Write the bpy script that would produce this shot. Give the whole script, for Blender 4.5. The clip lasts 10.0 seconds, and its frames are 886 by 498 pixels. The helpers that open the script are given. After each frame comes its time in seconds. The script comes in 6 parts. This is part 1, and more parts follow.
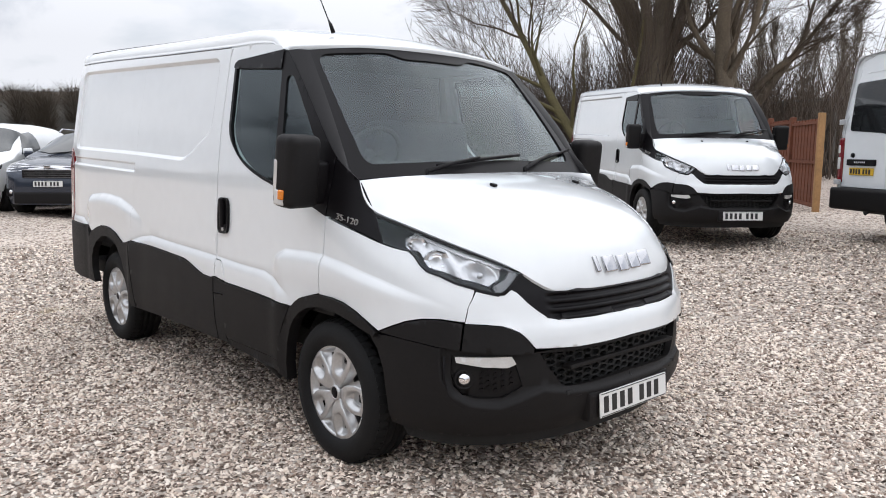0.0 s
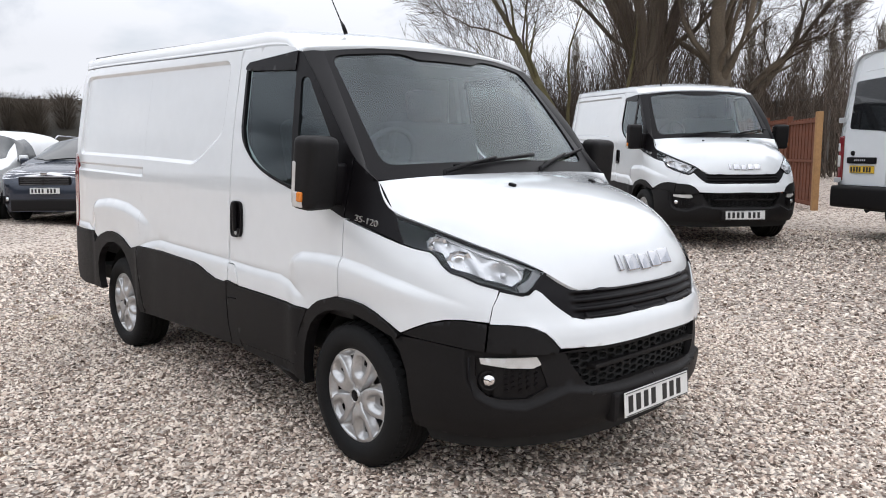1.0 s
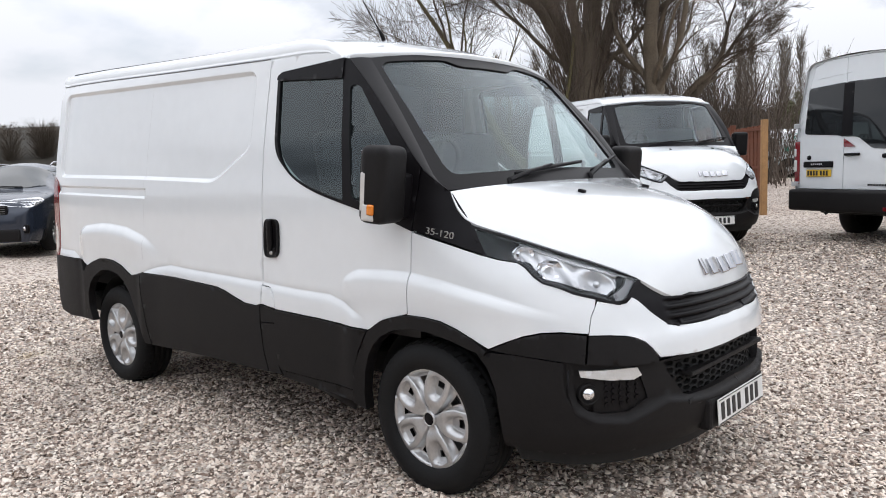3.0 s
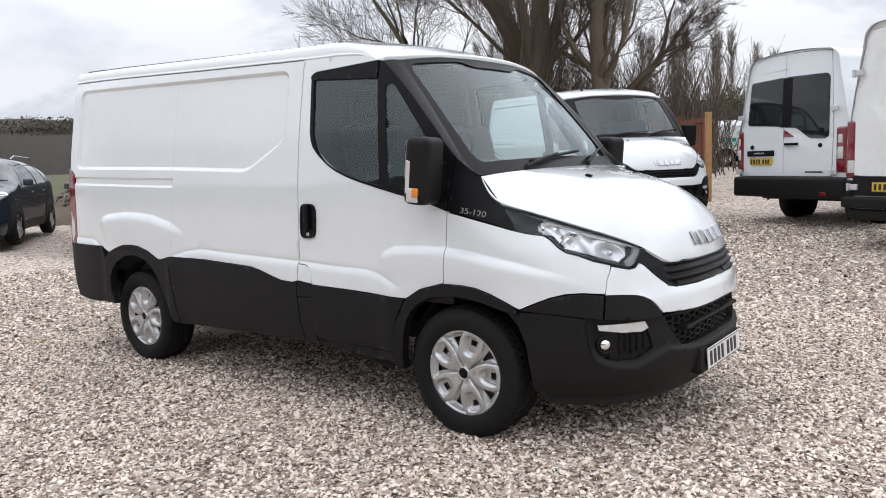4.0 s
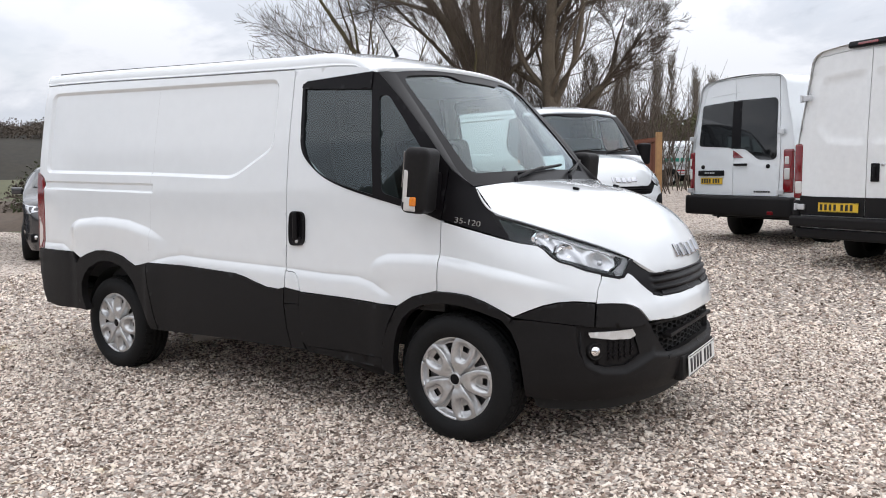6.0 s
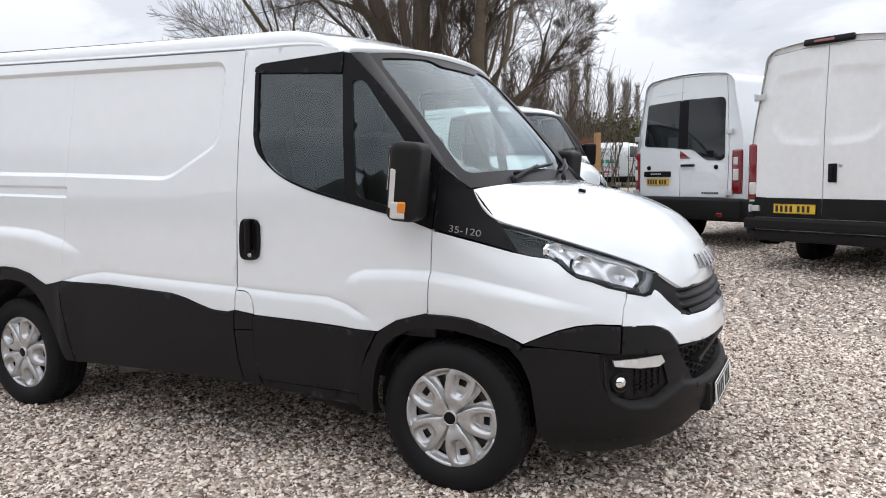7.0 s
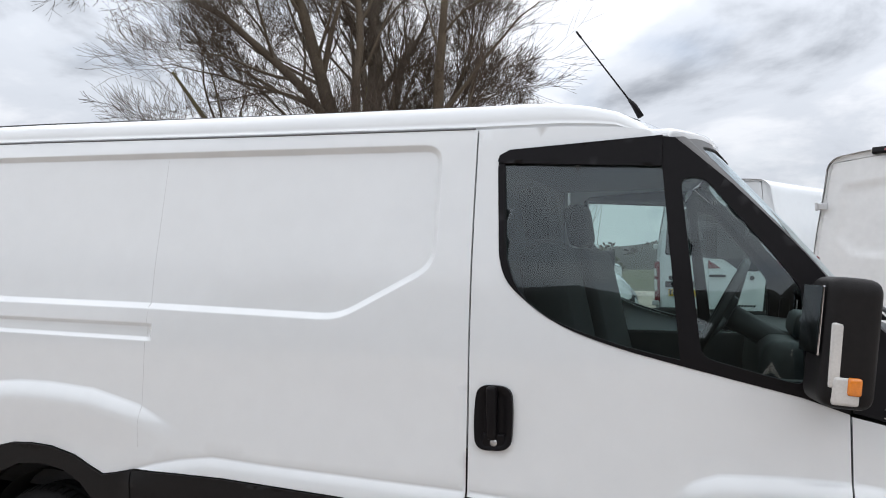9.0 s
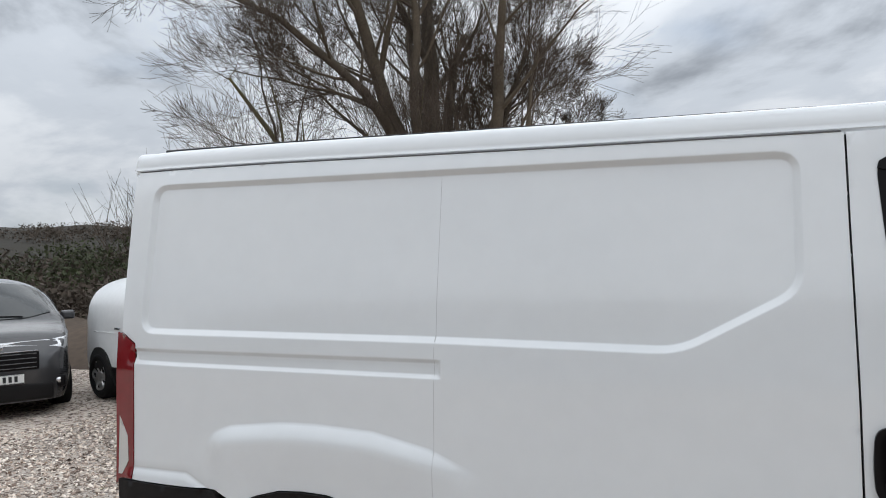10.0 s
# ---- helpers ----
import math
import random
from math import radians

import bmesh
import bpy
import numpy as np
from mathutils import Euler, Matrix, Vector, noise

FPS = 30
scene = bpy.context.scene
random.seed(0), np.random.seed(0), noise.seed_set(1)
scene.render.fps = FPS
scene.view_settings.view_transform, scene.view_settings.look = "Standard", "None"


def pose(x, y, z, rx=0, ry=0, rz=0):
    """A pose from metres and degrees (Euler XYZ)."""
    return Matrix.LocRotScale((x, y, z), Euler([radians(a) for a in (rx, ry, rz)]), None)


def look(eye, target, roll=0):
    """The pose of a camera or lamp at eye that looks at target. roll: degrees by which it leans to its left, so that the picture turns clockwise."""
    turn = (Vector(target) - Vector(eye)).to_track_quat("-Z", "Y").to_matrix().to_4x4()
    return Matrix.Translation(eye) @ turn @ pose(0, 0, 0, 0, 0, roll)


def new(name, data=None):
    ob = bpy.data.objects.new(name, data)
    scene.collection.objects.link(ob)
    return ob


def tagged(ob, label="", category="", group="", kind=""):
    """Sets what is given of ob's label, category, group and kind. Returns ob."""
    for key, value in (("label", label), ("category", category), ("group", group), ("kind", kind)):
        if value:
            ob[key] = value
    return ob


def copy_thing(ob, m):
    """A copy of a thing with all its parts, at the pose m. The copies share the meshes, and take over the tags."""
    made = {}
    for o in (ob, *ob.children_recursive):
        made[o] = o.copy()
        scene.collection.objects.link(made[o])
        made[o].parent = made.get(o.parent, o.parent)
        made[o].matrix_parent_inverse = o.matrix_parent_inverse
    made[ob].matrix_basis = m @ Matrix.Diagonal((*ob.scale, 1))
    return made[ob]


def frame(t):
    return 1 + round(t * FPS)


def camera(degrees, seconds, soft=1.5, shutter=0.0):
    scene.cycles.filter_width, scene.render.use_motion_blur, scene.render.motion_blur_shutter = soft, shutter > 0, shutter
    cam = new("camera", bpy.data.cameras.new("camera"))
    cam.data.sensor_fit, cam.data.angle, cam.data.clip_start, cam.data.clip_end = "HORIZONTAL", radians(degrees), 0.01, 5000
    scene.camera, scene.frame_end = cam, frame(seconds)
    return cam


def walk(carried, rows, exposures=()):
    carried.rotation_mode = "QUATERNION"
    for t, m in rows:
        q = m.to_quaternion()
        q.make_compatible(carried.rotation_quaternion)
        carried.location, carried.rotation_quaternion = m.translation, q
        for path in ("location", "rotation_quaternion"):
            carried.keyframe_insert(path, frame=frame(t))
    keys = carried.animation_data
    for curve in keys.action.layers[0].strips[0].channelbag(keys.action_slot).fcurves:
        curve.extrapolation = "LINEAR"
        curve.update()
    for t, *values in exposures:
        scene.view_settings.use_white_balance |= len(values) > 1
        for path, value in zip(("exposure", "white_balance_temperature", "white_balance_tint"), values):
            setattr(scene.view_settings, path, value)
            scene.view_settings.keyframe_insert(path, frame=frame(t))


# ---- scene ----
cam = camera(59.9, 10.0, soft=1.0)
PATH = [
    (0, (2.974, -2.95, 1.518), (1.504, -1.619, 1.255), 0.5),
    (0.5, (2.936, -2.976, 1.514), (1.471, -1.641, 1.252), 0.3),
    (1, (2.872, -3.025, 1.502), (1.414, -1.681, 1.248), -0.1),
    (1.5, (2.767, -3.028, 1.505), (1.322, -1.667, 1.264), -0.5),
    (2, (2.522, -2.991, 1.506), (1.107, -1.595, 1.281), -0.8),
    (2.5, (2.319, -3.093, 1.492), (0.952, -1.648, 1.281), -1.4),
    (2.7, (2.282, -3.193, 1.47), (0.929, -1.734, 1.263), -1.5),
    (4, (2.289, -4.074, 1.458), (1.083, -2.496, 1.225), -2.1),
    (4.5, (2.249, -4.333, 1.455), (1.075, -2.729, 1.23), -1.6),
    (5, (2.233, -4.381, 1.456), (1.083, -2.76, 1.241), -1.1),
    (6.5, (1.896, -4.14, 1.439), (0.88, -2.429, 1.242), -0.9),
    (7, (1.498, -3.91, 1.438), (0.592, -2.138, 1.24), -0.9),
    (7.5, (1.073, -3.762, 1.455), (0.279, -1.936, 1.269), -0.6),
    (8, (0.596, -3.522, 1.48), (-0.096, -1.652, 1.326), -0.2),
    (8.5, (0.086, -3.407, 1.516), (-0.567, -1.518, 1.425), 0.6),
    (9, (-0.405, -3.316, 1.596), (-1.086, -1.436, 1.647), -0.2),
    (9.5, (-0.946, -3.313, 1.628), (-1.705, -1.467, 1.749), -0.5),
    (10, (-1.427, -3.375, 1.72), (-2.184, -1.524, 1.759), -2.1),
]
walk(cam, [(t, look(eye, target, roll)) for t, eye, target, roll in PATH], [(0, 0.0, 6500, 10), (8.5, 0.0, 6500, 10), (9.0, -0.10, 6500, 9), (9.5, -0.26, 6400, 7), (10.0, -0.40, 6400, 7)])

# ---------- world, sun, exposure ----------
scene.view_settings.exposure = 0.16
world = bpy.data.worlds.new("overcast_sky")
scene.world = world
world.use_nodes = True


def build_sky(nt):
    n, l = nt.nodes, nt.links
    n.clear()
    out = n.new("ShaderNodeOutputWorld")
    bg = n.new("ShaderNodeBackground")
    sky = n.new("ShaderNodeTexSky")
    sky.sky_type = "NISHITA"
    sky.sun_disc = False
    sky.sun_elevation, sky.sun_rotation = radians(77), radians(26)
    sky.air_density, sky.dust_density = 1.0, 2.0
    dim = n.new("ShaderNodeVectorMath")
    dim.operation = "SCALE"
    dim.inputs["Scale"].default_value = 0.12
    l.new(sky.outputs[0], dim.inputs[0])
    tc = n.new("ShaderNodeTexCoord")
    sep = n.new("ShaderNodeSeparateXYZ")
    l.new(tc.outputs["Generated"], sep.inputs[0])
    up = n.new("ShaderNodeMath")
    up.operation = "MAXIMUM"
    up.inputs[1].default_value = 0.0
    l.new(sep.outputs["Z"], up.inputs[0])
    lift = n.new("ShaderNodeMath")
    lift.operation = "ADD"
    lift.inputs[1].default_value = 0.42
    l.new(up.outputs[0], lift.inputs[0])
    flat = n.new("ShaderNodeVectorMath")
    flat.operation = "DIVIDE"
    cmb = n.new("ShaderNodeCombineXYZ")
    for k in range(3):
        l.new(lift.outputs[0], cmb.inputs[k])
    l.new(tc.outputs["Generated"], flat.inputs[0])
    l.new(cmb.outputs[0], flat.inputs[1])
    big = n.new("ShaderNodeTexNoise")
    big.inputs["Scale"].default_value = 1.9
    big.inputs["Detail"].default_value = 7
    big.inputs["Roughness"].default_value = 0.55
    big.inputs["Distortion"].default_value = 0.35
    l.new(flat.outputs[0], big.inputs["Vector"])
    ramp = n.new("ShaderNodeValToRGB")
    ramp.color_ramp.interpolation = "EASE"
    e = ramp.color_ramp.elements
    e[0].position, e[0].color = 0.30, (0.33, 0.355, 0.405, 1)
    e[1].position, e[1].color = 0.54, (0.91, 0.935, 1.00, 1)
    mid = e.new(0.43)
    mid.color = (0.70, 0.74, 0.82, 1)
    l.new(big.outputs["Fac"], ramp.inputs[0])
    gap = n.new("ShaderNodeTexNoise")
    gap.inputs["Scale"].default_value = 2.6
    gap.inputs["Detail"].default_value = 5
    l.new(flat.outputs[0], gap.inputs["Vector"])
    gr = n.new("ShaderNodeMapRange")
    gr.inputs["From Min"].default_value, gr.inputs["From Max"].default_value = 0.56, 0.72
    gr.inputs["To Max"].default_value = 0.35
    l.new(gap.outputs["Fac"], gr.inputs["Value"])
    mix = n.new("ShaderNodeMix")
    mix.data_type = "RGBA"
    l.new(gr.outputs[0], mix.inputs["Factor"])
    l.new(ramp.outputs[0], mix.inputs["A"])
    l.new(dim.outputs[0], mix.inputs["B"])
    l.new(mix.outputs["Result"], bg.inputs["Color"])
    gain = n.new("ShaderNodeMapRange")
    gain.inputs["From Min"].default_value, gain.inputs["From Max"].default_value = 0.12, 0.60
    gain.inputs["To Min"].default_value, gain.inputs["To Max"].default_value = SKY_LOW, SKY_HIGH
    l.new(sep.outputs["Z"], gain.inputs["Value"])
    dot = n.new("ShaderNodeVectorMath")
    dot.operation = "DOT_PRODUCT"
    dot.inputs[1].default_value = SUN_DIR
    l.new(tc.outputs["Generated"], dot.inputs[0])
    veil = n.new("ShaderNodeMapRange")
    veil.inputs["From Min"].default_value, veil.inputs["From Max"].default_value = -0.6, 0.8
    veil.inputs["To Min"].default_value, veil.inputs["To Max"].default_value = VEIL
    l.new(dot.outputs["Value"], veil.inputs["Value"])
    mul = n.new("ShaderNodeMath")
    mul.operation = "MULTIPLY"
    l.new(gain.outputs[0], mul.inputs[0])
    l.new(veil.outputs[0], mul.inputs[1])
    l.new(mul.outputs[0], bg.inputs["Strength"])
    l.new(bg.outputs[0], out.inputs[0])


SKY_LOW, SKY_HIGH = 0.90, 1.62
VEIL = (0.98, 1.14)
SUN_DIR = (0.15, 0.60, 0.78)
build_sky(world.node_tree)

sun = new("sun", bpy.data.lights.new("sun", "SUN"))
sun.data.energy, sun.data.angle, sun.data.color = 1.0, radians(110), (1.0, 0.97, 0.945)
sun.matrix_world = look((3, 6, 30), (0, 0, 0))

# ---------- helpers ----------
lerp = np.interp


def mat(name, color, rough=0.5, metal=0.0, noise_scale=0, noise_amt=0.0, bump=0.0, bump_scale=200.0, coat=0.0, spec=0.5):
    """Principled paint or plastic, with colour variation at two scales and fine relief."""
    m = bpy.data.materials.new(name)
    m.use_nodes = True
    nt = m.node_tree
    n, l = nt.nodes, nt.links
    b = n["Principled BSDF"]
    b.inputs["Base Color"].default_value = (*color, 1)
    b.inputs["Roughness"].default_value = rough
    b.inputs["Metallic"].default_value = metal
    b.inputs["Coat Weight"].default_value = coat
    b.inputs["Coat Roughness"].default_value = 0.04
    b.inputs["Specular IOR Level"].default_value = spec
    tc = n.new("ShaderNodeTexCoord")
    if noise_amt:
        a = n.new("ShaderNodeTexNoise")
        a.inputs["Scale"].default_value, a.inputs["Detail"].default_value = noise_scale, 6
        l.new(tc.outputs["Object"], a.inputs["Vector"])
        c = n.new("ShaderNodeTexNoise")
        c.inputs["Scale"].default_value, c.inputs["Detail"].default_value = noise_scale * 9, 3
        l.new(tc.outputs["Object"], c.inputs["Vector"])
        s = n.new("ShaderNodeMath")
        s.operation = "ADD"
        l.new(a.outputs["Fac"], s.inputs[0])
        l.new(c.outputs["Fac"], s.inputs[1])
        r = n.new("ShaderNodeMapRange")
        r.inputs["From Min"].default_value, r.inputs["From Max"].default_value = 0.6, 1.4
        r.inputs["To Min"].default_value, r.inputs["To Max"].default_value = 1 - noise_amt, 1 + noise_amt
        l.new(s.outputs[0], r.inputs["Value"])
        v = n.new("ShaderNodeVectorMath")
        v.operation = "SCALE"
        v.inputs[0].default_value = color
        l.new(r.outputs[0], v.inputs["Scale"])
        l.new(v.outputs[0], b.inputs["Base Color"])
        q = n.new("ShaderNodeMapRange")
        q.inputs["To Min"].default_value, q.inputs["To Max"].default_value = max(0.02, rough - noise_amt * 0.3), rough + noise_amt * 0.3
        l.new(a.outputs["Fac"], q.inputs["Value"])
        l.new(q.outputs[0], b.inputs["Roughness"])
    if bump:
        d = n.new("ShaderNodeTexNoise")
        d.inputs["Scale"].default_value, d.inputs["Detail"].default_value = bump_scale, 3
        l.new(tc.outputs["Object"], d.inputs["Vector"])
        p = n.new("ShaderNodeBump")
        p.inputs["Strength"].default_value, p.inputs["Distance"].default_value = bump, 0.002
        l.new(d.outputs["Fac"], p.inputs["Height"])
        l.new(p.outputs[0], b.inputs["Normal"])
    return m


def glass(name, tint, face=0.09, rough=0.0):
    """A thin sheet of glass: tinted and clear, with a mirror gloss that grows from its face value towards grazing views."""
    m = bpy.data.materials.new(name)
    m.use_nodes = True
    n, l = m.node_tree.nodes, m.node_tree.links
    n.clear()
    out, mix = n.new("ShaderNodeOutputMaterial"), n.new("ShaderNodeMixShader")
    clear, gloss, slant = n.new("ShaderNodeBsdfTransparent"), n.new("ShaderNodeBsdfGlossy"), n.new("ShaderNodeLayerWeight")
    clear.inputs["Color"].default_value = (*tint, 1)
    gloss.inputs["Roughness"].default_value = rough
    gloss.inputs["Color"].default_value = (0.89, 0.97, 1.0, 1)
    slant.inputs["Blend"].default_value = 0.5
    power, amount = n.new("ShaderNodeMath"), n.new("ShaderNodeMapRange")
    power.operation = "POWER"
    power.inputs[1].default_value = 5.0
    amount.inputs["To Min"].default_value = face
    l.new(slant.outputs["Facing"], power.inputs[0])
    l.new(power.outputs[0], amount.inputs["Value"])
    l.new(amount.outputs[0], mix.inputs[0])
    l.new(clear.outputs[0], mix.inputs[1])
    l.new(gloss.outputs[0], mix.inputs[2])
    l.new(mix.outputs[0], out.inputs[0])
    return m


WHITE = mat("white_van_paint", (0.73, 0.755, 0.77), 0.14, 0, 1.2, 0.025, coat=0.8)
WHITE2 = mat("aged_white_paint", (0.78, 0.79, 0.79), 0.3, 0, 1.4, 0.05, coat=0.4)
CLAD = mat("black_grained_plastic", (0.0080, 0.0072, 0.0074), 0.55, 0, 6, 0.25, 0.3, 400, spec=.21)
TRIM = mat("satin_black_trim", (0.0065, 0.0058, 0.0068), 0.38, 0, 5, 0.15, 0.05, 500, spec=.14)
RUBBER = mat("tyre_rubber", (0.0075, 0.0075, 0.0078), 0.7, 0, 12, 0.35, 0.4, 300, spec=.22)
DARK = mat("dark_underbody", (0.008, 0.008, 0.008), 0.85, 0, 5, 0.3)
SILVER = mat("silver_hubcap_paint", (0.52, 0.52, 0.52), 0.32, 0.75, 8, 0.12)
CHROME = mat("chrome", (0.50, 0.50, 0.52), 0.08, 1.0)
REFL = mat("lamp_reflector", (0.62, 0.62, 0.63), 0.16, 0.9)
SEAM = mat("grey_seam_sealer", (0.42, 0.43, 0.44), 0.5, 0, 30, 0.2)
GUTTERM = mat("dark_grey_sealer", (0.13, 0.135, 0.14), 0.6, 0, 30, 0.2)
GREYLAMP = mat("grey_lamp_housing", (0.16, 0.16, 0.165), 0.28, 0.5, 9, 0.1)
LENS = glass("clear_lamp_lens", (0.95, 0.96, 0.97), 0.03)
GLASS = glass("green_tinted_glass", (0.64, 0.75, 0.73), 0.085)
SCREEN = glass("windscreen_glass", (0.72, 0.82, 0.82), 0.072)
LAMPDARK = mat("dark_lamp_housing", (0.010, 0.010, 0.011), 0.40, 0, 9, 0.1, spec=.2)
LAMPPALE = mat("pale_lamp_reflector", (0.60, 0.60, 0.61), 0.26, 0.55, 14, 0.12, 0.15, 60)
BRIGHT = mat("bright_reflector", (0.85, 0.85, 0.86), 0.06, 1.0)
EXHAUST = mat("galvanised_silencer", (0.17, 0.16, 0.15), 0.5, 0.4, 12, 0.2)
REDLENS = mat("red_lamp_lens", (0.17, 0.006, 0.010), 0.12, 0, 20, 0.15, coat=0.8)
CLEARLENS = mat("milky_lamp_lens", (0.58, 0.57, 0.55), 0.12, 0, 20, 0.1, coat=0.8)
AMBER = mat("amber_lamp_lens", (0.75, 0.22, 0.015), 0.12, 0, 20, 0.15, coat=0.8)
PLATEW = mat("white_plate", (0.72, 0.72, 0.70), 0.35, 0, 6, 0.05)
PLATEY = mat("yellow_plate", (0.72, 0.46, 0.03), 0.35, 0, 6, 0.05)
INK = mat("black_ink", (0.012, 0.012, 0.013), 0.5)
SEATM = mat("dark_seat_fabric", (0.018, 0.019, 0.021), 0.9, 0, 30, 0.25, 0.5, 600)
DASHM = mat("dark_dash_plastic", (0.022, 0.022, 0.023), 0.6, 0, 8, 0.2, 0.3, 400)
LINER = mat("grey_cab_lining", (0.06, 0.06, 0.064), 0.8, 0, 8, 0.12)


def link_mesh(name, verts, faces, material, parent=None, label="", smooth=True, mat_ix=None):
    me = bpy.data.meshes.new(name)
    me.from_pydata([tuple(map(float, v)) for v in verts], [], [tuple(map(int, f)) for f in faces])
    for m in material if isinstance(material, (list, tuple)) else [material]:
        me.materials.append(m)
    if smooth:
        me.shade_smooth()
    me.update()
    ob = new(name, me)
    ob.parent = parent
    if label:
        ob["label"] = label
    return ob


def part(name, bm, material, parent=None, label="", smooth=False):
    me = bpy.data.meshes.new(name)
    bmesh.ops.recalc_face_normals(bm, faces=bm.faces)
    bm.to_mesh(me)
    bm.free()
    me.materials.append(material)
    if smooth:
        me.shade_smooth()
    ob = new(name, me)
    ob.parent = parent
    if label:
        ob["label"] = label
    return ob


def box_bm(size, at=(0, 0, 0), bevel=0.0, rot=(0, 0, 0), seg=2, bm=None):
    """A box with bevelled edges, added to bm."""
    tmp = bmesh.new()
    bmesh.ops.create_cube(tmp, size=1.0, matrix=Matrix.Diagonal((*size, 1)))
    if bevel:
        bmesh.ops.bevel(tmp, geom=tmp.edges[:], offset=bevel, segments=seg, affect="EDGES", profile=0.6)
    bmesh.ops.transform(tmp, matrix=pose(*at, *rot), verts=tmp.verts)
    if bm is None:
        return tmp
    me = bpy.data.meshes.new("tmp")
    tmp.to_mesh(me)
    tmp.free()
    bm.from_mesh(me)
    bpy.data.meshes.remove(me)
    return bm


def lathe(profile, n=48, axis="Y"):
    """Verts and faces of a profile [(r, h)] turned about an axis."""
    vs, fs = [], []
    for r, h in profile:
        for k in range(n):
            a = 2 * math.pi * k / n
            c, s = r * math.cos(a), r * math.sin(a)
            vs.append({"Y": (c, h, s), "Z": (c, s, h), "X": (h, c, s)}[axis])
    for j in range(len(profile) - 1):
        for k in range(n):
            a, b = j * n + k, j * n + (k + 1) % n
            fs.append((a, b, b + n, a + n))
    return vs, fs


def tube(points, radii, n=8, cap=True):
    """A tapered tube through points; verts and faces."""
    pts = [Vector(p) for p in points]
    vs, fs = [], []
    ref = Vector((0.3, 0.2, 1)).normalized()
    for i, p in enumerate(pts):
        d = (pts[min(i + 1, len(pts) - 1)] - pts[max(i - 1, 0)]).normalized()
        if abs(d.dot(ref)) > 0.95:
            ref = Vector((1, 0.1, 0)).normalized()
        u = d.cross(ref).normalized()
        w = d.cross(u)
        r = radii[i] if hasattr(radii, "__len__") else radii
        for k in range(n):
            a = 2 * math.pi * k / n
            vs.append(p + (u * math.cos(a) + w * math.sin(a)) * r)
    for i in range(len(pts) - 1):
        for k in range(n):
            a, b = i * n + k, i * n + (k + 1) % n
            fs.append((a, a + n, b + n, b))
    if cap:
        fs.append(tuple(range(n)))
        fs.append(tuple(reversed(range(len(vs) - n, len(vs)))))
    return vs, fs


def inside(poly, pts):
    poly, pts = np.asarray(poly, float), np.asarray(pts, float)
    res = np.zeros(len(pts), bool)
    x, y = pts[:, 0], pts[:, 1]
    for (x1, y1), (x2, y2) in zip(poly, np.roll(poly, -1, 0)):
        if y1 == y2:
            continue
        c = ((y1 > y) != (y2 > y)) & (x < (x2 - x1) * (y - y1) / (y2 - y1) + x1)
        res ^= c
    return res


def dist_line(line, pts):
    """Distance from points to an open polyline, and the signed side (positive: left of its run)."""
    line, pts = np.asarray(line, float), np.asarray(pts, float)
    best, side = np.full(len(pts), 1e9), np.zeros(len(pts))
    for a, b in zip(line[:-1], line[1:]):
        ab = b - a
        t = np.clip(((pts - a) @ ab) / (ab @ ab), 0, 1)
        d = pts - (a + t[:, None] * ab)
        q = np.hypot(d[:, 0], d[:, 1])
        s = ab[0] * (pts[:, 1] - a[1]) - ab[1] * (pts[:, 0] - a[0])
        m = q < best
        best[m], side[m] = q[m], s[m]
    return best, np.sign(side)


def dense(poly, step, closed=True):
    poly = [np.array(p, float) for p in poly]
    out = []
    n = len(poly)
    for i in range(n if closed else n - 1):
        a, b = poly[i], poly[(i + 1) % n]
        k = max(1, int(np.ceil(np.linalg.norm(b - a) / step)))
        out += [a + (b - a) * j / k for j in range(k)]
    if not closed:
        out.append(poly[-1])
    return np.array(out)


def rounded(poly, r=0.02, n=4):
    """A polygon with its corners rounded."""
    out, m = [], len(poly)
    for i in range(m):
        p, a, b = (np.array(poly[j], float) for j in (i, i - 1, (i + 1) % m))
        da, db = np.linalg.norm(a - p), np.linalg.norm(b - p)
        q = min(r, da * 0.45, db * 0.45)
        s, e = p + (a - p) / da * q, p + (b - p) / db * q
        for k in range(n + 1):
            t = k / n
            out.append(tuple((1 - t) ** 2 * s + 2 * t * (1 - t) * p + t * t * e))
    return out


def chaikin(line, n=2):
    """An open line with its corners cut smooth."""
    q = [np.array(p, float) for p in line]
    for _ in range(n):
        r = [q[0]]
        for a, c in zip(q[:-1], q[1:]):
            r += [a * .75 + c * .25, a * .25 + c * .75]
        q = r + [q[-1]]
    return [tuple(p) for p in q]


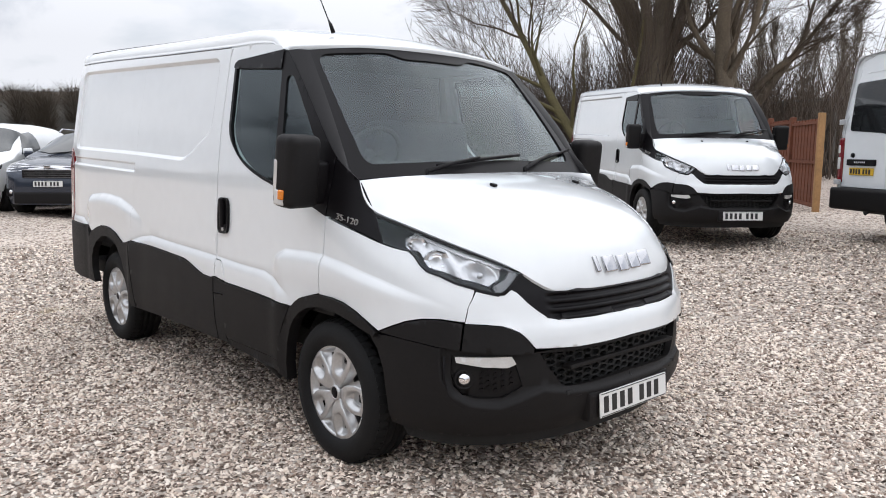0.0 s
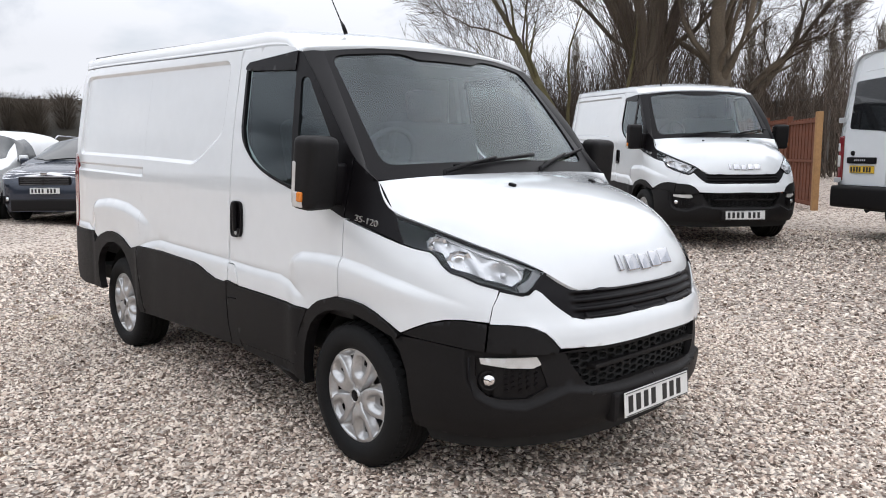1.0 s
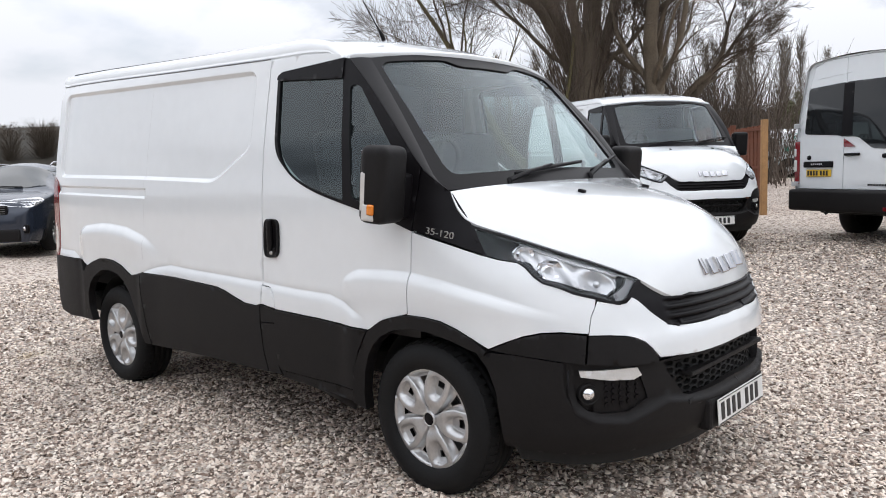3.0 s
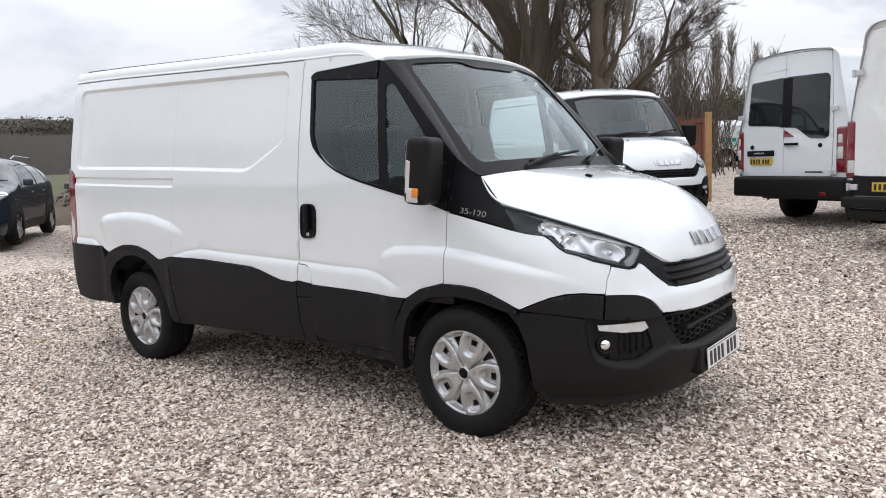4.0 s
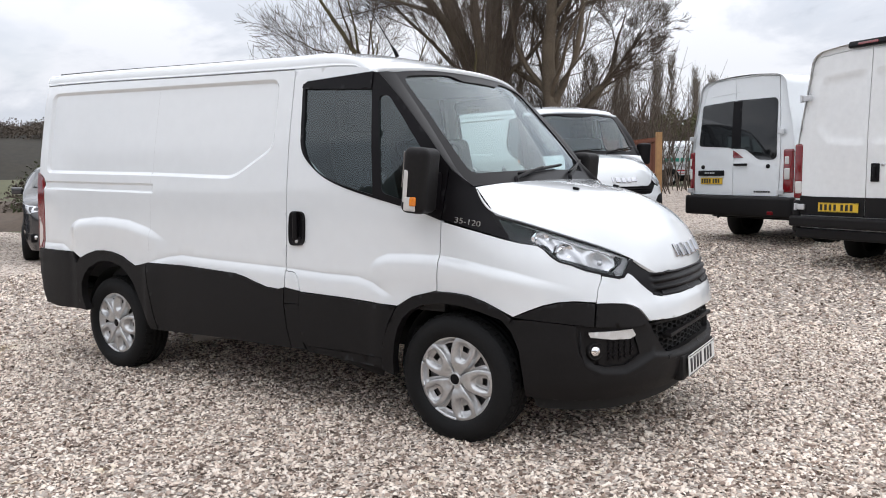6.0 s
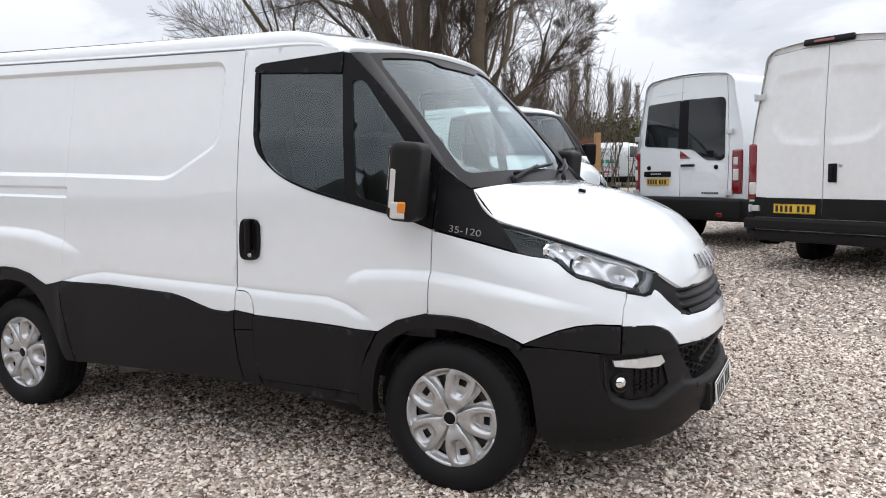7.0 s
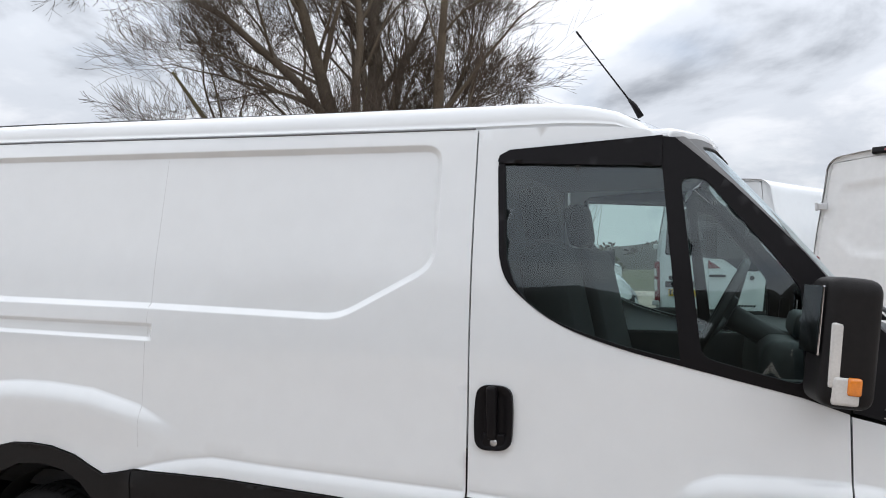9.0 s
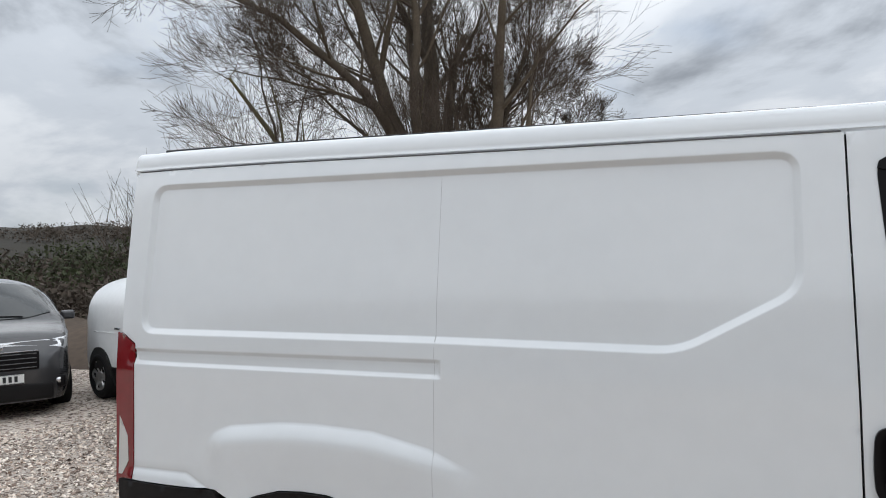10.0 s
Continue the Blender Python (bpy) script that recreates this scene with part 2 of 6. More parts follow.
def panel_mesh(poly, fmap, out, step=0.035, extra=(), depth=0.012, holes=(), edge=None, lines=()):
    """A sheet over a plane polygon, laid on a surface by fmap, with its rim turned in by depth."""
    from mathutils.geometry import delaunay_2d_cdt
    edge = edge or step * 0.7
    loops = [dense(poly, edge)] + [dense(h, edge) for h in holes]
    pts, edges = [], []
    for lp in loops:
        o = len(pts)
        pts += list(lp)
        edges += [(o + i, o + (i + 1) % len(lp)) for i in range(len(lp))]
    rim = len(pts)
    lo, hi = loops[0].min(0), loops[0].max(0)
    gx, gy = np.arange(lo[0] + step / 2, hi[0], step), np.arange(lo[1] + step / 2, hi[1], step)
    grid = np.array([(x + (j % 2) * step / 2, y) for j, y in enumerate(gy) for x in gx]) if len(gx) and len(gy) else np.zeros((0, 2))
    if len(lines) and len(grid):
        lp = np.vstack([dense(ln, edge * .5, closed=False) for ln in lines])
        keep = np.ones(len(grid), bool)
        for a in range(0, len(grid), 1500):
            c = grid[a:a + 1500]
            keep[a:a + 1500] = np.min(np.hypot(c[:, None, 0] - lp[None, :, 0], c[:, None, 1] - lp[None, :, 1]), 1) > edge * .55
        grid = grid[keep]
    cand = grid
    if len(extra):
        ex = np.asarray(extra, float)
        if len(grid):
            d = np.min(np.hypot(grid[:, None, 0] - ex[None, :, 0], grid[:, None, 1] - ex[None, :, 1]), 1) if len(ex) * len(grid) < 3e7 else np.ones(len(grid))
            grid = grid[d > step * 0.35]
        cand = np.vstack([grid, ex])
    if len(cand):
        ok = inside(loops[0], cand)
        for h in loops[1:]:
            ok &= ~inside(h, cand)
        cand = cand[ok]
        allrim = np.array(pts)
        if len(cand):
            keep = np.ones(len(cand), bool)
            for a in range(0, len(cand), 4000):
                c = cand[a:a + 4000]
                keep[a:a + 4000] = np.min(np.hypot(c[:, None, 0] - allrim[None, :, 0], c[:, None, 1] - allrim[None, :, 1]), 1) > edge * 0.3
            pts += list(cand[keep])
    for ln in lines:
        q = dense(ln, edge, closed=False)
        ok = inside(loops[0], q)
        allrim = np.array(pts[:rim])
        ok &= np.min(np.hypot(q[:, None, 0] - allrim[None, :, 0], q[:, None, 1] - allrim[None, :, 1]), 1) > 0.002
        for h in loops[1:]:
            ok &= ~inside(h, q)
        o = len(pts)
        ix = {}
        for i in np.nonzero(ok)[0]:
            ix[i] = len(pts)
            pts.append(q[i])
        edges += [(ix[i], ix[i + 1]) for i in ix if i + 1 in ix]
    v2, _, f2, *_ = delaunay_2d_cdt([Vector(p) for p in pts], edges, [], 0, 1e-5)
    v2 = np.array([(v.x, v.y) for v in v2])
    f2 = np.array([f for f in f2 if len(f) == 3])
    c = v2[f2].mean(1)
    ok = inside(loops[0], c)
    for h in loops[1:]:
        ok &= ~inside(h, c)
    f2 = f2[ok]
    v3 = np.column_stack(fmap(v2[:, 0], v2[:, 1]))
    fn = np.cross(v3[f2[:, 1]] - v3[f2[:, 0]], v3[f2[:, 2]] - v3[f2[:, 0]])
    if (fn @ np.asarray(out, float)).sum() < 0:
        f2, fn = f2[:, ::-1], -fn
    vn = np.zeros_like(v3)
    for k in range(3):
        np.add.at(vn, f2[:, k], fn)
    vn /= np.maximum(np.linalg.norm(vn, axis=1), 1e-12)[:, None]
    faces = [tuple(f) for f in f2]
    if depth:
        count = {}
        for f in faces:
            for a, b in ((f[0], f[1]), (f[1], f[2]), (f[2], f[0])):
                count[(a, b)] = 1
        low = {}
        verts = list(v3)
        for a, b in count:
            if (b, a) not in count:
                for q in (a, b):
                    if q not in low:
                        low[q] = (len(verts), len(verts) + 1)
                        verts.append(v3[q].copy())
                        verts.append(v3[q] - vn[q] * depth)
                faces.append((b, a, low[a][0], low[b][0]) if False else (low[b][0], low[a][0], low[a][1], low[b][1]))
        v3 = np.array(verts)
    return v3, faces


def flip(v, f):
    v = np.array(v, float)
    v[:, 1] *= -1
    return v, [tuple(reversed(q)) for q in f]


def both(name, vf, material, parent, label="", smooth=True):
    """A part and its mirror image on the other side."""
    a = link_mesh(name, *vf, material, parent, label, smooth)
    b = link_mesh(name, *flip(*vf), material, parent, label, smooth)
    return a, b


def thing(name, label, category, group="", at=None):
    e = new(name)
    tagged(e, label, category, group)
    if at is not None:
        e.matrix_world = at
    return e

# ---------- the panel van ----------
PLAN = np.array([(0, 0), (-.004, .15), (-.018, .28), (-.045, .40), (-.085, .51), (-.125, .60), (-.175, .69), (-.24, .77), (-.32, .838), (-.42, .893), (-.54, .931), (-.68, .955), (-.85, .963), (-1.0, .965)])
_t = np.linspace(0, 1, 14)
_u = np.linspace(0, 1, 120)
# smooth the plan curve
_k = np.array([0.25, 0.5, 0.25])
_px, _py = lerp(_u, _t, PLAN[:, 0]), lerp(_u, _t, PLAN[:, 1])
for _ in range(30):
    _px[1:-1], _py[1:-1] = np.convolve(_px, _k, "valid"), np.convolve(_py, _k, "valid")
PX, PY = _px, _py
PS = np.concatenate([[0], np.cumsum(np.hypot(np.diff(PX), np.diff(PY)))])


def smooth_table(xs, ys, lo, hi, n=400, w=9):
    u = np.linspace(lo, hi, n)
    v = np.interp(u, xs, ys)
    k = np.hanning(w + 2)[1:-1]
    k /= k.sum()
    return u, np.convolve(np.pad(v, w // 2, mode="edge"), k, "valid")


XCZ, XCV = smooth_table([.22, .30, .40, .55, .68, .8, .9, 1.0, 1.1, 1.228, 1.36], [.95, .99, 1.015, 1.03, 1.02, 1.0, .97, .92, .80, .6, .5], .15, 2.3, 400, 15)
WZ, WV = smooth_table([0.2, .5, .85, 1.1, 1.33, 1.6, 1.98, 2.07, 2.2], [.955, .965, .958, .947, .940, .910, .845, .83, .78], .15, 2.3, 400, 25)


def nose(z):
    return lerp(z, XCZ, XCV)


def half(z):
    return lerp(z, WZ, WV)


def step01(x):
    x = np.clip(x, 0, 1)
    return x * x * (3 - 2 * x)


def ease(x):
    x = np.clip(x, 0, 1)
    return x * (2 - x)


REC = rounded([(-3.79, 2.098), (-1.298, 2.022), (-1.305, 1.60), (-1.45, 1.525), (-1.66, 1.418), (-2.471, 1.447), (-3.80, 1.480)], 0.07, 5)
SLOT = [(-3.84, 1.420), (-2.45, 1.391), (-2.45, 1.325), (-3.84, 1.357)]
FOLD = [(-2.55, .83), (-2.40, .872), (-2.301, .893), (-2.158, .912), (-1.883, .900), (-1.185, .880), (-.887, .866), (-.63, .862), (-.52, .835), (-.36, .765)]
FOLDR = [(-3.9, .936), (-3.544, .936), (-3.38, .85)]
BULGE = [(-3.46, 1.06), (-3.40, 1.105), (-3.33, 1.128), (-3.10, 1.150), (-2.95, 1.150), (-2.715, 1.134), (-2.50, 1.085), (-2.30, 1.00)]
CREASE = [(-.56, .93), (-.49, .975), (-.42, 1.000), (-.25, 1.008), (-.08, 1.007), (.10, .985), (.35, .94), (.60, .88), (.80, .83)]


def relief(x, z):
    """How far the right-hand skin stands proud of its plain surface."""
    p = np.column_stack([x, z])
    d, _ = dist_line(REC + REC[:1], p)
    r = np.where(inside(REC, p), -0.018 * np.clip(d / 0.021, 0, 1), 0.0)
    d, _ = dist_line(SLOT + SLOT[:1], p)
    r += np.where(inside(SLOT, p), -0.012 * np.clip(d / 0.013, 0, 1), 0.0)
    for line, h, w in ((FOLD, .013, .055), (FOLDR, .011, .045)):
        d, s = dist_line(line, p)
        m = (x > line[0][0]) & (x < line[-1][0])
        lz = np.interp(x, [q[0] for q in line], [q[1] for q in line])
        prof = np.where(z < lz, -.003 + (h + .003) * ease((lz - z) / w), -.003 * step01((lz + .010 - z) / .010))
        r += np.where(m, prof, 0) * step01((line[-1][0] - x) / 0.10) * step01((x - line[0][0]) / .06)
    lz = np.interp(x, [q[0] for q in BULGE], [q[1] for q in BULGE])
    r += np.where(z < lz, .032 * ease((lz - z) / .070), 0) * step01((x + 3.46) / .12) * step01((-2.28 - x) / .28) * (0.45 + .55 * step01((z - .86) / .25))
    lz = np.interp(x, [q[0] for q in CREASE], [q[1] for q in CREASE])
    r += np.where(z < lz, .024 * ease((lz - z) / .055), 0) * step01((x + .56) / .12) * step01((.72 - x) / .40) * (0.5 + .5 * step01((z - .8) / .12))
    return r


def side_y(x, z):
    k = half(z) / .965
    dx = x - nose(z)
    y = np.where(dx > -1, lerp(-dx, -PX, PY), .965)
    rear = 1 - .028 * step01((-3.45 - x) / .5) ** 2
    return y * k * rear


def side(off=0.0):
    """The right-hand skin over (x, z)."""
    def f(x, z):
        x, z = np.asarray(x, float), np.asarray(z, float)
        return x, -(side_y(x, z) + relief(x, z) + off), z
    return f


def wrap(off=0.0, rel=None):
    """The front skin over (s, z), s being the way round from the middle, right-hand side negative."""
    def f(s, z):
        s, z = np.asarray(s, float), np.asarray(z, float)
        a = np.abs(s)
        dx, y = lerp(a, PS, PX), lerp(a, PS, PY)
        dx = np.where(a > PS[-1], PX[-1] - (a - PS[-1]), dx)
        o = off + (rel(s, z) if rel else 0)
        # outward direction in plan
        e = 0.01
        tx = (lerp(np.minimum(a + e, PS[-1]), PS, PX) - lerp(np.maximum(a - e, 0), PS, PX))
        ty = (lerp(np.minimum(a + e, PS[-1]), PS, PY) - lerp(np.maximum(a - e, 0), PS, PY))
        q = np.maximum(np.hypot(tx, ty), 1e-9)
        nx, ny = ty / q, -tx / q
        k = half(z) / .965
        return nose(z) + dx + nx * o, (y * k + ny * o) * np.where(s < 0, -1, 1), z
    return f


def s_of_y(y):
    return float(np.sign(y) * lerp(abs(y), PY, PS))


def s_of_x(x, z):
    return -float(lerp(float(nose(z)) - x, -PX, PS))


def fpoly(pts):
    """Points of the right half of the front, ('y', y, z) or ('x', x, z), as (s, z)."""
    out = []
    for k, a, z in pts:
        out.append((s_of_y(a), z) if k == "y" else (s_of_x(a, z), z))
    return out


def sym(pts):
    """A closed outline from its right half, which starts and ends at the middle."""
    return pts + [(-s, z) for s, z in reversed(pts) if abs(s) > 1e-6]


def offsets(line, ds):
    line = dense(line, .03, closed=False)
    t = np.gradient(line, axis=0)
    n = np.column_stack([-t[:, 1], t[:, 0]]) / np.maximum(np.hypot(t[:, 0], t[:, 1]), 1e-9)[:, None]
    return np.vstack([line + n * d for d in ds])


def grid_faces(ni, nj):
    return [(i * nj + j, i * nj + j + 1, (i + 1) * nj + j + 1, (i + 1) * nj + j) for i in range(ni - 1) for j in range(nj - 1)]


GX, GZ = [-3.95, -3.2, -2.15, -1.19, -.90, -.674, -.58, -.50], [2.170, 2.148, 2.106, 2.072, 2.066, 2.050, 2.026, 1.992]


def gutter(x):
    return lerp(x, GX, GZ)


SIDE_OUT = (0, -1, 0)
TOP_A = [(-1.172, 2.066), (-.90, 2.060), (-.70, 2.045), (-.62, 2.030), (-.575, 2.012)]
WIN_OUT = [(-1.100, 1.930), (-1.097, 1.955), (-1.085, 1.972), (-1.062, 1.981), (-1.029, 1.985), (-.575, 2.006)]
WIN_LOW = [(-.078, 1.190), (-.195, 1.230), (-.526, 1.308), (-.735, 1.360), (-.905, 1.424), (-1.03, 1.520), (-1.070, 1.575), (-1.085, 1.640)]
ARCH_F = [(-.09, .820), (.022, .820), (.11, .812), (.198, .788), (.28, .755), (.35, .717)]


WIN_LOW = WIN_LOW[:2] + chaikin(WIN_LOW[2:], 2)


def van_wheel(parent, at, mirror, r=0.346, w=0.225, name="wheel"):
    """A wheel with its tyre and slotted silver hubcap, facing -y (or +y when mirrored)."""
    hub = new(name)
    hub.parent = parent
    sgn = -1 if not mirror else 1
    hub.matrix_local = pose(*at, 0, 0, 0 if not mirror else 180)
    rim = .224
    prof = [(rim - .03, .06), (rim, .0), (rim + .012, -.012), (rim + .04, -.022), (r - .05, -.020), (r - .022, -.008), (r - .006, .012), (r, .034)]
    prof += [(r, .060), (r - .008, .062), (r - .008, .070), (r, .072), (r, .102), (r - .008, .104), (r - .008, .112), (r, .114), (r, .144), (r - .008, .146), (r - .008, .154), (r, .156), (r, .185), (r - .012, .205), (r - .05, .226), (rim, .215), (rim - .03, .17)]
    v, f = lathe(prof, 72)
    link_mesh("tyre", v, f, RUBBER, hub)
    # tread blocks along the shoulder
    vs, fs = [], []
    for k in range(52):
        a = 2 * math.pi * k / 52
        for d0, d1, h0, h1 in ((-.022, .004, .010, .050),):
            q = len(vs)
            for aa in (a, a + .070):
                for hh, rr in ((h0, r - .016), (h1, r - .001), (h1, r + .006), (h0 - .006, r - .005)):
                    vs.append((rr * math.cos(aa), hh, rr * math.sin(aa)))
            fs += [(q, q + 1, q + 2, q + 3), (q + 7, q + 6, q + 5, q + 4), (q, q + 4, q + 5, q + 1), (q + 1, q + 5, q + 6, q + 2), (q + 2, q + 6, q + 7, q + 3), (q + 3, q + 7, q + 4, q)]
    link_mesh("tread", vs, fs, RUBBER, hub, smooth=False)
    # steel rim behind the cap
    v, f = lathe([(.0, .085), (.10, .080), (.15, .066), (.19, .070), (rim, .04), (rim - .01, .12)], 36)
    link_mesh("rim", v, f, GREYLAMP, hub, "dark steel rim")

    # silver cap of five forked lobes, each with a sunk pocket, and open slots between them
    R = np.array([.012, .030, .040, .050, .062, .076, .092, .100, .108, .116, .126, .138, .150, .160, .170, .180, .190, .197, .203, .209, .214, .219, rim])
    leaf = np.interp(R, [.03, .06, .10, .14, .17, .20, .222], [.018, .034, .054, .068, .073, .070, .066])
    pkw = np.interp(R, [.100, .108, .120, .140, .165, .190, .203, .2031], [0, .014, .024, .032, .038, .040, .034, 0])
    floor_ = .034 - .034 * step01((R - rim + .026) / .020)
    top_ = .004 - .014 * step01((R - .04) / .05) + .012 * (R / rim) ** 4
    top_[R < .045] = .002
    deep = np.where(pkw > 0, .030 - .012 * step01((R - .175) / .03), top_ - .002)
    vs, fs = [], []
    nc = 14
    for k in range(10):
        a0, sd = 2 * math.pi * (k // 2) / 5, (1 if k % 2 else -1)
        q0 = len(vs)
        for i_, rr in enumerate(R):
            hw = rr * math.pi / 5
            lf = min(leaf[i_], hw * .93)
            pk = min(pkw[i_], lf - .012)
            pk = max(pk, 0.0)
            ts = [0, pk * .5, max(pk - .003, 0), pk, pk + .005, (pk + lf) / 2, lf - .006, lf - .002, lf, lf + .002, (lf + hw) / 2, hw]
            tp, fl_ = top_[i_], max(floor_[i_], top_[i_])
            dp = max(deep[i_], tp)
            ys_ = [dp, dp, dp, dp - .002 if pk else tp, tp, tp - .001, tp, tp + .002, tp + .006, fl_, fl_, fl_]
            for t_, y_ in zip(ts, ys_):
                an = a0 + sd * t_ / rr
                vs.append((rr * math.cos(an), y_, rr * math.sin(an)))
        m_ = 12
        for i_ in range(len(R) - 1):
            for j_ in range(m_ - 1):
                if j_ >= 10 and .125 <= R[i_] < .185:
                    continue
                if j_ <= 0 and .150 <= R[i_] < .175:
                    continue
                q = q0 + i_ * m_ + j_
                f_ = (q, q + m_, q + m_ + 1, q + 1)
                fs.append(f_ if sd < 0 else tuple(reversed(f_)))
    bm = bmesh.new()
    bv = [bm.verts.new(p) for p in vs]
    for f_ in fs:
        bm.faces.new([bv[q] for q in f_])
    bmesh.ops.remove_doubles(bm, verts=bm.verts, dist=.0004)
    bm.verts.index_update()
    vf = ([tuple(v_.co) for v_ in bm.verts], [tuple(v_.index for v_ in f_.verts) for f_ in bm.faces])
    bm.free()
    link_mesh("hubcap", *vf, SILVER, hub, "slotted silver hubcap")
    v, f = lathe([(.0, -.006), (.024, -.006), (.028, -.003), (.030, .010)], 24)
    link_mesh("centre_badge", v, f, TRIM, hub)
    v, f = lathe([(.028, -.005), (.030, -.009), (.035, -.006), (.037, .01)], 24)
    link_mesh("badge_ring", v, f, SILVER, hub)
    return hub


def plate_bars(parent, at, rot, material, w=.52, h=.111, n=7):
    """A number plate with plain bars in place of characters, facing +x before turning."""
    m = pose(*at, *rot)
    bm = box_bm((.006, w, h), bevel=.003)
    bmesh.ops.transform(bm, matrix=m, verts=bm.verts)
    pl = part("number_plate", bm, material, parent, "yellow number plate" if material is PLATEY else "white number plate")
    xs = [-.232, -.172, -.112, -.052, .040, .100, .160]
    for k in range(n):
        bm = box_bm((.003, .034, h * .66), (.0040, (xs[k] + .015) * w / .52, 0), .001)
        bmesh.ops.transform(bm, matrix=m, verts=bm.verts)
        part("bar", bm, INK, pl)
    for q in (-1, 1):
        bm = box_bm((.003, w * .97, .003), (.0040, 0, q * h * .45))
        bmesh.ops.transform(bm, matrix=m, verts=bm.verts)
        part("border", bm, INK, pl)
    return pl


def letters(text, size, m, material, parent, name="lettering", depth=.004):
    cu = bpy.data.curves.new(name, "FONT")
    cu.body, cu.size, cu.extrude, cu.align_x = text, size, depth, "CENTER"
    cu.offset = -.0007
    ob = new(name, cu)
    deps = bpy.context.evaluated_depsgraph_get()
    me = bpy.data.meshes.new_from_object(ob.evaluated_get(deps))
    bpy.data.objects.remove(ob)
    me.materials.clear()
    me.materials.append(material)
    me.transform(m @ Matrix.Diagonal((1.22, .95, 1, 1)))
    ob = new(name, me)
    ob.parent = parent
    return ob


def seat(parent, x, y, w, name="seat"):
    s = new(name)
    s.parent = parent
    s.matrix_local = pose(x, y, 0)
    bm = box_bm((.50, w, .16), (.05, 0, .98), .05, (0, -6, 0), 3)
    part("cushion", bm, SEATM, s, smooth=True)
    bm = box_bm((.15, w * .96, .66), (-.24, 0, 1.36), .06, (0, -12, 0), 3)
    part("backrest", bm, SEATM, s, smooth=True)
    bm = box_bm((.10, .27, .20), (-.33, 0, 1.80), .045, (0, -8, 0), 3)
    part("headrest", bm, SEATM, s, smooth=True)
    return s


def panel_van(name, label):
    van = thing(name, label, "van")
    P = lambda *a, **k: panel_mesh(*a, **k)
    # cargo side
    offl = lambda ln, ds: [offsets(ln, (d,)) for d in ds]
    RC, SC = REC + REC[:1], SLOT + SLOT[:1]
    cut = offl(RC, (.004, 0, -.0025, -.0105, -.0185, -.021, -.025)) + offl(SC, (.004, 0, -.002, -.0065, -.011, -.013, -.017)) + offl(FOLD, (.010, .005, 0, -.006, -.014, -.024, -.037, -.055)) + offl(FOLDR, (.010, .005, 0, -.008, -.018, -.03)) + offl(BULGE, (.006, 0, -.008, -.018, -.030, -.045, -.062, -.075))
    cargo = [(-3.905, gutter(-3.905) - .004), (-3.0, gutter(-3.0) - .004), (-2.15, gutter(-2.15) - .004), (-1.178, 2.067), (-1.181, 1.774), (-1.182, 1.266), (-1.187, .88), (-1.194, .764), (-1.24, .752), (-1.34, .757), (-1.44, .782), (-1.53, .808), (-1.62, .825), (-2.10, .846), (-2.50, .846),
             (-2.58, .828), (-2.64, .818), (-2.70, .842), (-2.78, .878), (-2.90, .905), (-3.0, .910), (-3.10, .905), (-3.20, .880), (-3.30, .843), (-3.40, .884), (-3.80, .888), (-3.826, .89), (-3.826, 1.438), (-3.905, 1.486)]
    both("side_panel", P(cargo, side(), SIDE_OUT, .04, depth=.035, lines=cut), WHITE, van)
    zs = np.linspace(2.028, .93, 60)
    x_, y_, z_ = side(-.0012)(-2.466 - (2.03 - zs) * .0155, zs)
    both("panel_seam", tube(list(zip(x_, y_, z_)), .0018, 5), SEAM, van)
    gx_ = np.linspace(-3.90, -1.185, 40)
    x_, y_, z_ = side(.001)(gx_, np.array([gutter(q) for q in gx_]) - .002)
    both("gutter_seal", tube(list(zip(x_, y_, z_)), .0032, 5), GUTTERM, van)
    # cab door
    cut = offl(FOLD, (.010, .005, 0, -.006, -.014, -.024, -.037, -.055)) + offl(CREASE, (.006, 0, -.008, -.018, -.030, -.042, -.056))
    door = TOP_A + WIN_OUT[::-1] + WIN_LOW[::-1] + [(-.079, .958), (-.088, .824), (-.141, .810), (-.246, .781), (-.347, .722), (-.72, .739), (-1.066, .748), (-1.070, .80), (-1.082, .832), (-1.105, .857), (-1.130, .864), (-1.180, .866), (-1.176, 1.266), (-1.175, 1.774)]
    d1, d2 = both("cab_door", P(door, side(), SIDE_OUT, .04, depth=.035, lines=cut), WHITE, van)
    flap = [(-1.183, .861), (-1.130, .859), (-1.107, .852), (-1.086, .829), (-1.075, .80), (-1.071, .752), (-1.188, .764)]
    both("fuel_flap", P(flap, side(), SIDE_OUT, .03, depth=.03), WHITE, van)
    # window frame, glass
    glass_a = [(-1.078, 1.957), (-.575, 1.922)] + chaikin([(-.523, 1.324), (-.66, 1.352), (-.78, 1.387), (-.88, 1.422), (-.965, 1.465), (-1.03, 1.538), (-1.060, 1.630)], 2)
    glass_b = rounded([(-.520, 1.872), (-.452, 1.870), (-.255, 1.625), (-.190, 1.535), (-.187, 1.262), (-.463, 1.334)], .035, 4)
    frame_o = WIN_OUT + [(-.535, 2.000), (-.36, 1.835), (-.181, 1.640), (-.05, 1.470)] + WIN_LOW
    a, b = both("window_frame", P(frame_o, side(.003), SIDE_OUT, .03, depth=.02, holes=[glass_a, glass_b]), TRIM, van)
    for poly, nm, dz in ((glass_a, "door_glass", -.006), (glass_b, "quarter_glass", -.004)):
        mid = np.mean(poly, axis=0)
        grown = [tuple(mid + (np.array(q) - mid) * (1 + .014 / np.linalg.norm(np.array(q) - mid))) for q in poly]
        both(nm, P(grown, side(dz), SIDE_OUT, .05, depth=0), GLASS, van)
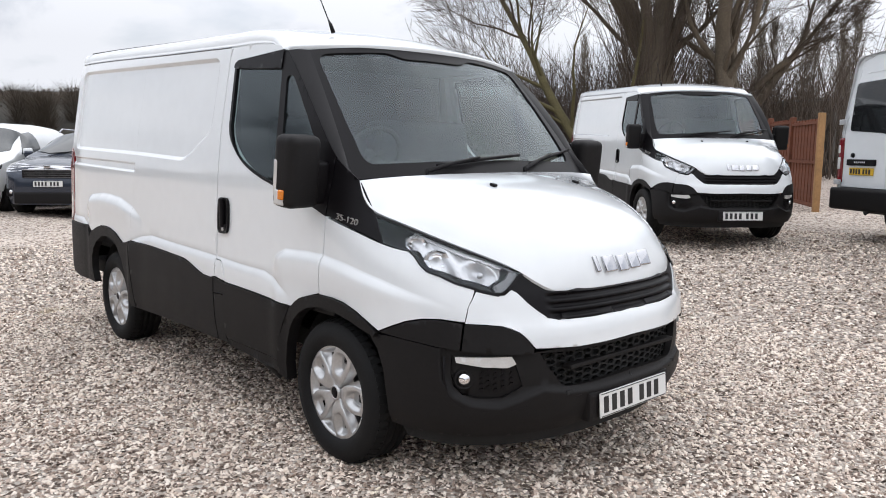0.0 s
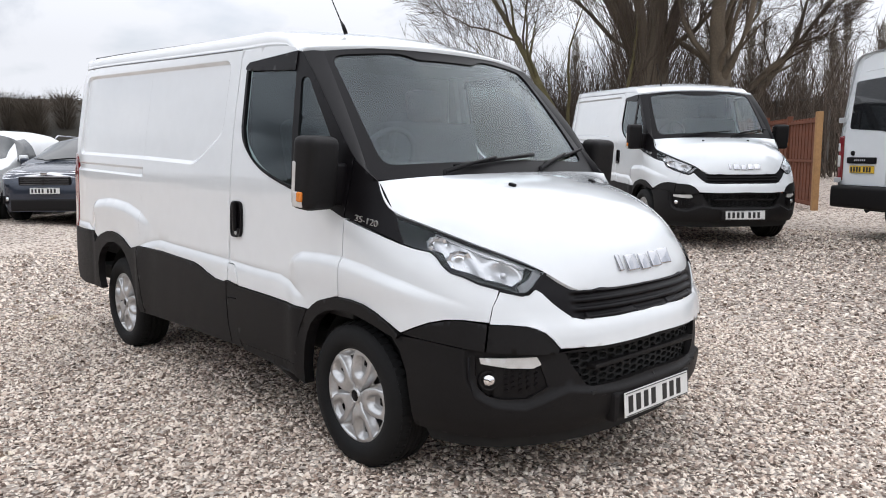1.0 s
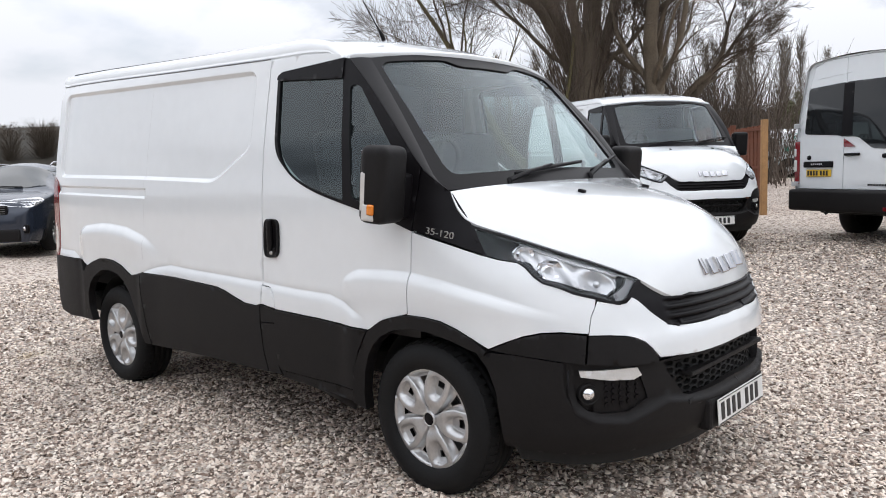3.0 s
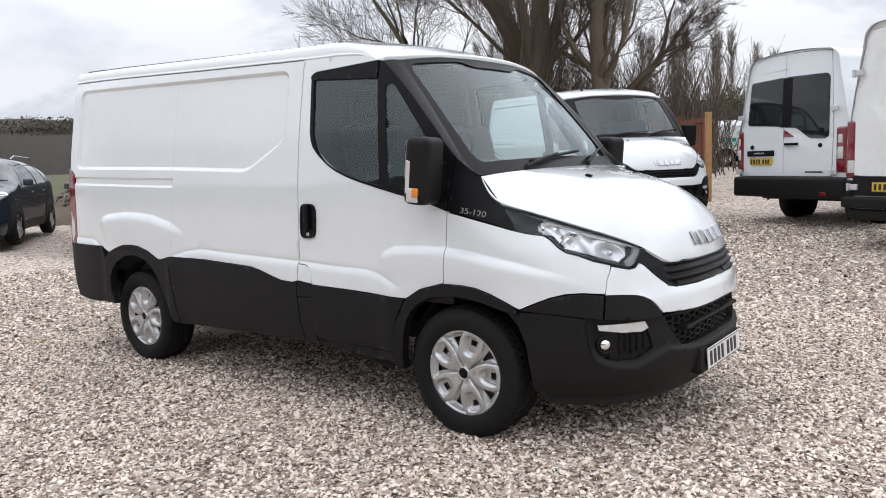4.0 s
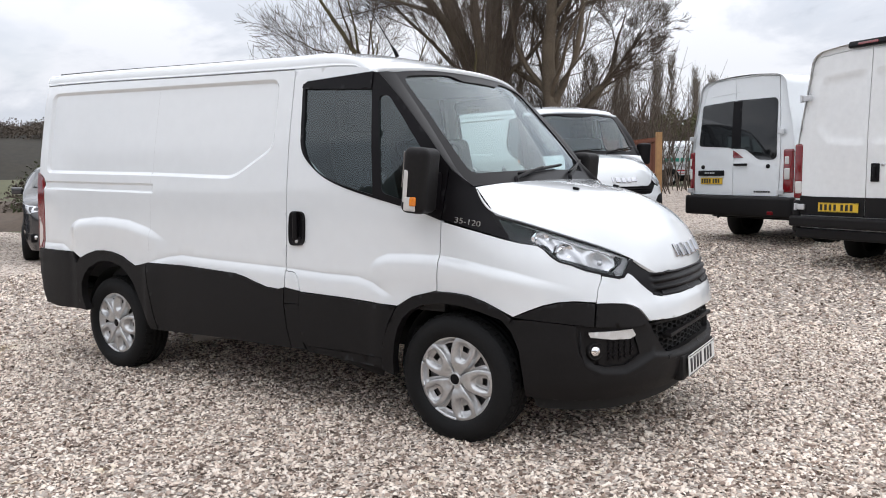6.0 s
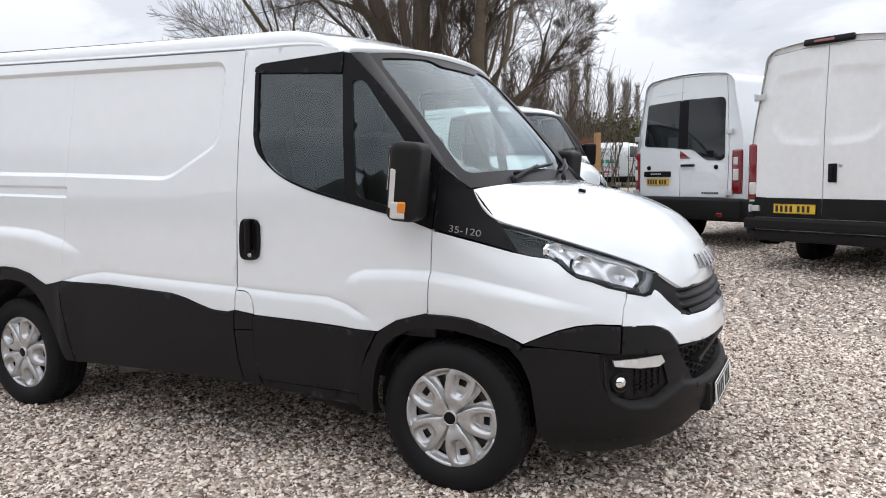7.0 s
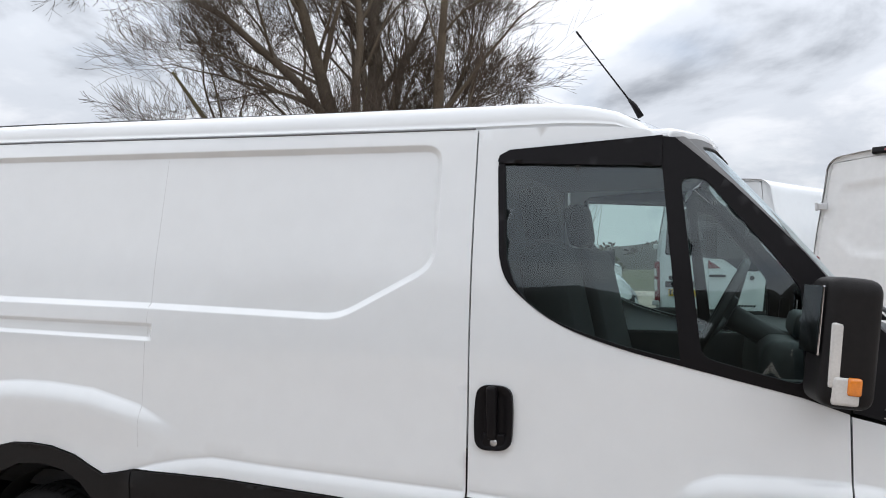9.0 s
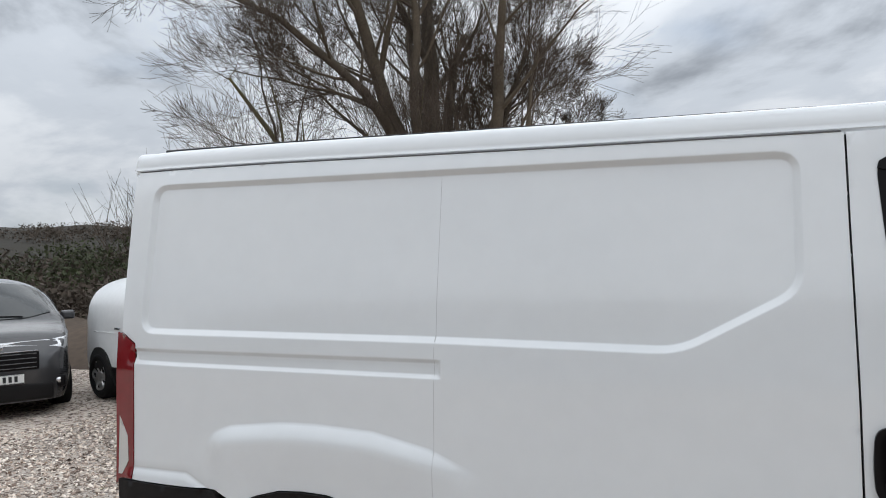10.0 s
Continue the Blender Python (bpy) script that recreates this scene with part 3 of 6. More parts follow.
    both("wind_deflector", P([(-1.100, 1.952), (-1.094, 1.972), (-1.06, 1.989), (-.572, 2.009), (-.575, 1.911), (-1.075, 1.945), (-1.090, 1.948)], side(.010), SIDE_OUT, .03, depth=.01), TRIM, van)
    # black corner piece below the windscreen
    corner = [(-.070, 1.196), (-.062, 1.30), (-.045, 1.462), (.06, 1.385), (.103, 1.352), (.203, 1.228), (.288, 1.106), (.15, 1.142)]
    both("pillar_foot", P(corner, side(.002), SIDE_OUT, .03, depth=.012), TRIM, van)
    # wing
    cut = offl(CREASE, (.006, 0, -.008, -.018, -.030, -.042, -.056))
    wing = [(-.072, 1.184), (.15, 1.132), (.285, 1.098), (.37, 1.080), (.442, 1.070), (.475, 1.052), (.515, 1.018), (.555, .992), (.61, .976), (.666, .950), (.731, .929), (.7335, .90), (.7275, .863), (.7275, .800), (.640, .808), (.57, .803), (.50, .785), (.43, .756), (.356, .722)] + ARCH_F[::-1][1:] + [(-.082, .824), (-.074, .958)]
    both("wing", P(wing, side(), SIDE_OUT, .03, depth=.035, lines=cut), WHITE, van)
    # black lower cladding
    arch_in_r = [(-3.235, .45), (-3.285, .56), (-3.285, .65), (-3.245, .72), (-3.18, .775), (-3.06, .825), (-2.94, .835), (-2.83, .818), (-2.74, .775), (-2.66, .70), (-2.60, .60), (-2.53, .47), (-2.47, .385)]
    arch_out_r = [(-2.40, .384), (-2.44, .50), (-2.49, .70), (-2.505, .842), (-2.58, .824), (-2.64, .814), (-2.70, .838), (-2.78, .874), (-2.90, .901), (-3.0, .906), (-3.10, .901), (-3.20, .876), (-3.30, .839), (-3.335, .80), (-3.35, .60), (-3.30, .455)]
    both("rear_arch_trim", P(arch_in_r + arch_out_r, side(.012), SIDE_OUT, .03, depth=.05), CLAD, van)
    sill = [(-2.50, .842), (-2.10, .842), (-1.62, .821), (-1.53, .804), (-1.44, .778), (-1.34, .753), (-1.24, .748), (-1.194, .760), (-1.196, .66), (-1.175, .52), (-1.14, .40), (-1.84, .395), (-2.395, .382), (-2.435, .50), (-2.485, .70)]
    both("sill_panel", P(sill, side(.010), SIDE_OUT, .035, depth=.04), CLAD, van)
    flapb = [(-1.188, .758), (-1.071, .746), (-1.071, .675), (-1.189, .668)]
    both("flap_trim", P(flapb, side(.008), SIDE_OUT, .03, depth=.01), CLAD, van)
    low = [(-1.189, .662), (-1.071, .669), (-1.065, .56), (-1.04, .43), (-1.02, .402), (-1.134, .400), (-1.169, .52)]
    both("sill_end", P(low, side(.008), SIDE_OUT, .03, depth=.02), CLAD, van)
    dclad = [(-1.066, .742), (-.72, .733), (-.352, .716), (-.40, .625), (-.432, .52), (-.445, .425), (-1.02, .428), (-1.042, .46), (-1.062, .57)]
    both("door_cladding", P(dclad, side(.012), SIDE_OUT, .035, depth=.03), CLAD, van)
    rocker = [(-1.02, .424), (-.447, .420), (-.445, .365), (-1.0, .392)]
    both("sill_strip", P(rocker, side(.009), SIDE_OUT, .035, depth=.05), CLAD, van)
    qrt = [(-3.905, .885), (-3.40, .880), (-3.339, .80), (-3.354, .60), (-3.304, .455), (-3.62, .45), (-3.80, .47), (-3.87, .60), (-3.905, .70)]
    both("rear_corner_trim", P(qrt, side(.010), SIDE_OUT, .03, depth=.04), CLAD, van)
    arch_o = [(-.443, .36), (-.440, .46), (-.425, .54), (-.392, .620), (-.345, .710), (-.29, .752), (-.246, .778), (-.141, .808), (-.05, .818), (.022, .817), (.11, .809), (.198, .785), (.28, .752), (.352, .713)]
    arch_i = [(.342, .694), (.265, .712), (.176, .736), (.052, .758), (-.076, .760), (-.177, .740), (-.245, .708), (-.30, .662), (-.335, .605), (-.358, .53), (-.372, .42), (-.368, .335)]
    both("front_arch_trim", P(arch_o + arch_i, side(.014), SIDE_OUT, .025, depth=.06), CLAD, van)
    # tail lamp
    tail = [(-3.925, 1.486), (-3.905, 1.482), (-3.829, 1.434), (-3.829, .892), (-3.905, .888), (-3.925, .86)]
    both("tail_lamp", P(tail, side(.004), SIDE_OUT, .03, depth=.02), REDLENS, van, "tall red tail lamp")
    both("reversing_lens", P([(-3.905, 1.14), (-3.86, 1.06), (-3.855, .96), (-3.89, .905), (-3.91, .905)], side(.006), SIDE_OUT, .03, depth=.004), CLEARLENS, van)

    # front bumper, white upper part
    up = fpoly([("y", 0, .800), ("y", -.258, .793), ("y", -.40, .795), ("y", -.489, .806), ("y", -.53, .838), ("y", -.566, .872), ("y", -.60, .915), ("y", -.622, .930), ("x", .80, .902), ("x", .737, .922), ("x", .736, .90), ("x", .7295, .863), ("x", .7295, .794),
                ("y", -.74, .792), ("y", -.68, .786), ("y", -.648, .776), ("y", -.615, .757), ("y", -.59, .730), ("y", -.560, .688), ("y", -.366, .680), ("y", -.15, .684), ("y", 0, .688)])

    def lip(s, z):
        return .012 * step01((.80 - z) / .03) - .010 * step01((z - .79) / .02) * (np.abs(s) < .5)
    link_mesh("upper_bumper", *P(sym(up), wrap(0, lip), (1, 0, 0), .03, depth=.015), WHITE, van)
    # black wing trim above the bumper gap
    tr = fpoly([("x", .722, .793), ("x", .64, .802), ("x", .57, .797), ("x", .50, .779), ("x", .43, .750), ("x", .356, .716), ("x", .45, .710), ("x", .566, .702), ("x", .722, .682)])
    both("wing_trim", P(tr, wrap(.008), (0, -1, 0), .025, depth=.02), CLAD, van)
    tr = fpoly([("x", .729, .790), ("y", -.74, .788), ("y", -.68, .782), ("y", -.651, .772), ("y", -.618, .753), ("y", -.594, .727), ("y", -.565, .684), ("y", -.568, .665), ("x", .85, .668), ("x", .729, .682)])
    both("bumper_trim", P(tr, wrap(.008), (1, -1, 0), .025, depth=.02), CLAD, van)
    # lower bumper with openings
    mesh_o = fpoly([("y", 0, .660), ("y", -.171, .657), ("y", -.40, .655), ("y", -.530, .658), ("y", -.50, .60), ("y", -.43, .512), ("y", -.40, .500), ("y", -.27, .500), ("y", 0, .512)])
    fog_o = fpoly([("x", .690, .655), ("x", .692, .58), ("x", .702, .525), ("x", .735, .488), ("x", .78, .475), ("x", .850, .475), ("x", .898, .522), ("x", .882, .61), ("x", .870, .655)])
    low = fpoly([("y", 0, .682), ("y", -.15, .678), ("y", -.366, .674), ("y", -.566, .662), ("x", .85, .664), ("x", .704, .678), ("x", .566, .697), ("x", .45, .706), ("x", .285, .702), ("x", .345, .640), ("x", .385, .55), ("x", .400, .44), ("x", .408, .315), ("x", .52, .305), ("x", .66, .303),
                 ("y", -.60, .300), ("y", -.388, .312), ("y", -.29, .322), ("y", 0, .325)])
    mo, fo = sym(mesh_o), fog_o
    fo2 = [(-s, z) for s, z in reversed(fog_o)]

    LG = fpoly([("x", .645, .70), ("x", .652, .62), ("x", .664, .55), ("x", .70, .485), ("x", .76, .447), ("x", .84, .435), ("y", -.60, .47), ("y", -.52, .50), ("y", -.40, .478), ("y", -.27, .470), ("y", 0, .474)])

    def ledge(s, z):
        p = np.column_stack([-np.abs(s), z])
        poly = LG + [(0.2, .474), (.2, .9), (LG[0][0], .9)]
        d, _ = dist_line(LG, p)
        r = np.where(inside(poly, p), -.026 * step01(d / .022), 0)
        r += -.02 * step01((.38 - z) / .08)
        return r
    ex = offl(LG, (0, .009, .018, -.009, -.018))
    ex = ex + [e * [-1, 1] for e in ex]
    bl = link_mesh("lower_bumper", *P(sym(low), wrap(.006, ledge), (1, 0, 0), .03, depth=.03, holes=[mo, fo, fo2], lines=ex), CLAD, van)
    lp = fpoly([("y", 0, .322), ("y", -.29, .319), ("y", -.388, .309), ("y", -.60, .297), ("x", .66, .30), ("x", .52, .302), ("x", .43, .31), ("x", .46, .25), ("x", .66, .24), ("y", -.60, .235), ("y", 0, .245)])
    link_mesh("bumper_underside", *P(sym(lp), wrap(-.05), (1, 0, 0), .04, depth=.05), DARK, van)
    # honeycomb mesh behind the lower opening
    link_mesh("mesh_backing", *P([(s * 1.06, (z - .58) * 1.1 + .58) for s, z in mo], wrap(-.11), (1, 0, 0), .05, depth=0), DARK, bl)
    vs, fs = [], []
    fm = wrap(-.055)
    hr = .034
    for row in range(-1, 7):
        for col in range(-14, 15):
            cs, cz = col * hr * 1.55, .50 + row * .030 + (col % 2) * .015
            if not inside(mo, [(cs, cz)])[0] and not inside(mo, [(cs, cz + .012)])[0]:
                continue
            ro = [(cs + hr * .98 * math.cos(a), cz + .016 * math.sin(a) * 1.12) for a in np.linspace(0, 2 * math.pi, 7)[:-1]]
            ri = [(cs + (x - cs) * .78, cz + (z - cz) * .78) for x, z in ro]
            q = len(vs)
            o3, i3 = np.column_stack(fm(*np.array(ro).T)), np.column_stack(fm(*np.array(ri).T))
            vs += list(o3) + list(i3) + list(i3 - [.02, 0, 0])
            for k in range(6):
                k2 = (k + 1) % 6
                fs += [(q + k, q + k2, q + 6 + k2, q + 6 + k), (q + 6 + k, q + 6 + k2, q + 12 + k2, q + 12 + k)]
    tagged(link_mesh("honeycomb", vs, fs, DARK, bl, smooth=False), kind="stuff")
    bm = box_bm((.05, .80, .022), (.955, 0, .588), .008)
    part("crossbar", bm, CLAD, bl)
    part("grille_backing", box_bm((.03, 1.16, .26), (.790, 0, .58), .01), DARK, bl)
    part("grille_floor", box_bm((.12, 1.10, .02), (.85, 0, .482), .005), DARK, bl)
    part("grille_sill", box_bm((.11, .84, .02), (.925, 0, .478), .005), DARK, bl)
    # fog lamp pockets
    for mir in (0, 1):
        fl = flip if mir else (lambda v, f: (v, f))
        pk = fl(*P([(s * 1.0, z) for s, z in fog_o], wrap(-.032), (1, -1, 0), .03, depth=0))
        pocket = link_mesh("fog_pocket", *pk, CLAD, bl)
        drl = fpoly([("x", .706, .652), ("x", .868, .655), ("x", .880, .622), ("x", .862, .608), ("x", .80, .612), ("x", .712, .628)])
        link_mesh("day_lamp", *fl(*P(drl, wrap(-.008), (1, -1, 0), .03, depth=.02)), CLEARLENS, pocket, "clear daytime lamp")
        c = np.array([float(q[0]) for q in wrap(-.03)(np.array([s_of_x(.742, .553)]), np.array([.553]))])
        dirn = Vector((.80, -.60, 0)).normalized()
        M = Vector((1, 0, 0)).rotation_difference(dirn).to_matrix().to_4x4()
        M.translation = c
        vl, fl_ = lathe([(.0, .016), (.012, .014), (.022, .009), (.029, .001), (.031, -.008)], 28, "X")
        vl = np.array([M @ Vector(p) for p in vl])
        link_mesh("fog_lamp", *fl(vl, fl_), BRIGHT, pocket, "round fog lamp")
        vr, fr = lathe([(.030, -.006), (.034, -.004), (.037, .004), (.042, .006), (.046, -.004), (.048, -.02)], 28, "X")
        vr = np.array([M @ Vector((p[0], p[1] + .0, p[2])) for p in vr])
        link_mesh("fog_bezel", *fl(vr, fr), CLAD, pocket)
        # honeycomb plates beside the lamp
        for i in range(5):
            for j in range(5):
                hx, hz = .796 + .020 * i, .508 + .023 * j + (.0115 if i % 2 else 0)
                if hx > .80 + .55 * (hz - .46) + .04 or hz > .60:
                    continue
                q0 = s_of_x(hx, hz), hz
                hexa = [(q0[0] + .0105 * math.cos(k * math.pi / 3), q0[1] + .0105 * math.sin(k * math.pi / 3)) for k in range(6)]
                link_mesh("honeycomb_plate", *fl(*P(hexa, wrap(-.024), (1, -1, 0), .03, depth=.006)), TRIM, pocket)
        # crease round the pocket and along the lower lip
        lip = fpoly([("x", .670, .655), ("x", .673, .56), ("x", .690, .485), ("x", .73, .443), ("x", .80, .425), ("x", .87, .427), ("y", -.60, .440), ("y", -.46, .455), ("y", -.34, .462)])
        lx, ly, lz_ = wrap(.003)(np.array([q[0] for q in lip]), np.array([q[1] for q in lip]))
        link_mesh("bumper_crease", *fl(*tube(list(zip(lx, ly, lz_)), .0045, 6)), TRIM, bl)
    # grille
    gr_o = fpoly([("y", 0, .905), ("y", -.228, .903), ("y", -.40, .912), ("y", -.455, .928), ("y", -.515, .957), ("y", -.556, .990), ("y", -.622, .932), ("y", -.60, .915), ("y", -.566, .872), ("y", -.53, .838), ("y", -.489, .806), ("y", -.40, .796), ("y", -.258, .795), ("y", 0, .802)])

    def slats(s, z):
        a = np.abs(s)
        w = step01((.50 - a) / .05)
        u = (z - .80) / .036
        return -.006 + w * .026 * (np.abs((u % 1) - .5) * 2 - .6)
    exg = [[(-.62, z), (.62, z)] for z in np.arange(.80, .96, .009)]
    link_mesh("grille", *P(sym(gr_o), wrap(.0, slats), (1, 0, 0), .03, depth=.03, lines=exg, edge=.012), TRIM, van, "black slatted grille")
    # headlamps
    hl = [("x", .193, 1.224), ("x", .326, 1.187), ("x", .436, 1.152), ("x", .56, 1.108), ("x", .68, 1.062), ("x", .765, 1.022), ("x", .822, .990), ("y", -.575, .972), ("y", -.618, .930), ("x", .812, .908), ("x", .79, .906), ("x", .728, .932), ("x", .666, .952), ("x", .61, .978), ("x", .555, .994), ("x", .515, 1.020), ("x", .475, 1.054), ("x", .442, 1.074), ("x", .37, 1.084), ("x", .292, 1.102)]
    hl = fpoly(hl)
    cs, cz = np.mean([q[0] for q in hl]), np.mean([q[1] for q in hl])
    for mir in (0, 1):
        fl = flip if mir else (lambda v, f: (v, f))
        lamp = new("headlamp")
        lamp.parent = van
        lamp["label"] = "swept headlamp with clear lens"

        def bowl(s, z):
            p = np.column_stack([s, z])
            d, _ = dist_line(hl + hl[:1], p)
            return -.006 - .085 * step01(d / .045)
        link_mesh("lamp_housing", *fl(*P(hl, wrap(0, bowl), (1, -1, .5), .02, depth=0)), LAMPDARK, lamp)
        link_mesh("lamp_lens", *fl(*P(hl, wrap(.002), (1, -1, .5), .03, depth=0)), LENS, lamp, "clear curved lens")
        rimp = [((s - cs) * .955 + cs, (z - cz) * .90 + cz) for s, z in hl]
        link_mesh("lamp_rim", *fl(*P(hl, wrap(.004), (1, -1, .5), .02, depth=.012, holes=[rimp])), TRIM, lamp)
        # reflectors
        def at_x(x, z, off):
            return np.array([float(q[0]) for q in wrap(off)(np.array([s_of_x(x, z)]), np.array([z]))])
        pale = fpoly([("x", .43, 1.128), ("x", .50, 1.106), ("x", .60, 1.070), ("x", .70, 1.030), ("x", .770, 1.004), ("x", .785, .970), ("x", .768, .938), ("x", .70, .962), ("x", .62, .990), ("x", .56, 1.008), ("x", .52, 1.036), ("x", .49, 1.066), ("x", .44, 1.082), ("x", .412, 1.096)])
        pc = s_of_x(.73, .98), .98

        def scoop(s, z):
            d = np.hypot((s - pc[0]) / .072, (z - pc[1]) / .046)
            return -.030 + .010 * np.sin((s - pc[0]) * 55) * step01((d - 1) / .4) - .040 * step01(1.15 - d) + .006 * (np.abs(d - 1.12) < .10)
        link_mesh("pale_reflector", *fl(*P(pale, wrap(0, scoop), (1, -1, .5), .009, depth=.015)), LAMPPALE, lamp)
        grey = fpoly([("x", .790, 1.002), ("x", .822, .982), ("y", -.592, .962), ("y", -.625, .934), ("x", .812, .916), ("x", .79, .916), ("x", .778, .938), ("x", .796, .970)])
        link_mesh("grey_panel", *fl(*P(grey, wrap(-.014), (1, -1, .5), .02, depth=.02)), GREYLAMP, lamp)
        M0 = Vector((1, 0, 0)).rotation_difference(Vector((.80, -.55, .12)).normalized()).to_matrix().to_4x4()
        for x, z, r, n_ in ((.452, 1.102, .036, 9), (.566, 1.042, .044, 8)):
            M0.translation = at_x(x, z, -.014)
            v, f = lathe([(.0, -.030), (r * .30, -.028), (r * .34, -.016), (r * .62, -.020), (r * .70, -.006), (r, .004), (r + .004, -.012)], n_, "X")
            v = np.array([M0 @ Vector((p[0], p[1] * 1.25, p[2] * .92)) for p in v])
            link_mesh("reflector", *fl(v, f), BRIGHT, lamp, smooth=False)
        M0.translation = at_x(.735, .978, -.040)
        v, f = lathe([(.0, .004), (.012, .002), (.014, -.010)], 20, "X")
        v = np.array([M0 @ Vector(p) for p in v])
        link_mesh("bulb_cover", *fl(v, f), LAMPPALE, lamp)
        link_mesh("upper_strip", *fl(*P(fpoly([("x", .42, 1.146), ("x", .56, 1.096), ("x", .68, 1.050), ("x", .770, 1.012), ("x", .768, 1.006), ("x", .68, 1.042), ("x", .56, 1.087), ("x", .42, 1.137)]), wrap(-.018), (1, -1, .5), .03, depth=.01)), LAMPPALE, lamp)

    # bonnet: stations of (middle x, z, edge x, y, z)
    st = [(.165, 1.388, .093, .862, 1.362), (.26, 1.378, .135, .874, 1.292), (.40, 1.352, .192, .868, 1.230), (.52, 1.328, .330, .828, 1.192), (.62, 1.295, .440, .787, 1.156), (.71, 1.256, .565, .733, 1.112), (.79, 1.210, .685, .657, 1.066), (.85, 1.155, .768, .590, 1.026), (.90, 1.092, .826, .545, .990), (.930, 1.028, .862, .510, .958), (.952, .965, .893, .462, .928), (.962, .912, .905, .425, .914)]
    st = np.array(st)
    tt, uu = np.linspace(0, 1, len(st)), np.linspace(0, 1, 40)
    S = np.column_stack([lerp(uu, tt, st[:, k]) for k in range(5)])
    for _ in range(3):
        S[1:-1] = (S[:-2] + 2 * S[1:-1] + S[2:]) / 4
    ny = 41
    V = []
    for xm, zm, xe, ye, ze in S:
        for j in range(ny):
            q = (j / (ny - 1)) * 2 - 1
            a = abs(q)
            c2 = .72 * a ** 2.2 + .28 * a ** 7
            V.append((xm + (xe - xm) * a ** 2.2, ye * q, zm + (ze - zm) * c2))
    V = np.array(V)
    F = grid_faces(len(S), ny)
    n0 = len(V)
    rimv = [j for j in range(ny)] + [i * ny + ny - 1 for i in range(1, len(S))] + [(len(S) - 1) * ny + j for j in range(ny - 2, -1, -1)] + [i * ny for i in range(len(S) - 2, 0, -1)]
    dn = np.array([(V[i] + np.array([-.012, -.008 * np.sign(V[i][1]), -.022])) for i in rimv])
    V2 = np.vstack([V, V[rimv], dn])
    m = len(rimv)
    F = [tuple(reversed(f)) for f in F] + [(n0 + k, n0 + (k + 1) % m, n0 + m + (k + 1) % m, n0 + m + k) for k in range(m)]
    bon = link_mesh("bonnet", V2, F, WHITE, van, "smooth white bonnet")
    for sy in (-1, 1):
        bm = box_bm((.034, .024, .016), (.413, .31 * sy, 1.341), .005, (0, 14, 0))
        part("washer_jet", bm, TRIM, van)
    # maker's badge: plain chrome bars
    for y0, wd in ((-.180, .030), (-.098, .084), (-.006, .066), (.084, .070), (.178, .080)):
        m_ = pose(.944 - .45 * y0 ** 2, y0, 1.000 + .05 * abs(y0), 0, -27, -24 * y0)
        bm = box_bm((.016, wd, .076), bevel=.006, seg=3)
        bmesh.ops.transform(bm, matrix=m_, verts=bm.verts)
        part("badge_bar", bm, CHROME, van, smooth=True)

    # windscreen and its black surround
    def screen(u, v):
        """u across from -1 to 1, v up from 0 to 1 over the whole black area."""
        a = np.abs(u)
        y = u * (.858 - .112 * v)
        xb, xt = .125 - .090 * a ** 2.2, -.430 - .068 * a ** 2.2
        zb, zt = 1.385 - .020 * a ** 2, 2.058 - .050 * a ** 2.2
        bow = .012 * np.sin(np.pi * v)
        return xb + (xt - xb) * v + bow * .7, y, zb + (zt - zb) * v + bow * .55
    full = [(-1, 0), (-.5, 0), (0, 0), (.5, 0), (1, 0), (1, .5), (1, 1), (.5, 1), (0, 1), (-.5, 1), (-1, 1), (-1, .5)]
    gl = rounded([(-.90, .092), (.90, .092), (.935, .45), (.962, .955), (.40, .955), (.28, .905), (-.28, .905), (-.40, .955), (-.962, .955), (-.935, .45)], .085, 6)
    link_mesh("screen_surround", *P(full, screen, (1, 0, 1), .05, depth=.03, holes=[gl], edge=.025), TRIM, van, "black windscreen surround")

    def inner(u, v):
        x, y, z = screen(u, v)
        return x - .006, y, z - .004

    link_mesh("windscreen", *P([(q * 1.03, v * 1.02 - .008) for q, v in gl], inner, (1, 0, 1), .05, depth=0), SCREEN, van, "tinted windscreen")
    # pillar strips joining screen to window frame
    for sg in (-1, 1):
        n = 14
        vv = np.linspace(0, 1, n)
        a = np.column_stack(screen(np.full(n, float(sg)), vv))
        line = np.array([(.103, 1.352), (-.045, 1.466), (-.181, 1.642), (-.36, 1.837), (-.536, 2.002)])
        tl = np.linspace(0, 1, 5)
        bx, bz = lerp(vv, tl, line[:, 0]), lerp(vv, tl, line[:, 1])
        by = sg * (side_y(bx, bz) + .002)
        b_ = np.column_stack([bx, by, bz])
        mid_ = (a + b_) / 2 + np.column_stack([np.full(n, .005), np.full(n, .005 * sg), np.full(n, .003)])
        vs = np.vstack([a, mid_, b_])
        fs = grid_faces(3, n)
        link_mesh("screen_pillar", vs, fs if sg < 0 else [tuple(reversed(f)) for f in fs], TRIM, van)

    # roof
    xs = np.concatenate([np.linspace(-3.93, -1.25, 30), np.linspace(-1.2, -.42, 32)])
    rows = []
    ang = np.linspace(0, math.pi / 2, 9)
    for x in xs:
        zg = float(gutter(min(x, -.525)))
        yg = float(half(zg)) - .004 - (.02 if x < -3.8 else 0)
        f0 = float(step01(np.array([(-.42 - x) / .62]))[0])
        rise, crown = .026 + .054 * f0, .040 + .010 * f0
        rr = .055 - .02 * (1 - f0)
        prof = [(yg - .006, zg - .012), (yg - .006, zg + .002), (yg, zg + .006)]
        for a in ang:
            prof.append((yg - rr * (1 - math.cos(a)), zg + .006 + rise * math.sin(a)))
        yt = yg - rr
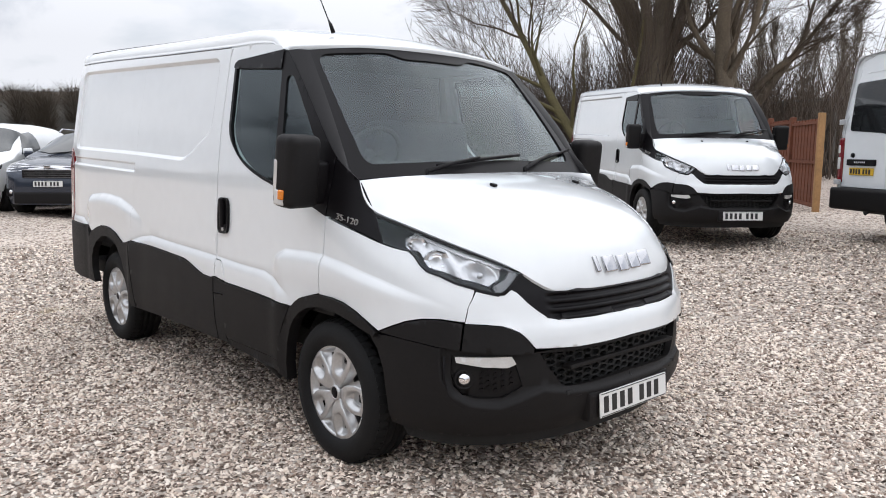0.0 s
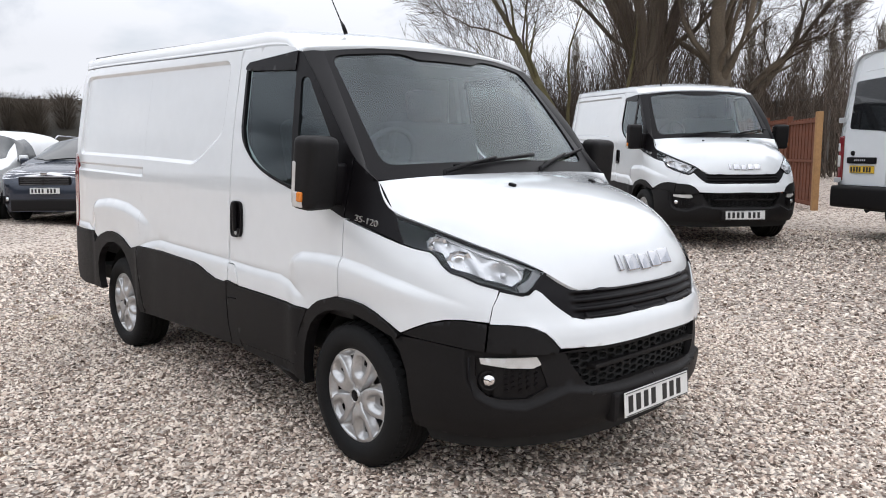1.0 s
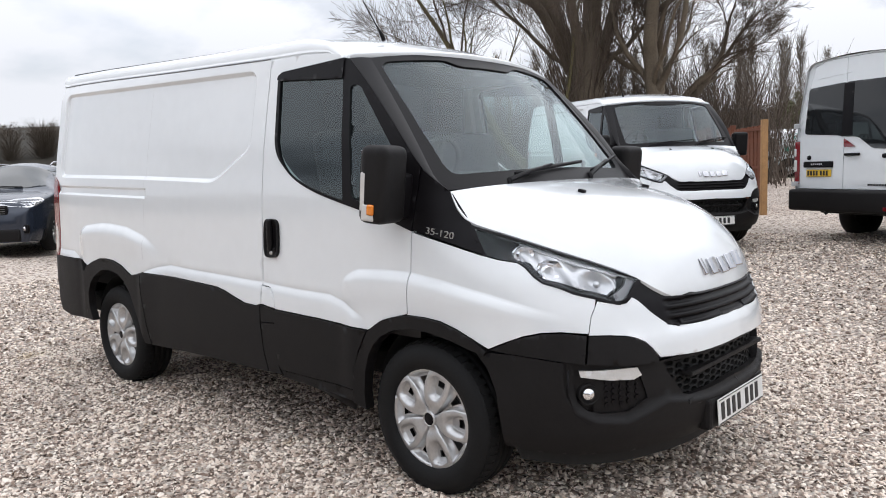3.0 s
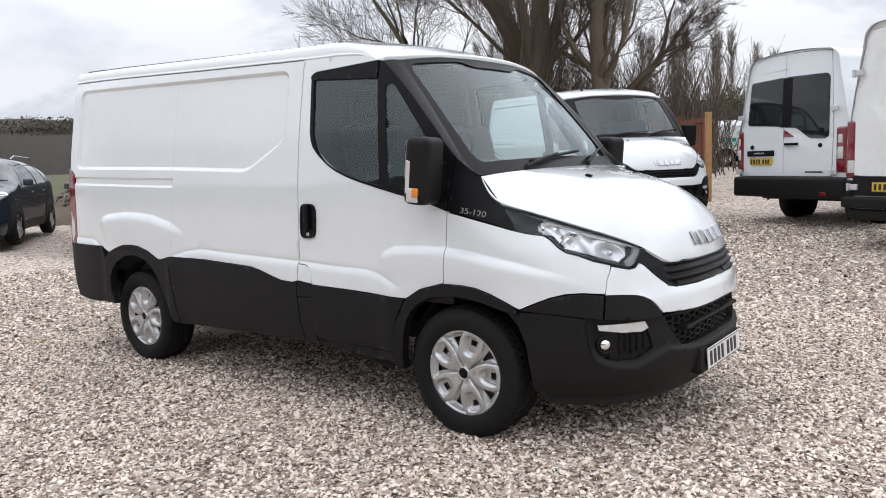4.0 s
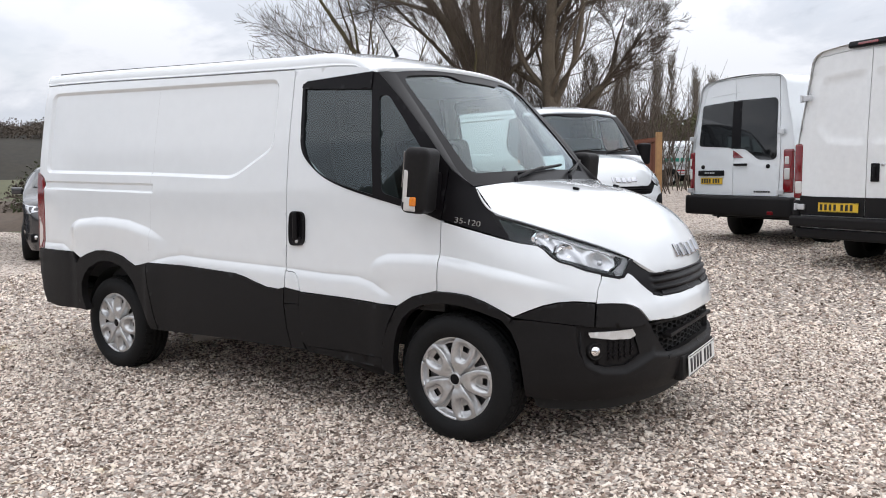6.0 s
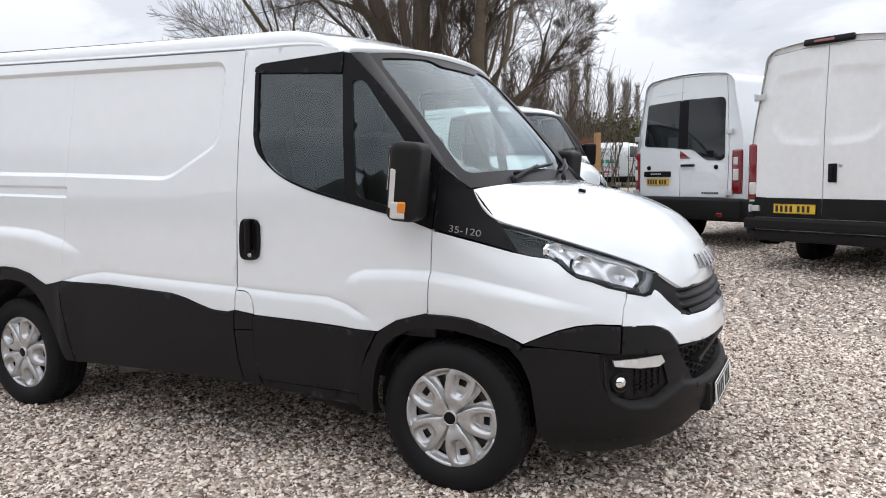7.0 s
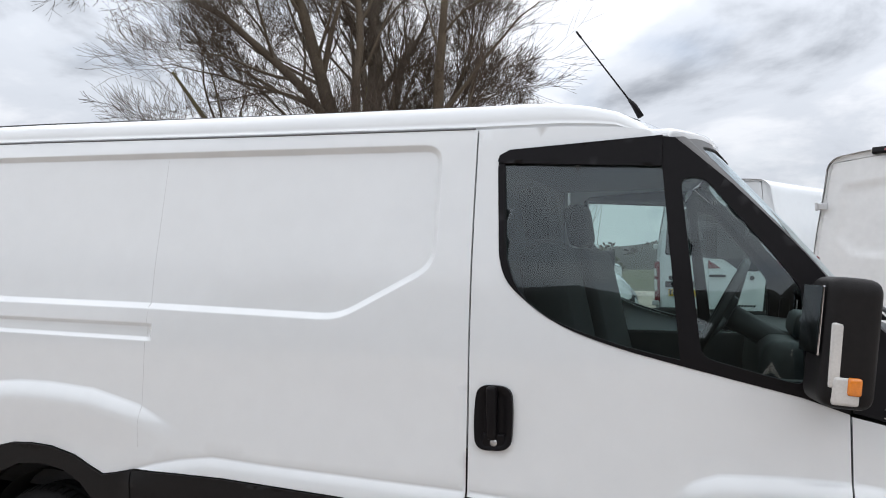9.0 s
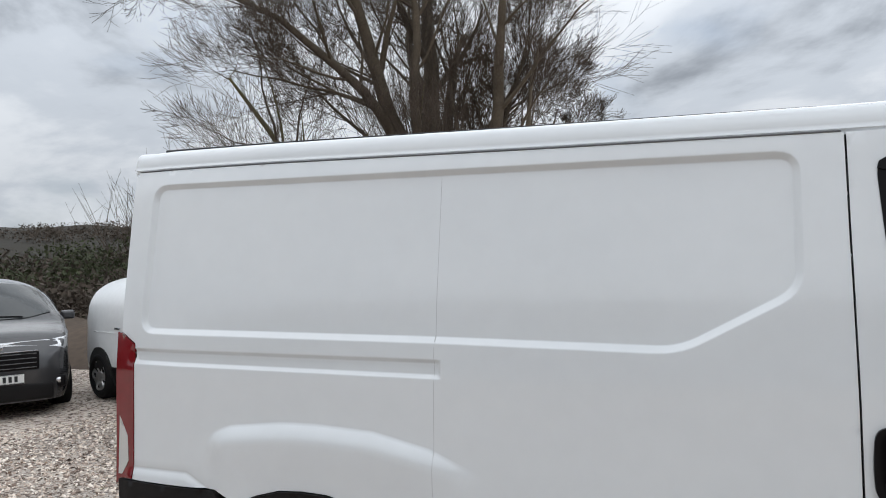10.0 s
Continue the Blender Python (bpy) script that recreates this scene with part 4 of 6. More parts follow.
        for q in np.linspace(1, 0, 14)[1:]:
            prof.append((yt * q, zg + .006 + rise + crown * (1 - q * q)))
        rows.append(prof)
    nj = len(rows[0])
    vs = []
    for x, prof in zip(xs, rows):
        full_ = [(-y, z) for y, z in prof] + [(y, z) for y, z in reversed(prof[:-1])]
        for y, z in full_:
            back = .0
            xx = x
            if x > -.80:
                xx = x - (x + .80) / .38 * .125 * (abs(y) / .8) ** 2.2
            vs.append((xx, y, z))
    nf = 2 * nj - 1
    for k in range(nf):
        x_, y_, z_ = vs[(len(xs) - 1) * nf + k]
        vs.append((x_ + .010, y_, z_ - .012))
    for k in range(nf):
        x_, y_, z_ = vs[(len(xs) - 1) * nf + k]
        vs.append((x_ - .02, y_, z_ - .055))
    fs = [tuple(reversed(q)) for q in grid_faces(len(xs) + 2, nf)]
    link_mesh("roof", vs, fs, WHITE, van, "white roof with rounded edges")
    # low rails and vent on the roof
    for sy in (-1, 1):
        v, f = tube([(-3.78, .742 * sy, 2.250), (-3.2, .742 * sy, 2.233), (-2.15, .742 * sy, 2.192), (-1.24, .742 * sy, 2.159)], .0065, 6)
        link_mesh("roof_seam", v, f, TRIM, van, "thin dark sealing seam")
    bm = box_bm((.20, .16, .034), (-2.05, .10, 2.238), .012)
    part("roof_vent", bm, TRIM, van)
    v, f = tube([(-.672, -.48, 2.140), (-.695, -.48, 2.182), (-.715, -.48, 2.208)], [.012, .010, .005], 10)
    an = link_mesh("antenna", v, f, TRIM, van, "thin black roof antenna")
    v, f = tube([(-.715, -.48, 2.208), (-.90, -.47, 2.472)], [.0034, .0026], 6)
    link_mesh("antenna_rod", v, f, TRIM, an)
    v, f = tube([(-.886, -.471, 2.452), (-.904, -.47, 2.478)], [.0042, .0042], 6)
    link_mesh("antenna_tip", v, f, TRIM, an)

    # rear face and doors
    for sy in (-1, 1):
        def rear(y, z):
            return -3.935 - .012 * np.sin(np.clip((z - .5) / 1.7, 0, 1) * math.pi), y, z
        pol = [(.004 * sy, .62), (.83 * sy, .62), (.84 * sy, 1.45), (.76 * sy, 2.15), (.004 * sy, 2.18)]
        dr = link_mesh("rear_door", *P(pol, rear, (-1, 0, 0), .08, depth=.03), WHITE, van)
        bm = box_bm((.02, .04, .18), (-3.96, .10 * sy, 1.15), .008)
        part("handle", bm, TRIM, dr)
    bm = box_bm((.10, 1.74, .22), (-3.90, 0, .56), .03)
    part("rear_bumper", bm, CLAD, van)
    # handle with its dark dish, and key lock
    for mir in (0, 1):
        sg = 1 if mir else -1
        y0 = sg * (float(side_y(np.array([-1.09]), np.array([1.12]))[0]) + .002)
        dish = rounded([(-1.152, 1.018), (-1.034, 1.022), (-1.028, 1.12), (-1.030, 1.222), (-1.146, 1.226), (-1.156, 1.12)], .042, 6)

        def dish_y(x, z):
            q = np.column_stack([x, z])
            d, _ = dist_line(dish + dish[:1], q)
            return x, sg * (side_y(x, z) + .015 - .012 * step01((d - .010) / .02)), z
        hd = link_mesh("door_handle", *panel_mesh(dish, dish_y, (0, sg, 0), .012, depth=.014), TRIM, van, "black moulded door handle")
        bm = box_bm((.034, .030, .170), (-1.096, y0 + sg * .012, 1.138), .014, (0, 0, 0), 4)
        part("grip", bm, TRIM, hd, smooth=True)
        bm = box_bm((.075, .016, .050), (-1.091, y0 + sg * .006, 1.048), .007, (0, 0, 0), 3)
        part("lock_plate", bm, TRIM, hd, smooth=True)
        v, f = lathe([(0, -.004), (.011, -.004), (.013, .004)], 16)
        bmv = [(p[0] - 1.090, -p[1] * sg + y0 + sg * .013, p[2] + 1.045) for p in v]
        link_mesh("lock", bmv, f, SILVER, hd)
    # mirrors
    for mir in (0, 1):
        sg = 1 if mir else -1
        m_ = new("door_mirror")
        m_.parent = van
        m_["label"] = "large black door mirror"
        bm = box_bm((.135, .190, .335), (-.112, sg * 1.066, 1.402), .046, (0, 6, -sg * 10), 5)
        part("housing", bm, CLAD, m_, smooth=True)
        bm = box_bm((.008, .165, .18), (-.182, sg * 1.06, 1.46), .003, (0, 6, -sg * 10))
        part("mirror_glass", bm, CHROME, m_)
        bm = box_bm((.050, .15, .20), (-.120, sg * .975, 1.345), .018, (0, 4, sg * 6), 3)
        part("mirror_mount", bm, TRIM, m_, smooth=True)
        bm = box_bm((.030, .018, .165), (-.138, sg * 1.158, 1.375), .008, (0, 5, -sg * 10), 3)
        il = part("indicator", bm, CLEARLENS, m_, "clear and amber side indicator", True)
        bm = box_bm((.066, .018, .072), (-.118, sg * 1.158, 1.285), .010, (0, 5, -sg * 10), 3)
        part("lower_lens", bm, CLEARLENS, il, smooth=True)
        bm = box_bm((.034, .022, .046), (-.098, sg * 1.160, 1.297), .009, (0, 5, -sg * 10), 3)
        part("amber_lens", bm, AMBER, il, smooth=True)
    # model lettering
    yb = -(float(side_y(np.array([.075]), np.array([1.185]))[0]) + .004)
    mlet = pose(.075, yb, 1.172, 90, 8.5, 7.5)
    letters("35-120", .044, mlet, SILVER, van)
    # wipers
    wp = lambda u, v, d: tuple(float(np.asarray(q).ravel()[0]) + e for q, e in zip(screen(np.array([u]), np.array([v])), (d, 0, d * .8)))
    for (u0, v0), (u1, v1), (ub, vb) in (((-.56, .0), (-.12, .085), (.28, .118)), ((.24, .0), (.62, .12), (.97, .195))):
        w_ = new("wiper")
        w_.parent = van
        v, f = tube([wp(u0, v0 - .05, .012), wp(u0, v0, .028), wp((u0 + u1) / 2, (v0 + v1) / 2, .038), wp(u1, v1, .03)], [.013, .013, .009, .007], 8)
        link_mesh("wiper_arm", v, f, TRIM, w_)
        pts = [wp(u0 + .10 + (ub - u0 - .10) * k / 8, v0 + .050 + (vb - v0 - .050) * k / 8, .016) for k in range(9)]
        v, f = tube(pts, .009, 6)
        link_mesh("wiper_blade", v, f, TRIM, w_)

    # wheel housings, floor, dark inside
    bm = box_bm((3.9, 1.62, .12), (-1.85, 0, .52), .02)
    part("underframe", bm, DARK, van)
    for x, zl in ((0, -.03), (-3.0, .09)):
        for sy in (-1, 1):
            v, f = lathe([(.40, -.26), (.40, .26)], 40)
            fs = [q for q in f]
            v = [(p[0] * .98 + x, p[1] + sy * .61, max(p[2], zl) * 1.02 + .37) for p in v]
            o = link_mesh("wheel_housing", v, fs, DARK, van)
            bm = box_bm((.95, .02, .62), (x, sy * .28, .60), .01)
            part("inner_wall", bm, DARK, van)
    v, f = tube([(-1.45, -.30, .36), (-1.9, -.50, .34), (-2.28, -.78, .305)], .034, 12)
    link_mesh("exhaust", v, f, EXHAUST, van)
    # load space lining that closes the body
    bm = box_bm((2.66, 1.50, 1.38), (-2.56, 0, 1.34), .05)
    part("load_space", bm, LINER, van)
    # cab inside
    bm = box_bm((.03, 1.56, 1.30), (-1.205, 0, 1.36), .01)
    part("bulkhead", bm, LINER, van)
    bm = box_bm((1.2, 1.66, .06), (-.62, 0, .72), .02)
    part("cab_floor", bm, DARK, van)
    for sy in (-1, 1):
        bm = box_bm((1.05, .04, .58), (-.62, sy * .86, .98), .015)
        part("door_card", bm, DASHM, van)
    bm = box_bm((.42, 1.50, .28), (-.10, 0, 1.21), .07, (0, 8, 0), 3)
    part("dashboard", bm, DASHM, van, smooth=True)
    bm = box_bm((.22, .36, .09), (-.08, -.42, 1.385), .035, (0, 12, 0), 3)
    part("instrument_hood", bm, DASHM, van, smooth=True)
    bm = box_bm((.62, 1.50, .03), (-.93, 0, 2.01), .01)
    part("head_lining", bm, LINER, van)
    seat(van, -.72, -.44, .50)
    seat(van, -.72, .42, .84)
    sw = new("steering_wheel")
    sw.parent = van
    sw.matrix_local = pose(-.41, -.42, 1.45, 0, -62, 0)
    v, f = tube([(.185 * math.cos(a), .185 * math.sin(a), 0) for a in np.linspace(0, 2 * math.pi, 41)], .015, 8, False)
    link_mesh("wheel_ring", v, f, DASHM, sw)
    for a in (0, 2.2, 4.08):
        v, f = tube([(0, 0, -.02), (.18 * math.cos(a), .18 * math.sin(a), 0)], [.03, .014], 8)
        link_mesh("spoke", v, f, DASHM, sw)
    bm = box_bm((.13, .12, .05), (0, 0, -.015), .02)
    part("wheel_boss", bm, DASHM, sw)
    v, f = tube([(-.40, -.42, 1.44), (-.05, -.42, 1.24)], .042, 10)
    link_mesh("steering_column", v, f, DASHM, van)
    # wheels and plate
    van_wheel(van, (.004, -.945, .354), False)
    van_wheel(van, (.004, .945, .354), True)
    van_wheel(van, (-3.01, -.895, .358), False)
    van_wheel(van, (-3.01, .895, .358), True)
    bm = box_bm((.06, .62, .135), (.990, 0, .395), .02)
    part("plate_holder", bm, CLAD, van)
    plate_bars(van, (1.034, 0, .400), (0, -4, 0), PLATEW)
    return van

# ---------- ground ----------
def ground_z(x, y):
    gy = lerp(y, [-60, 0, 1, 2, 3.3, 5.5, 7.2, 9.4, 13, 20, 40, 90], [.0, .0, .006, .018, .055, .158, .252, .335, .45, .60, .85, 1.2])
    gx = lerp(x, [-60, -20, -15, -12.4, -9.5, -6.5], [.55, .32, .21, .14, .05, 0])
    return .022 + np.hypot(gx * (1 - .75 * step01((np.asarray(y, float) - 1.0) / 1.6)), gy)


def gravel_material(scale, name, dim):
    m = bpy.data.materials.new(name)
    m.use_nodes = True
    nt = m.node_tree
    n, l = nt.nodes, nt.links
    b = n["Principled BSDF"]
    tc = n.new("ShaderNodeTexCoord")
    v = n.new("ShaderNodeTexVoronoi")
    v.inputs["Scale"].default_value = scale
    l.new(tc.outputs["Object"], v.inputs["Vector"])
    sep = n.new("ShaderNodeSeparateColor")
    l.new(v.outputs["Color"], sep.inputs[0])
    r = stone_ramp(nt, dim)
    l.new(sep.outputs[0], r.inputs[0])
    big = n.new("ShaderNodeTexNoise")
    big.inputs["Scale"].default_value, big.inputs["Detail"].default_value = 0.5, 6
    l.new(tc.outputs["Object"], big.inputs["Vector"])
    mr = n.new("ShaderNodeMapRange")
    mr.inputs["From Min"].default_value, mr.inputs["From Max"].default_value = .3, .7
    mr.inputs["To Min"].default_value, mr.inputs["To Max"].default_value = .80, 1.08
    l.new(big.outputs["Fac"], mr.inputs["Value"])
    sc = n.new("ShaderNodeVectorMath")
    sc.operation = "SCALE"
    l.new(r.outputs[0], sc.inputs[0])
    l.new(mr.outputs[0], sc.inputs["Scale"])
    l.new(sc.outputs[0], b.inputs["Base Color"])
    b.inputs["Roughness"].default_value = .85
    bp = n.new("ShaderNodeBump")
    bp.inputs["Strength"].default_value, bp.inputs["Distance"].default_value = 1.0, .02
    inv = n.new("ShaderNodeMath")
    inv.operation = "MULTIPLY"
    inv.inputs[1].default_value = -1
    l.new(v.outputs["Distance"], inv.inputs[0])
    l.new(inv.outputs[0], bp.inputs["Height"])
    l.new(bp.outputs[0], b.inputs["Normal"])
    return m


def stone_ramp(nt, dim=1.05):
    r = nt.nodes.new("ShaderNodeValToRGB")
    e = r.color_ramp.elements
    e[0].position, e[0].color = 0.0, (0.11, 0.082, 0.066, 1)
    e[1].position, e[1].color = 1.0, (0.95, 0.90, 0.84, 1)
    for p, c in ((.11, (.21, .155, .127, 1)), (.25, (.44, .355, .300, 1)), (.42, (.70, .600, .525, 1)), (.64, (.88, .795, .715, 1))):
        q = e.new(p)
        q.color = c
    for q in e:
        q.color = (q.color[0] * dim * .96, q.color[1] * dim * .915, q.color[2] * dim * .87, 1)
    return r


def stone_material():
    m = bpy.data.materials.new("gravel_stone")
    m.use_nodes = True
    nt = m.node_tree
    n, l = nt.nodes, nt.links
    b = n["Principled BSDF"]
    geo = n.new("ShaderNodeNewGeometry")
    r = stone_ramp(nt)
    l.new(geo.outputs["Random Per Island"], r.inputs[0])
    tc = n.new("ShaderNodeTexCoord")
    no = n.new("ShaderNodeTexNoise")
    no.inputs["Scale"].default_value, no.inputs["Detail"].default_value = 160, 4
    l.new(tc.outputs["Object"], no.inputs["Vector"])
    big = n.new("ShaderNodeTexNoise")
    big.inputs["Scale"].default_value, big.inputs["Detail"].default_value = 0.9, 5
    l.new(tc.outputs["Object"], big.inputs["Vector"])
    ad = n.new("ShaderNodeMath")
    ad.operation = "ADD"
    l.new(no.outputs["Fac"], ad.inputs[0])
    l.new(big.outputs["Fac"], ad.inputs[1])
    mr = n.new("ShaderNodeMapRange")
    mr.inputs["From Min"].default_value, mr.inputs["From Max"].default_value = .6, 1.4
    mr.inputs["To Min"].default_value, mr.inputs["To Max"].default_value = .72, 1.15
    l.new(ad.outputs[0], mr.inputs["Value"])
    sc = n.new("ShaderNodeVectorMath")
    sc.operation = "SCALE"
    l.new(r.outputs[0], sc.inputs[0])
    l.new(mr.outputs[0], sc.inputs["Scale"])
    moss = n.new("ShaderNodeTexNoise")
    moss.inputs["Scale"].default_value, moss.inputs["Detail"].default_value = 2.6, 3
    l.new(tc.outputs["Object"], moss.inputs["Vector"])
    mm = n.new("ShaderNodeMapRange")
    mm.inputs["From Min"].default_value, mm.inputs["From Max"].default_value = .66, .78
    mm.inputs["To Max"].default_value = .55
    l.new(moss.outputs["Fac"], mm.inputs["Value"])
    tint = n.new("ShaderNodeMix")
    tint.data_type, tint.blend_type = "RGBA", "MULTIPLY"
    l.new(mm.outputs[0], tint.inputs["Factor"])
    l.new(sc.outputs[0], tint.inputs["A"])
    tint.inputs["B"].default_value = (.80, .76, .42, 1)
    l.new(tint.outputs["Result"], b.inputs["Base Color"])
    b.inputs["Roughness"].default_value = .8
    return m


GRAVEL = gravel_material(30.0, "pale_gravel", .77)
# finer, dimmer copy of the gravel: shade between stones put into its colour
SHADED_GRAVEL = gravel_material(46.0, "shaded_gravel_gaps", .60)
STONE = stone_material()
FIELD = mat("rough_grass", (0.075, 0.075, 0.030), 0.95, 0, .3, 0.4, 0.6, 12)
EARTH = mat("brown_earth", (0.085, 0.060, 0.042), 0.95, 0, .8, 0.35, 0.8, 8)

xs = np.concatenate([np.linspace(-700, -60, 14), np.linspace(-56, -24, 12), np.linspace(-23, 14, 80), np.linspace(16, 500, 12)])
ys = np.concatenate([np.linspace(-500, -16, 12), np.linspace(-14, 24, 84), np.linspace(27, 700, 18)])
XX, YY = np.meshgrid(xs, ys, indexing="ij")
EDGE_X, EDGE_Y = [-60, -22, -15, -10.8, -9.2, -8.6], [4.2, 4.6, 5.3, 6.2, 9.0, 14.0]
g = link_mesh("ground", np.column_stack([XX.ravel(), YY.ravel(), ground_z(XX, YY).ravel()]), [tuple(reversed(f)) for f in grid_faces(len(xs), len(ys))], [GRAVEL, FIELD, SHADED_GRAVEL])
if g.data.polygons[0].normal.z < 0:
    g.data.flip_normals()
# grass off the yard; the shade-toned gravel copy under the near loose stones
for p in g.data.polygons:
    c = p.center
    if c.y > 46 or c.x > 60 or c.y < -60 or (c.x < -8.6 and c.y > lerp(c.x, EDGE_X, EDGE_Y)):
        p.material_index = 1
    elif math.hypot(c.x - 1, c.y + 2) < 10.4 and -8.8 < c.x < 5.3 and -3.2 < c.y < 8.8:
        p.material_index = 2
tagged(g, "pale gravel yard of loose angular stones", "ground", kind="structure")


def scatter_stones(name, n, region, smin, smax, seed, keep=None):
    """Loose angular stones strewn over a stretch of the ground, as one mesh."""
    rg = np.random.default_rng(seed)
    base = np.array([(-1, -.7, -.5), (1, -.8, -.5), (.9, .8, -.5), (-.8, .9, -.5), (-.6, -.5, .5), (.6, -.6, .45), (.55, .6, .5), (-.65, .5, .4)])
    tri = np.array([(0, 4, 5), (0, 5, 1), (1, 5, 6), (1, 6, 2), (2, 6, 7), (2, 7, 3), (3, 7, 4), (3, 4, 0), (4, 7, 6), (4, 6, 5)])
    x, y = rg.uniform(region[0], region[1], n), rg.uniform(region[2], region[3], n)
    if keep is not None:
        k = keep(x, y)
        x, y = x[k], y[k]
        n = len(x)
    s = rg.uniform(smin, smax, n) * rg.choice([.7, 1, 1, 1.25], n)
    v = base[None] + rg.uniform(-.32, .32, (n, 8, 3))
    v *= (s[:, None] * np.column_stack([np.ones(n), rg.uniform(.50, .95, n), rg.uniform(.30, .62, n)]))[:, None, :]
    a, t1, t2 = rg.uniform(0, 2 * np.pi, n), rg.normal(0, .55, n), rg.normal(0, .55, n)
    vx, vy, vz = v[..., 0], v[..., 1], v[..., 2]
    vy, vz = vy * np.cos(t1)[:, None] - vz * np.sin(t1)[:, None], vy * np.sin(t1)[:, None] + vz * np.cos(t1)[:, None]
    vx, vz = vx * np.cos(t2)[:, None] - vz * np.sin(t2)[:, None], vx * np.sin(t2)[:, None] + vz * np.cos(t2)[:, None]
    X = vx * np.cos(a)[:, None] - vy * np.sin(a)[:, None] + x[:, None]
    Y = vx * np.sin(a)[:, None] + vy * np.cos(a)[:, None] + y[:, None]
    Z = vz + (ground_z(x, y) + s * rg.uniform(.0, .35, n))[:, None]
    V = np.stack([X, Y, Z], -1).reshape(-1, 3)
    F = (tri[None] + (np.arange(n) * 8)[:, None, None]).reshape(-1, 3)
    me = bpy.data.meshes.new(name)
    me.vertices.add(len(V))
    me.vertices.foreach_set("co", V.ravel())
    me.loops.add(F.size)
    me.loops.foreach_set("vertex_index", F.ravel())
    me.polygons.add(len(F))
    me.polygons.foreach_set("loop_start", np.arange(len(F)) * 3)
    me.materials.append(STONE)
    me.update(calc_edges=True)
    ob = new(name, me)
    tagged(ob, "loose pale angular gravel chippings on the yard", "gravel", kind="stuff")
    return ob


# ---------- the two panel vans ----------
van = panel_van("panel_van", "white short panel van with black plastic cladding on gravel")
VB = pose(-2.49, 6.96, .285, 0, 0, -36.5)
van_b = copy_thing(van, VB)
tagged(van_b, "white panel van with black bumper parked before bare trees")

# ---------- vans seen from behind ----------
HINGE = mat("zinc_hinge", (0.62, 0.63, 0.64), .35, .6, 10, .1)


def simple_wheel(parent, at, r=.34, w=.22, side_=-1, alloy=True):
    hub = new("wheel")
    hub.parent = parent
    hub.matrix_local = pose(*at, 0, 0, 0 if side_ < 0 else 180)
    rim = r * .66
    v, f = lathe([(rim - .03, .05), (rim, 0), (rim + .03, -.015), (r - .04, -.012), (r - .012, .008), (r, .03), (r, w - .03), (r - .04, w), (rim, w - .01), (rim - .03, w - .05)], 40)
    link_mesh("tyre", v, f, RUBBER, hub)
    if alloy:
        def disc(u, q):
            rr, an = np.hypot(u, q), np.arctan2(q, u)
            return u, .010 + .02 * step01((.12 - rr) / .1) * 0 + .012 * np.cos(5 * an) * step01((rr - .04) / .05), q
        ring = [(rim * math.cos(a), rim * math.sin(a)) for a in np.linspace(0, 2 * math.pi, 40, endpoint=False)]
        holes = []
        for k in range(5):
            a = 2 * math.pi * (k + .5) / 5
            h = [(rim * .45, -.02), (rim * .85, -.055), (rim * .90, 0), (rim * .85, .055), (rim * .45, .02)]
            holes.append([(x * math.cos(a) - y * math.sin(a), x * math.sin(a) + y * math.cos(a)) for x, y in h])
        link_mesh("rim", *panel_mesh(ring, disc, (0, -1, 0), .03, depth=.02, holes=holes, edge=.03), SILVER, hub)
    v, f = lathe([(0, .06), (rim, .05)], 24)
    link_mesh("brake_disc", v, f, DARK, hub)
    return hub


def rear_shell(t, W2, H, top_in, L, z0, material, rear_cut=None):
    """Roof, sides and rear corner of a tall van; the rear stands at x = 0, the front at x = L."""
    n = 12
    def sec(z):
        return W2 - top_in * step01((z - 1.1) / (H - 1.0)) ** 1.2
    prof = [(W2 - .03, z0), (W2, z0 + .15)]
    for z in np.linspace(z0 + .3, H - .22, 12):
        prof.append((sec(z), z))
    yt, zt = sec(H - .22), H - .22
    for a in np.linspace(0, math.pi / 2, 9)[1:]:
        prof.append((yt - .20 * (1 - math.cos(a)), zt + .18 * math.sin(a)))
    for q in np.linspace(1, 0, 8)[1:]:
        prof.append(((yt - .20) * q, H - .04 + .04 * (1 - q * q)))
    full = [(-y, z) for y, z in prof] + [(y, z) for y, z in reversed(prof[:-1])]
    xs_ = [.0, .012, .04, .10, .6, 1.5, 2.5, 3.5, L - 1.6, L - .9, L - .35, L]
    V = []
    for i, x in enumerate(xs_):
        sh = [.985, .993, .998, 1, 1, 1, 1, 1, 1, .98, .94, .86][i]
        drop = [0, 0, 0, 0, 0, 0, 0, 0, 0, .35, .8, 1.3][i]
        for y, z in full:
            zz = z if z < 1.2 else 1.2 + (z - 1.2) * max(.02, 1 - drop / (H - 1.2))
            V.append((x, y * sh, zz))
    m = len(full)
    F = [tuple(reversed(q)) for q in grid_faces(len(xs_), m)]
    F.append(tuple(range((len(xs_) - 1) * m, len(xs_) * m)))
    return link_mesh("body", V, F, material, t), sec


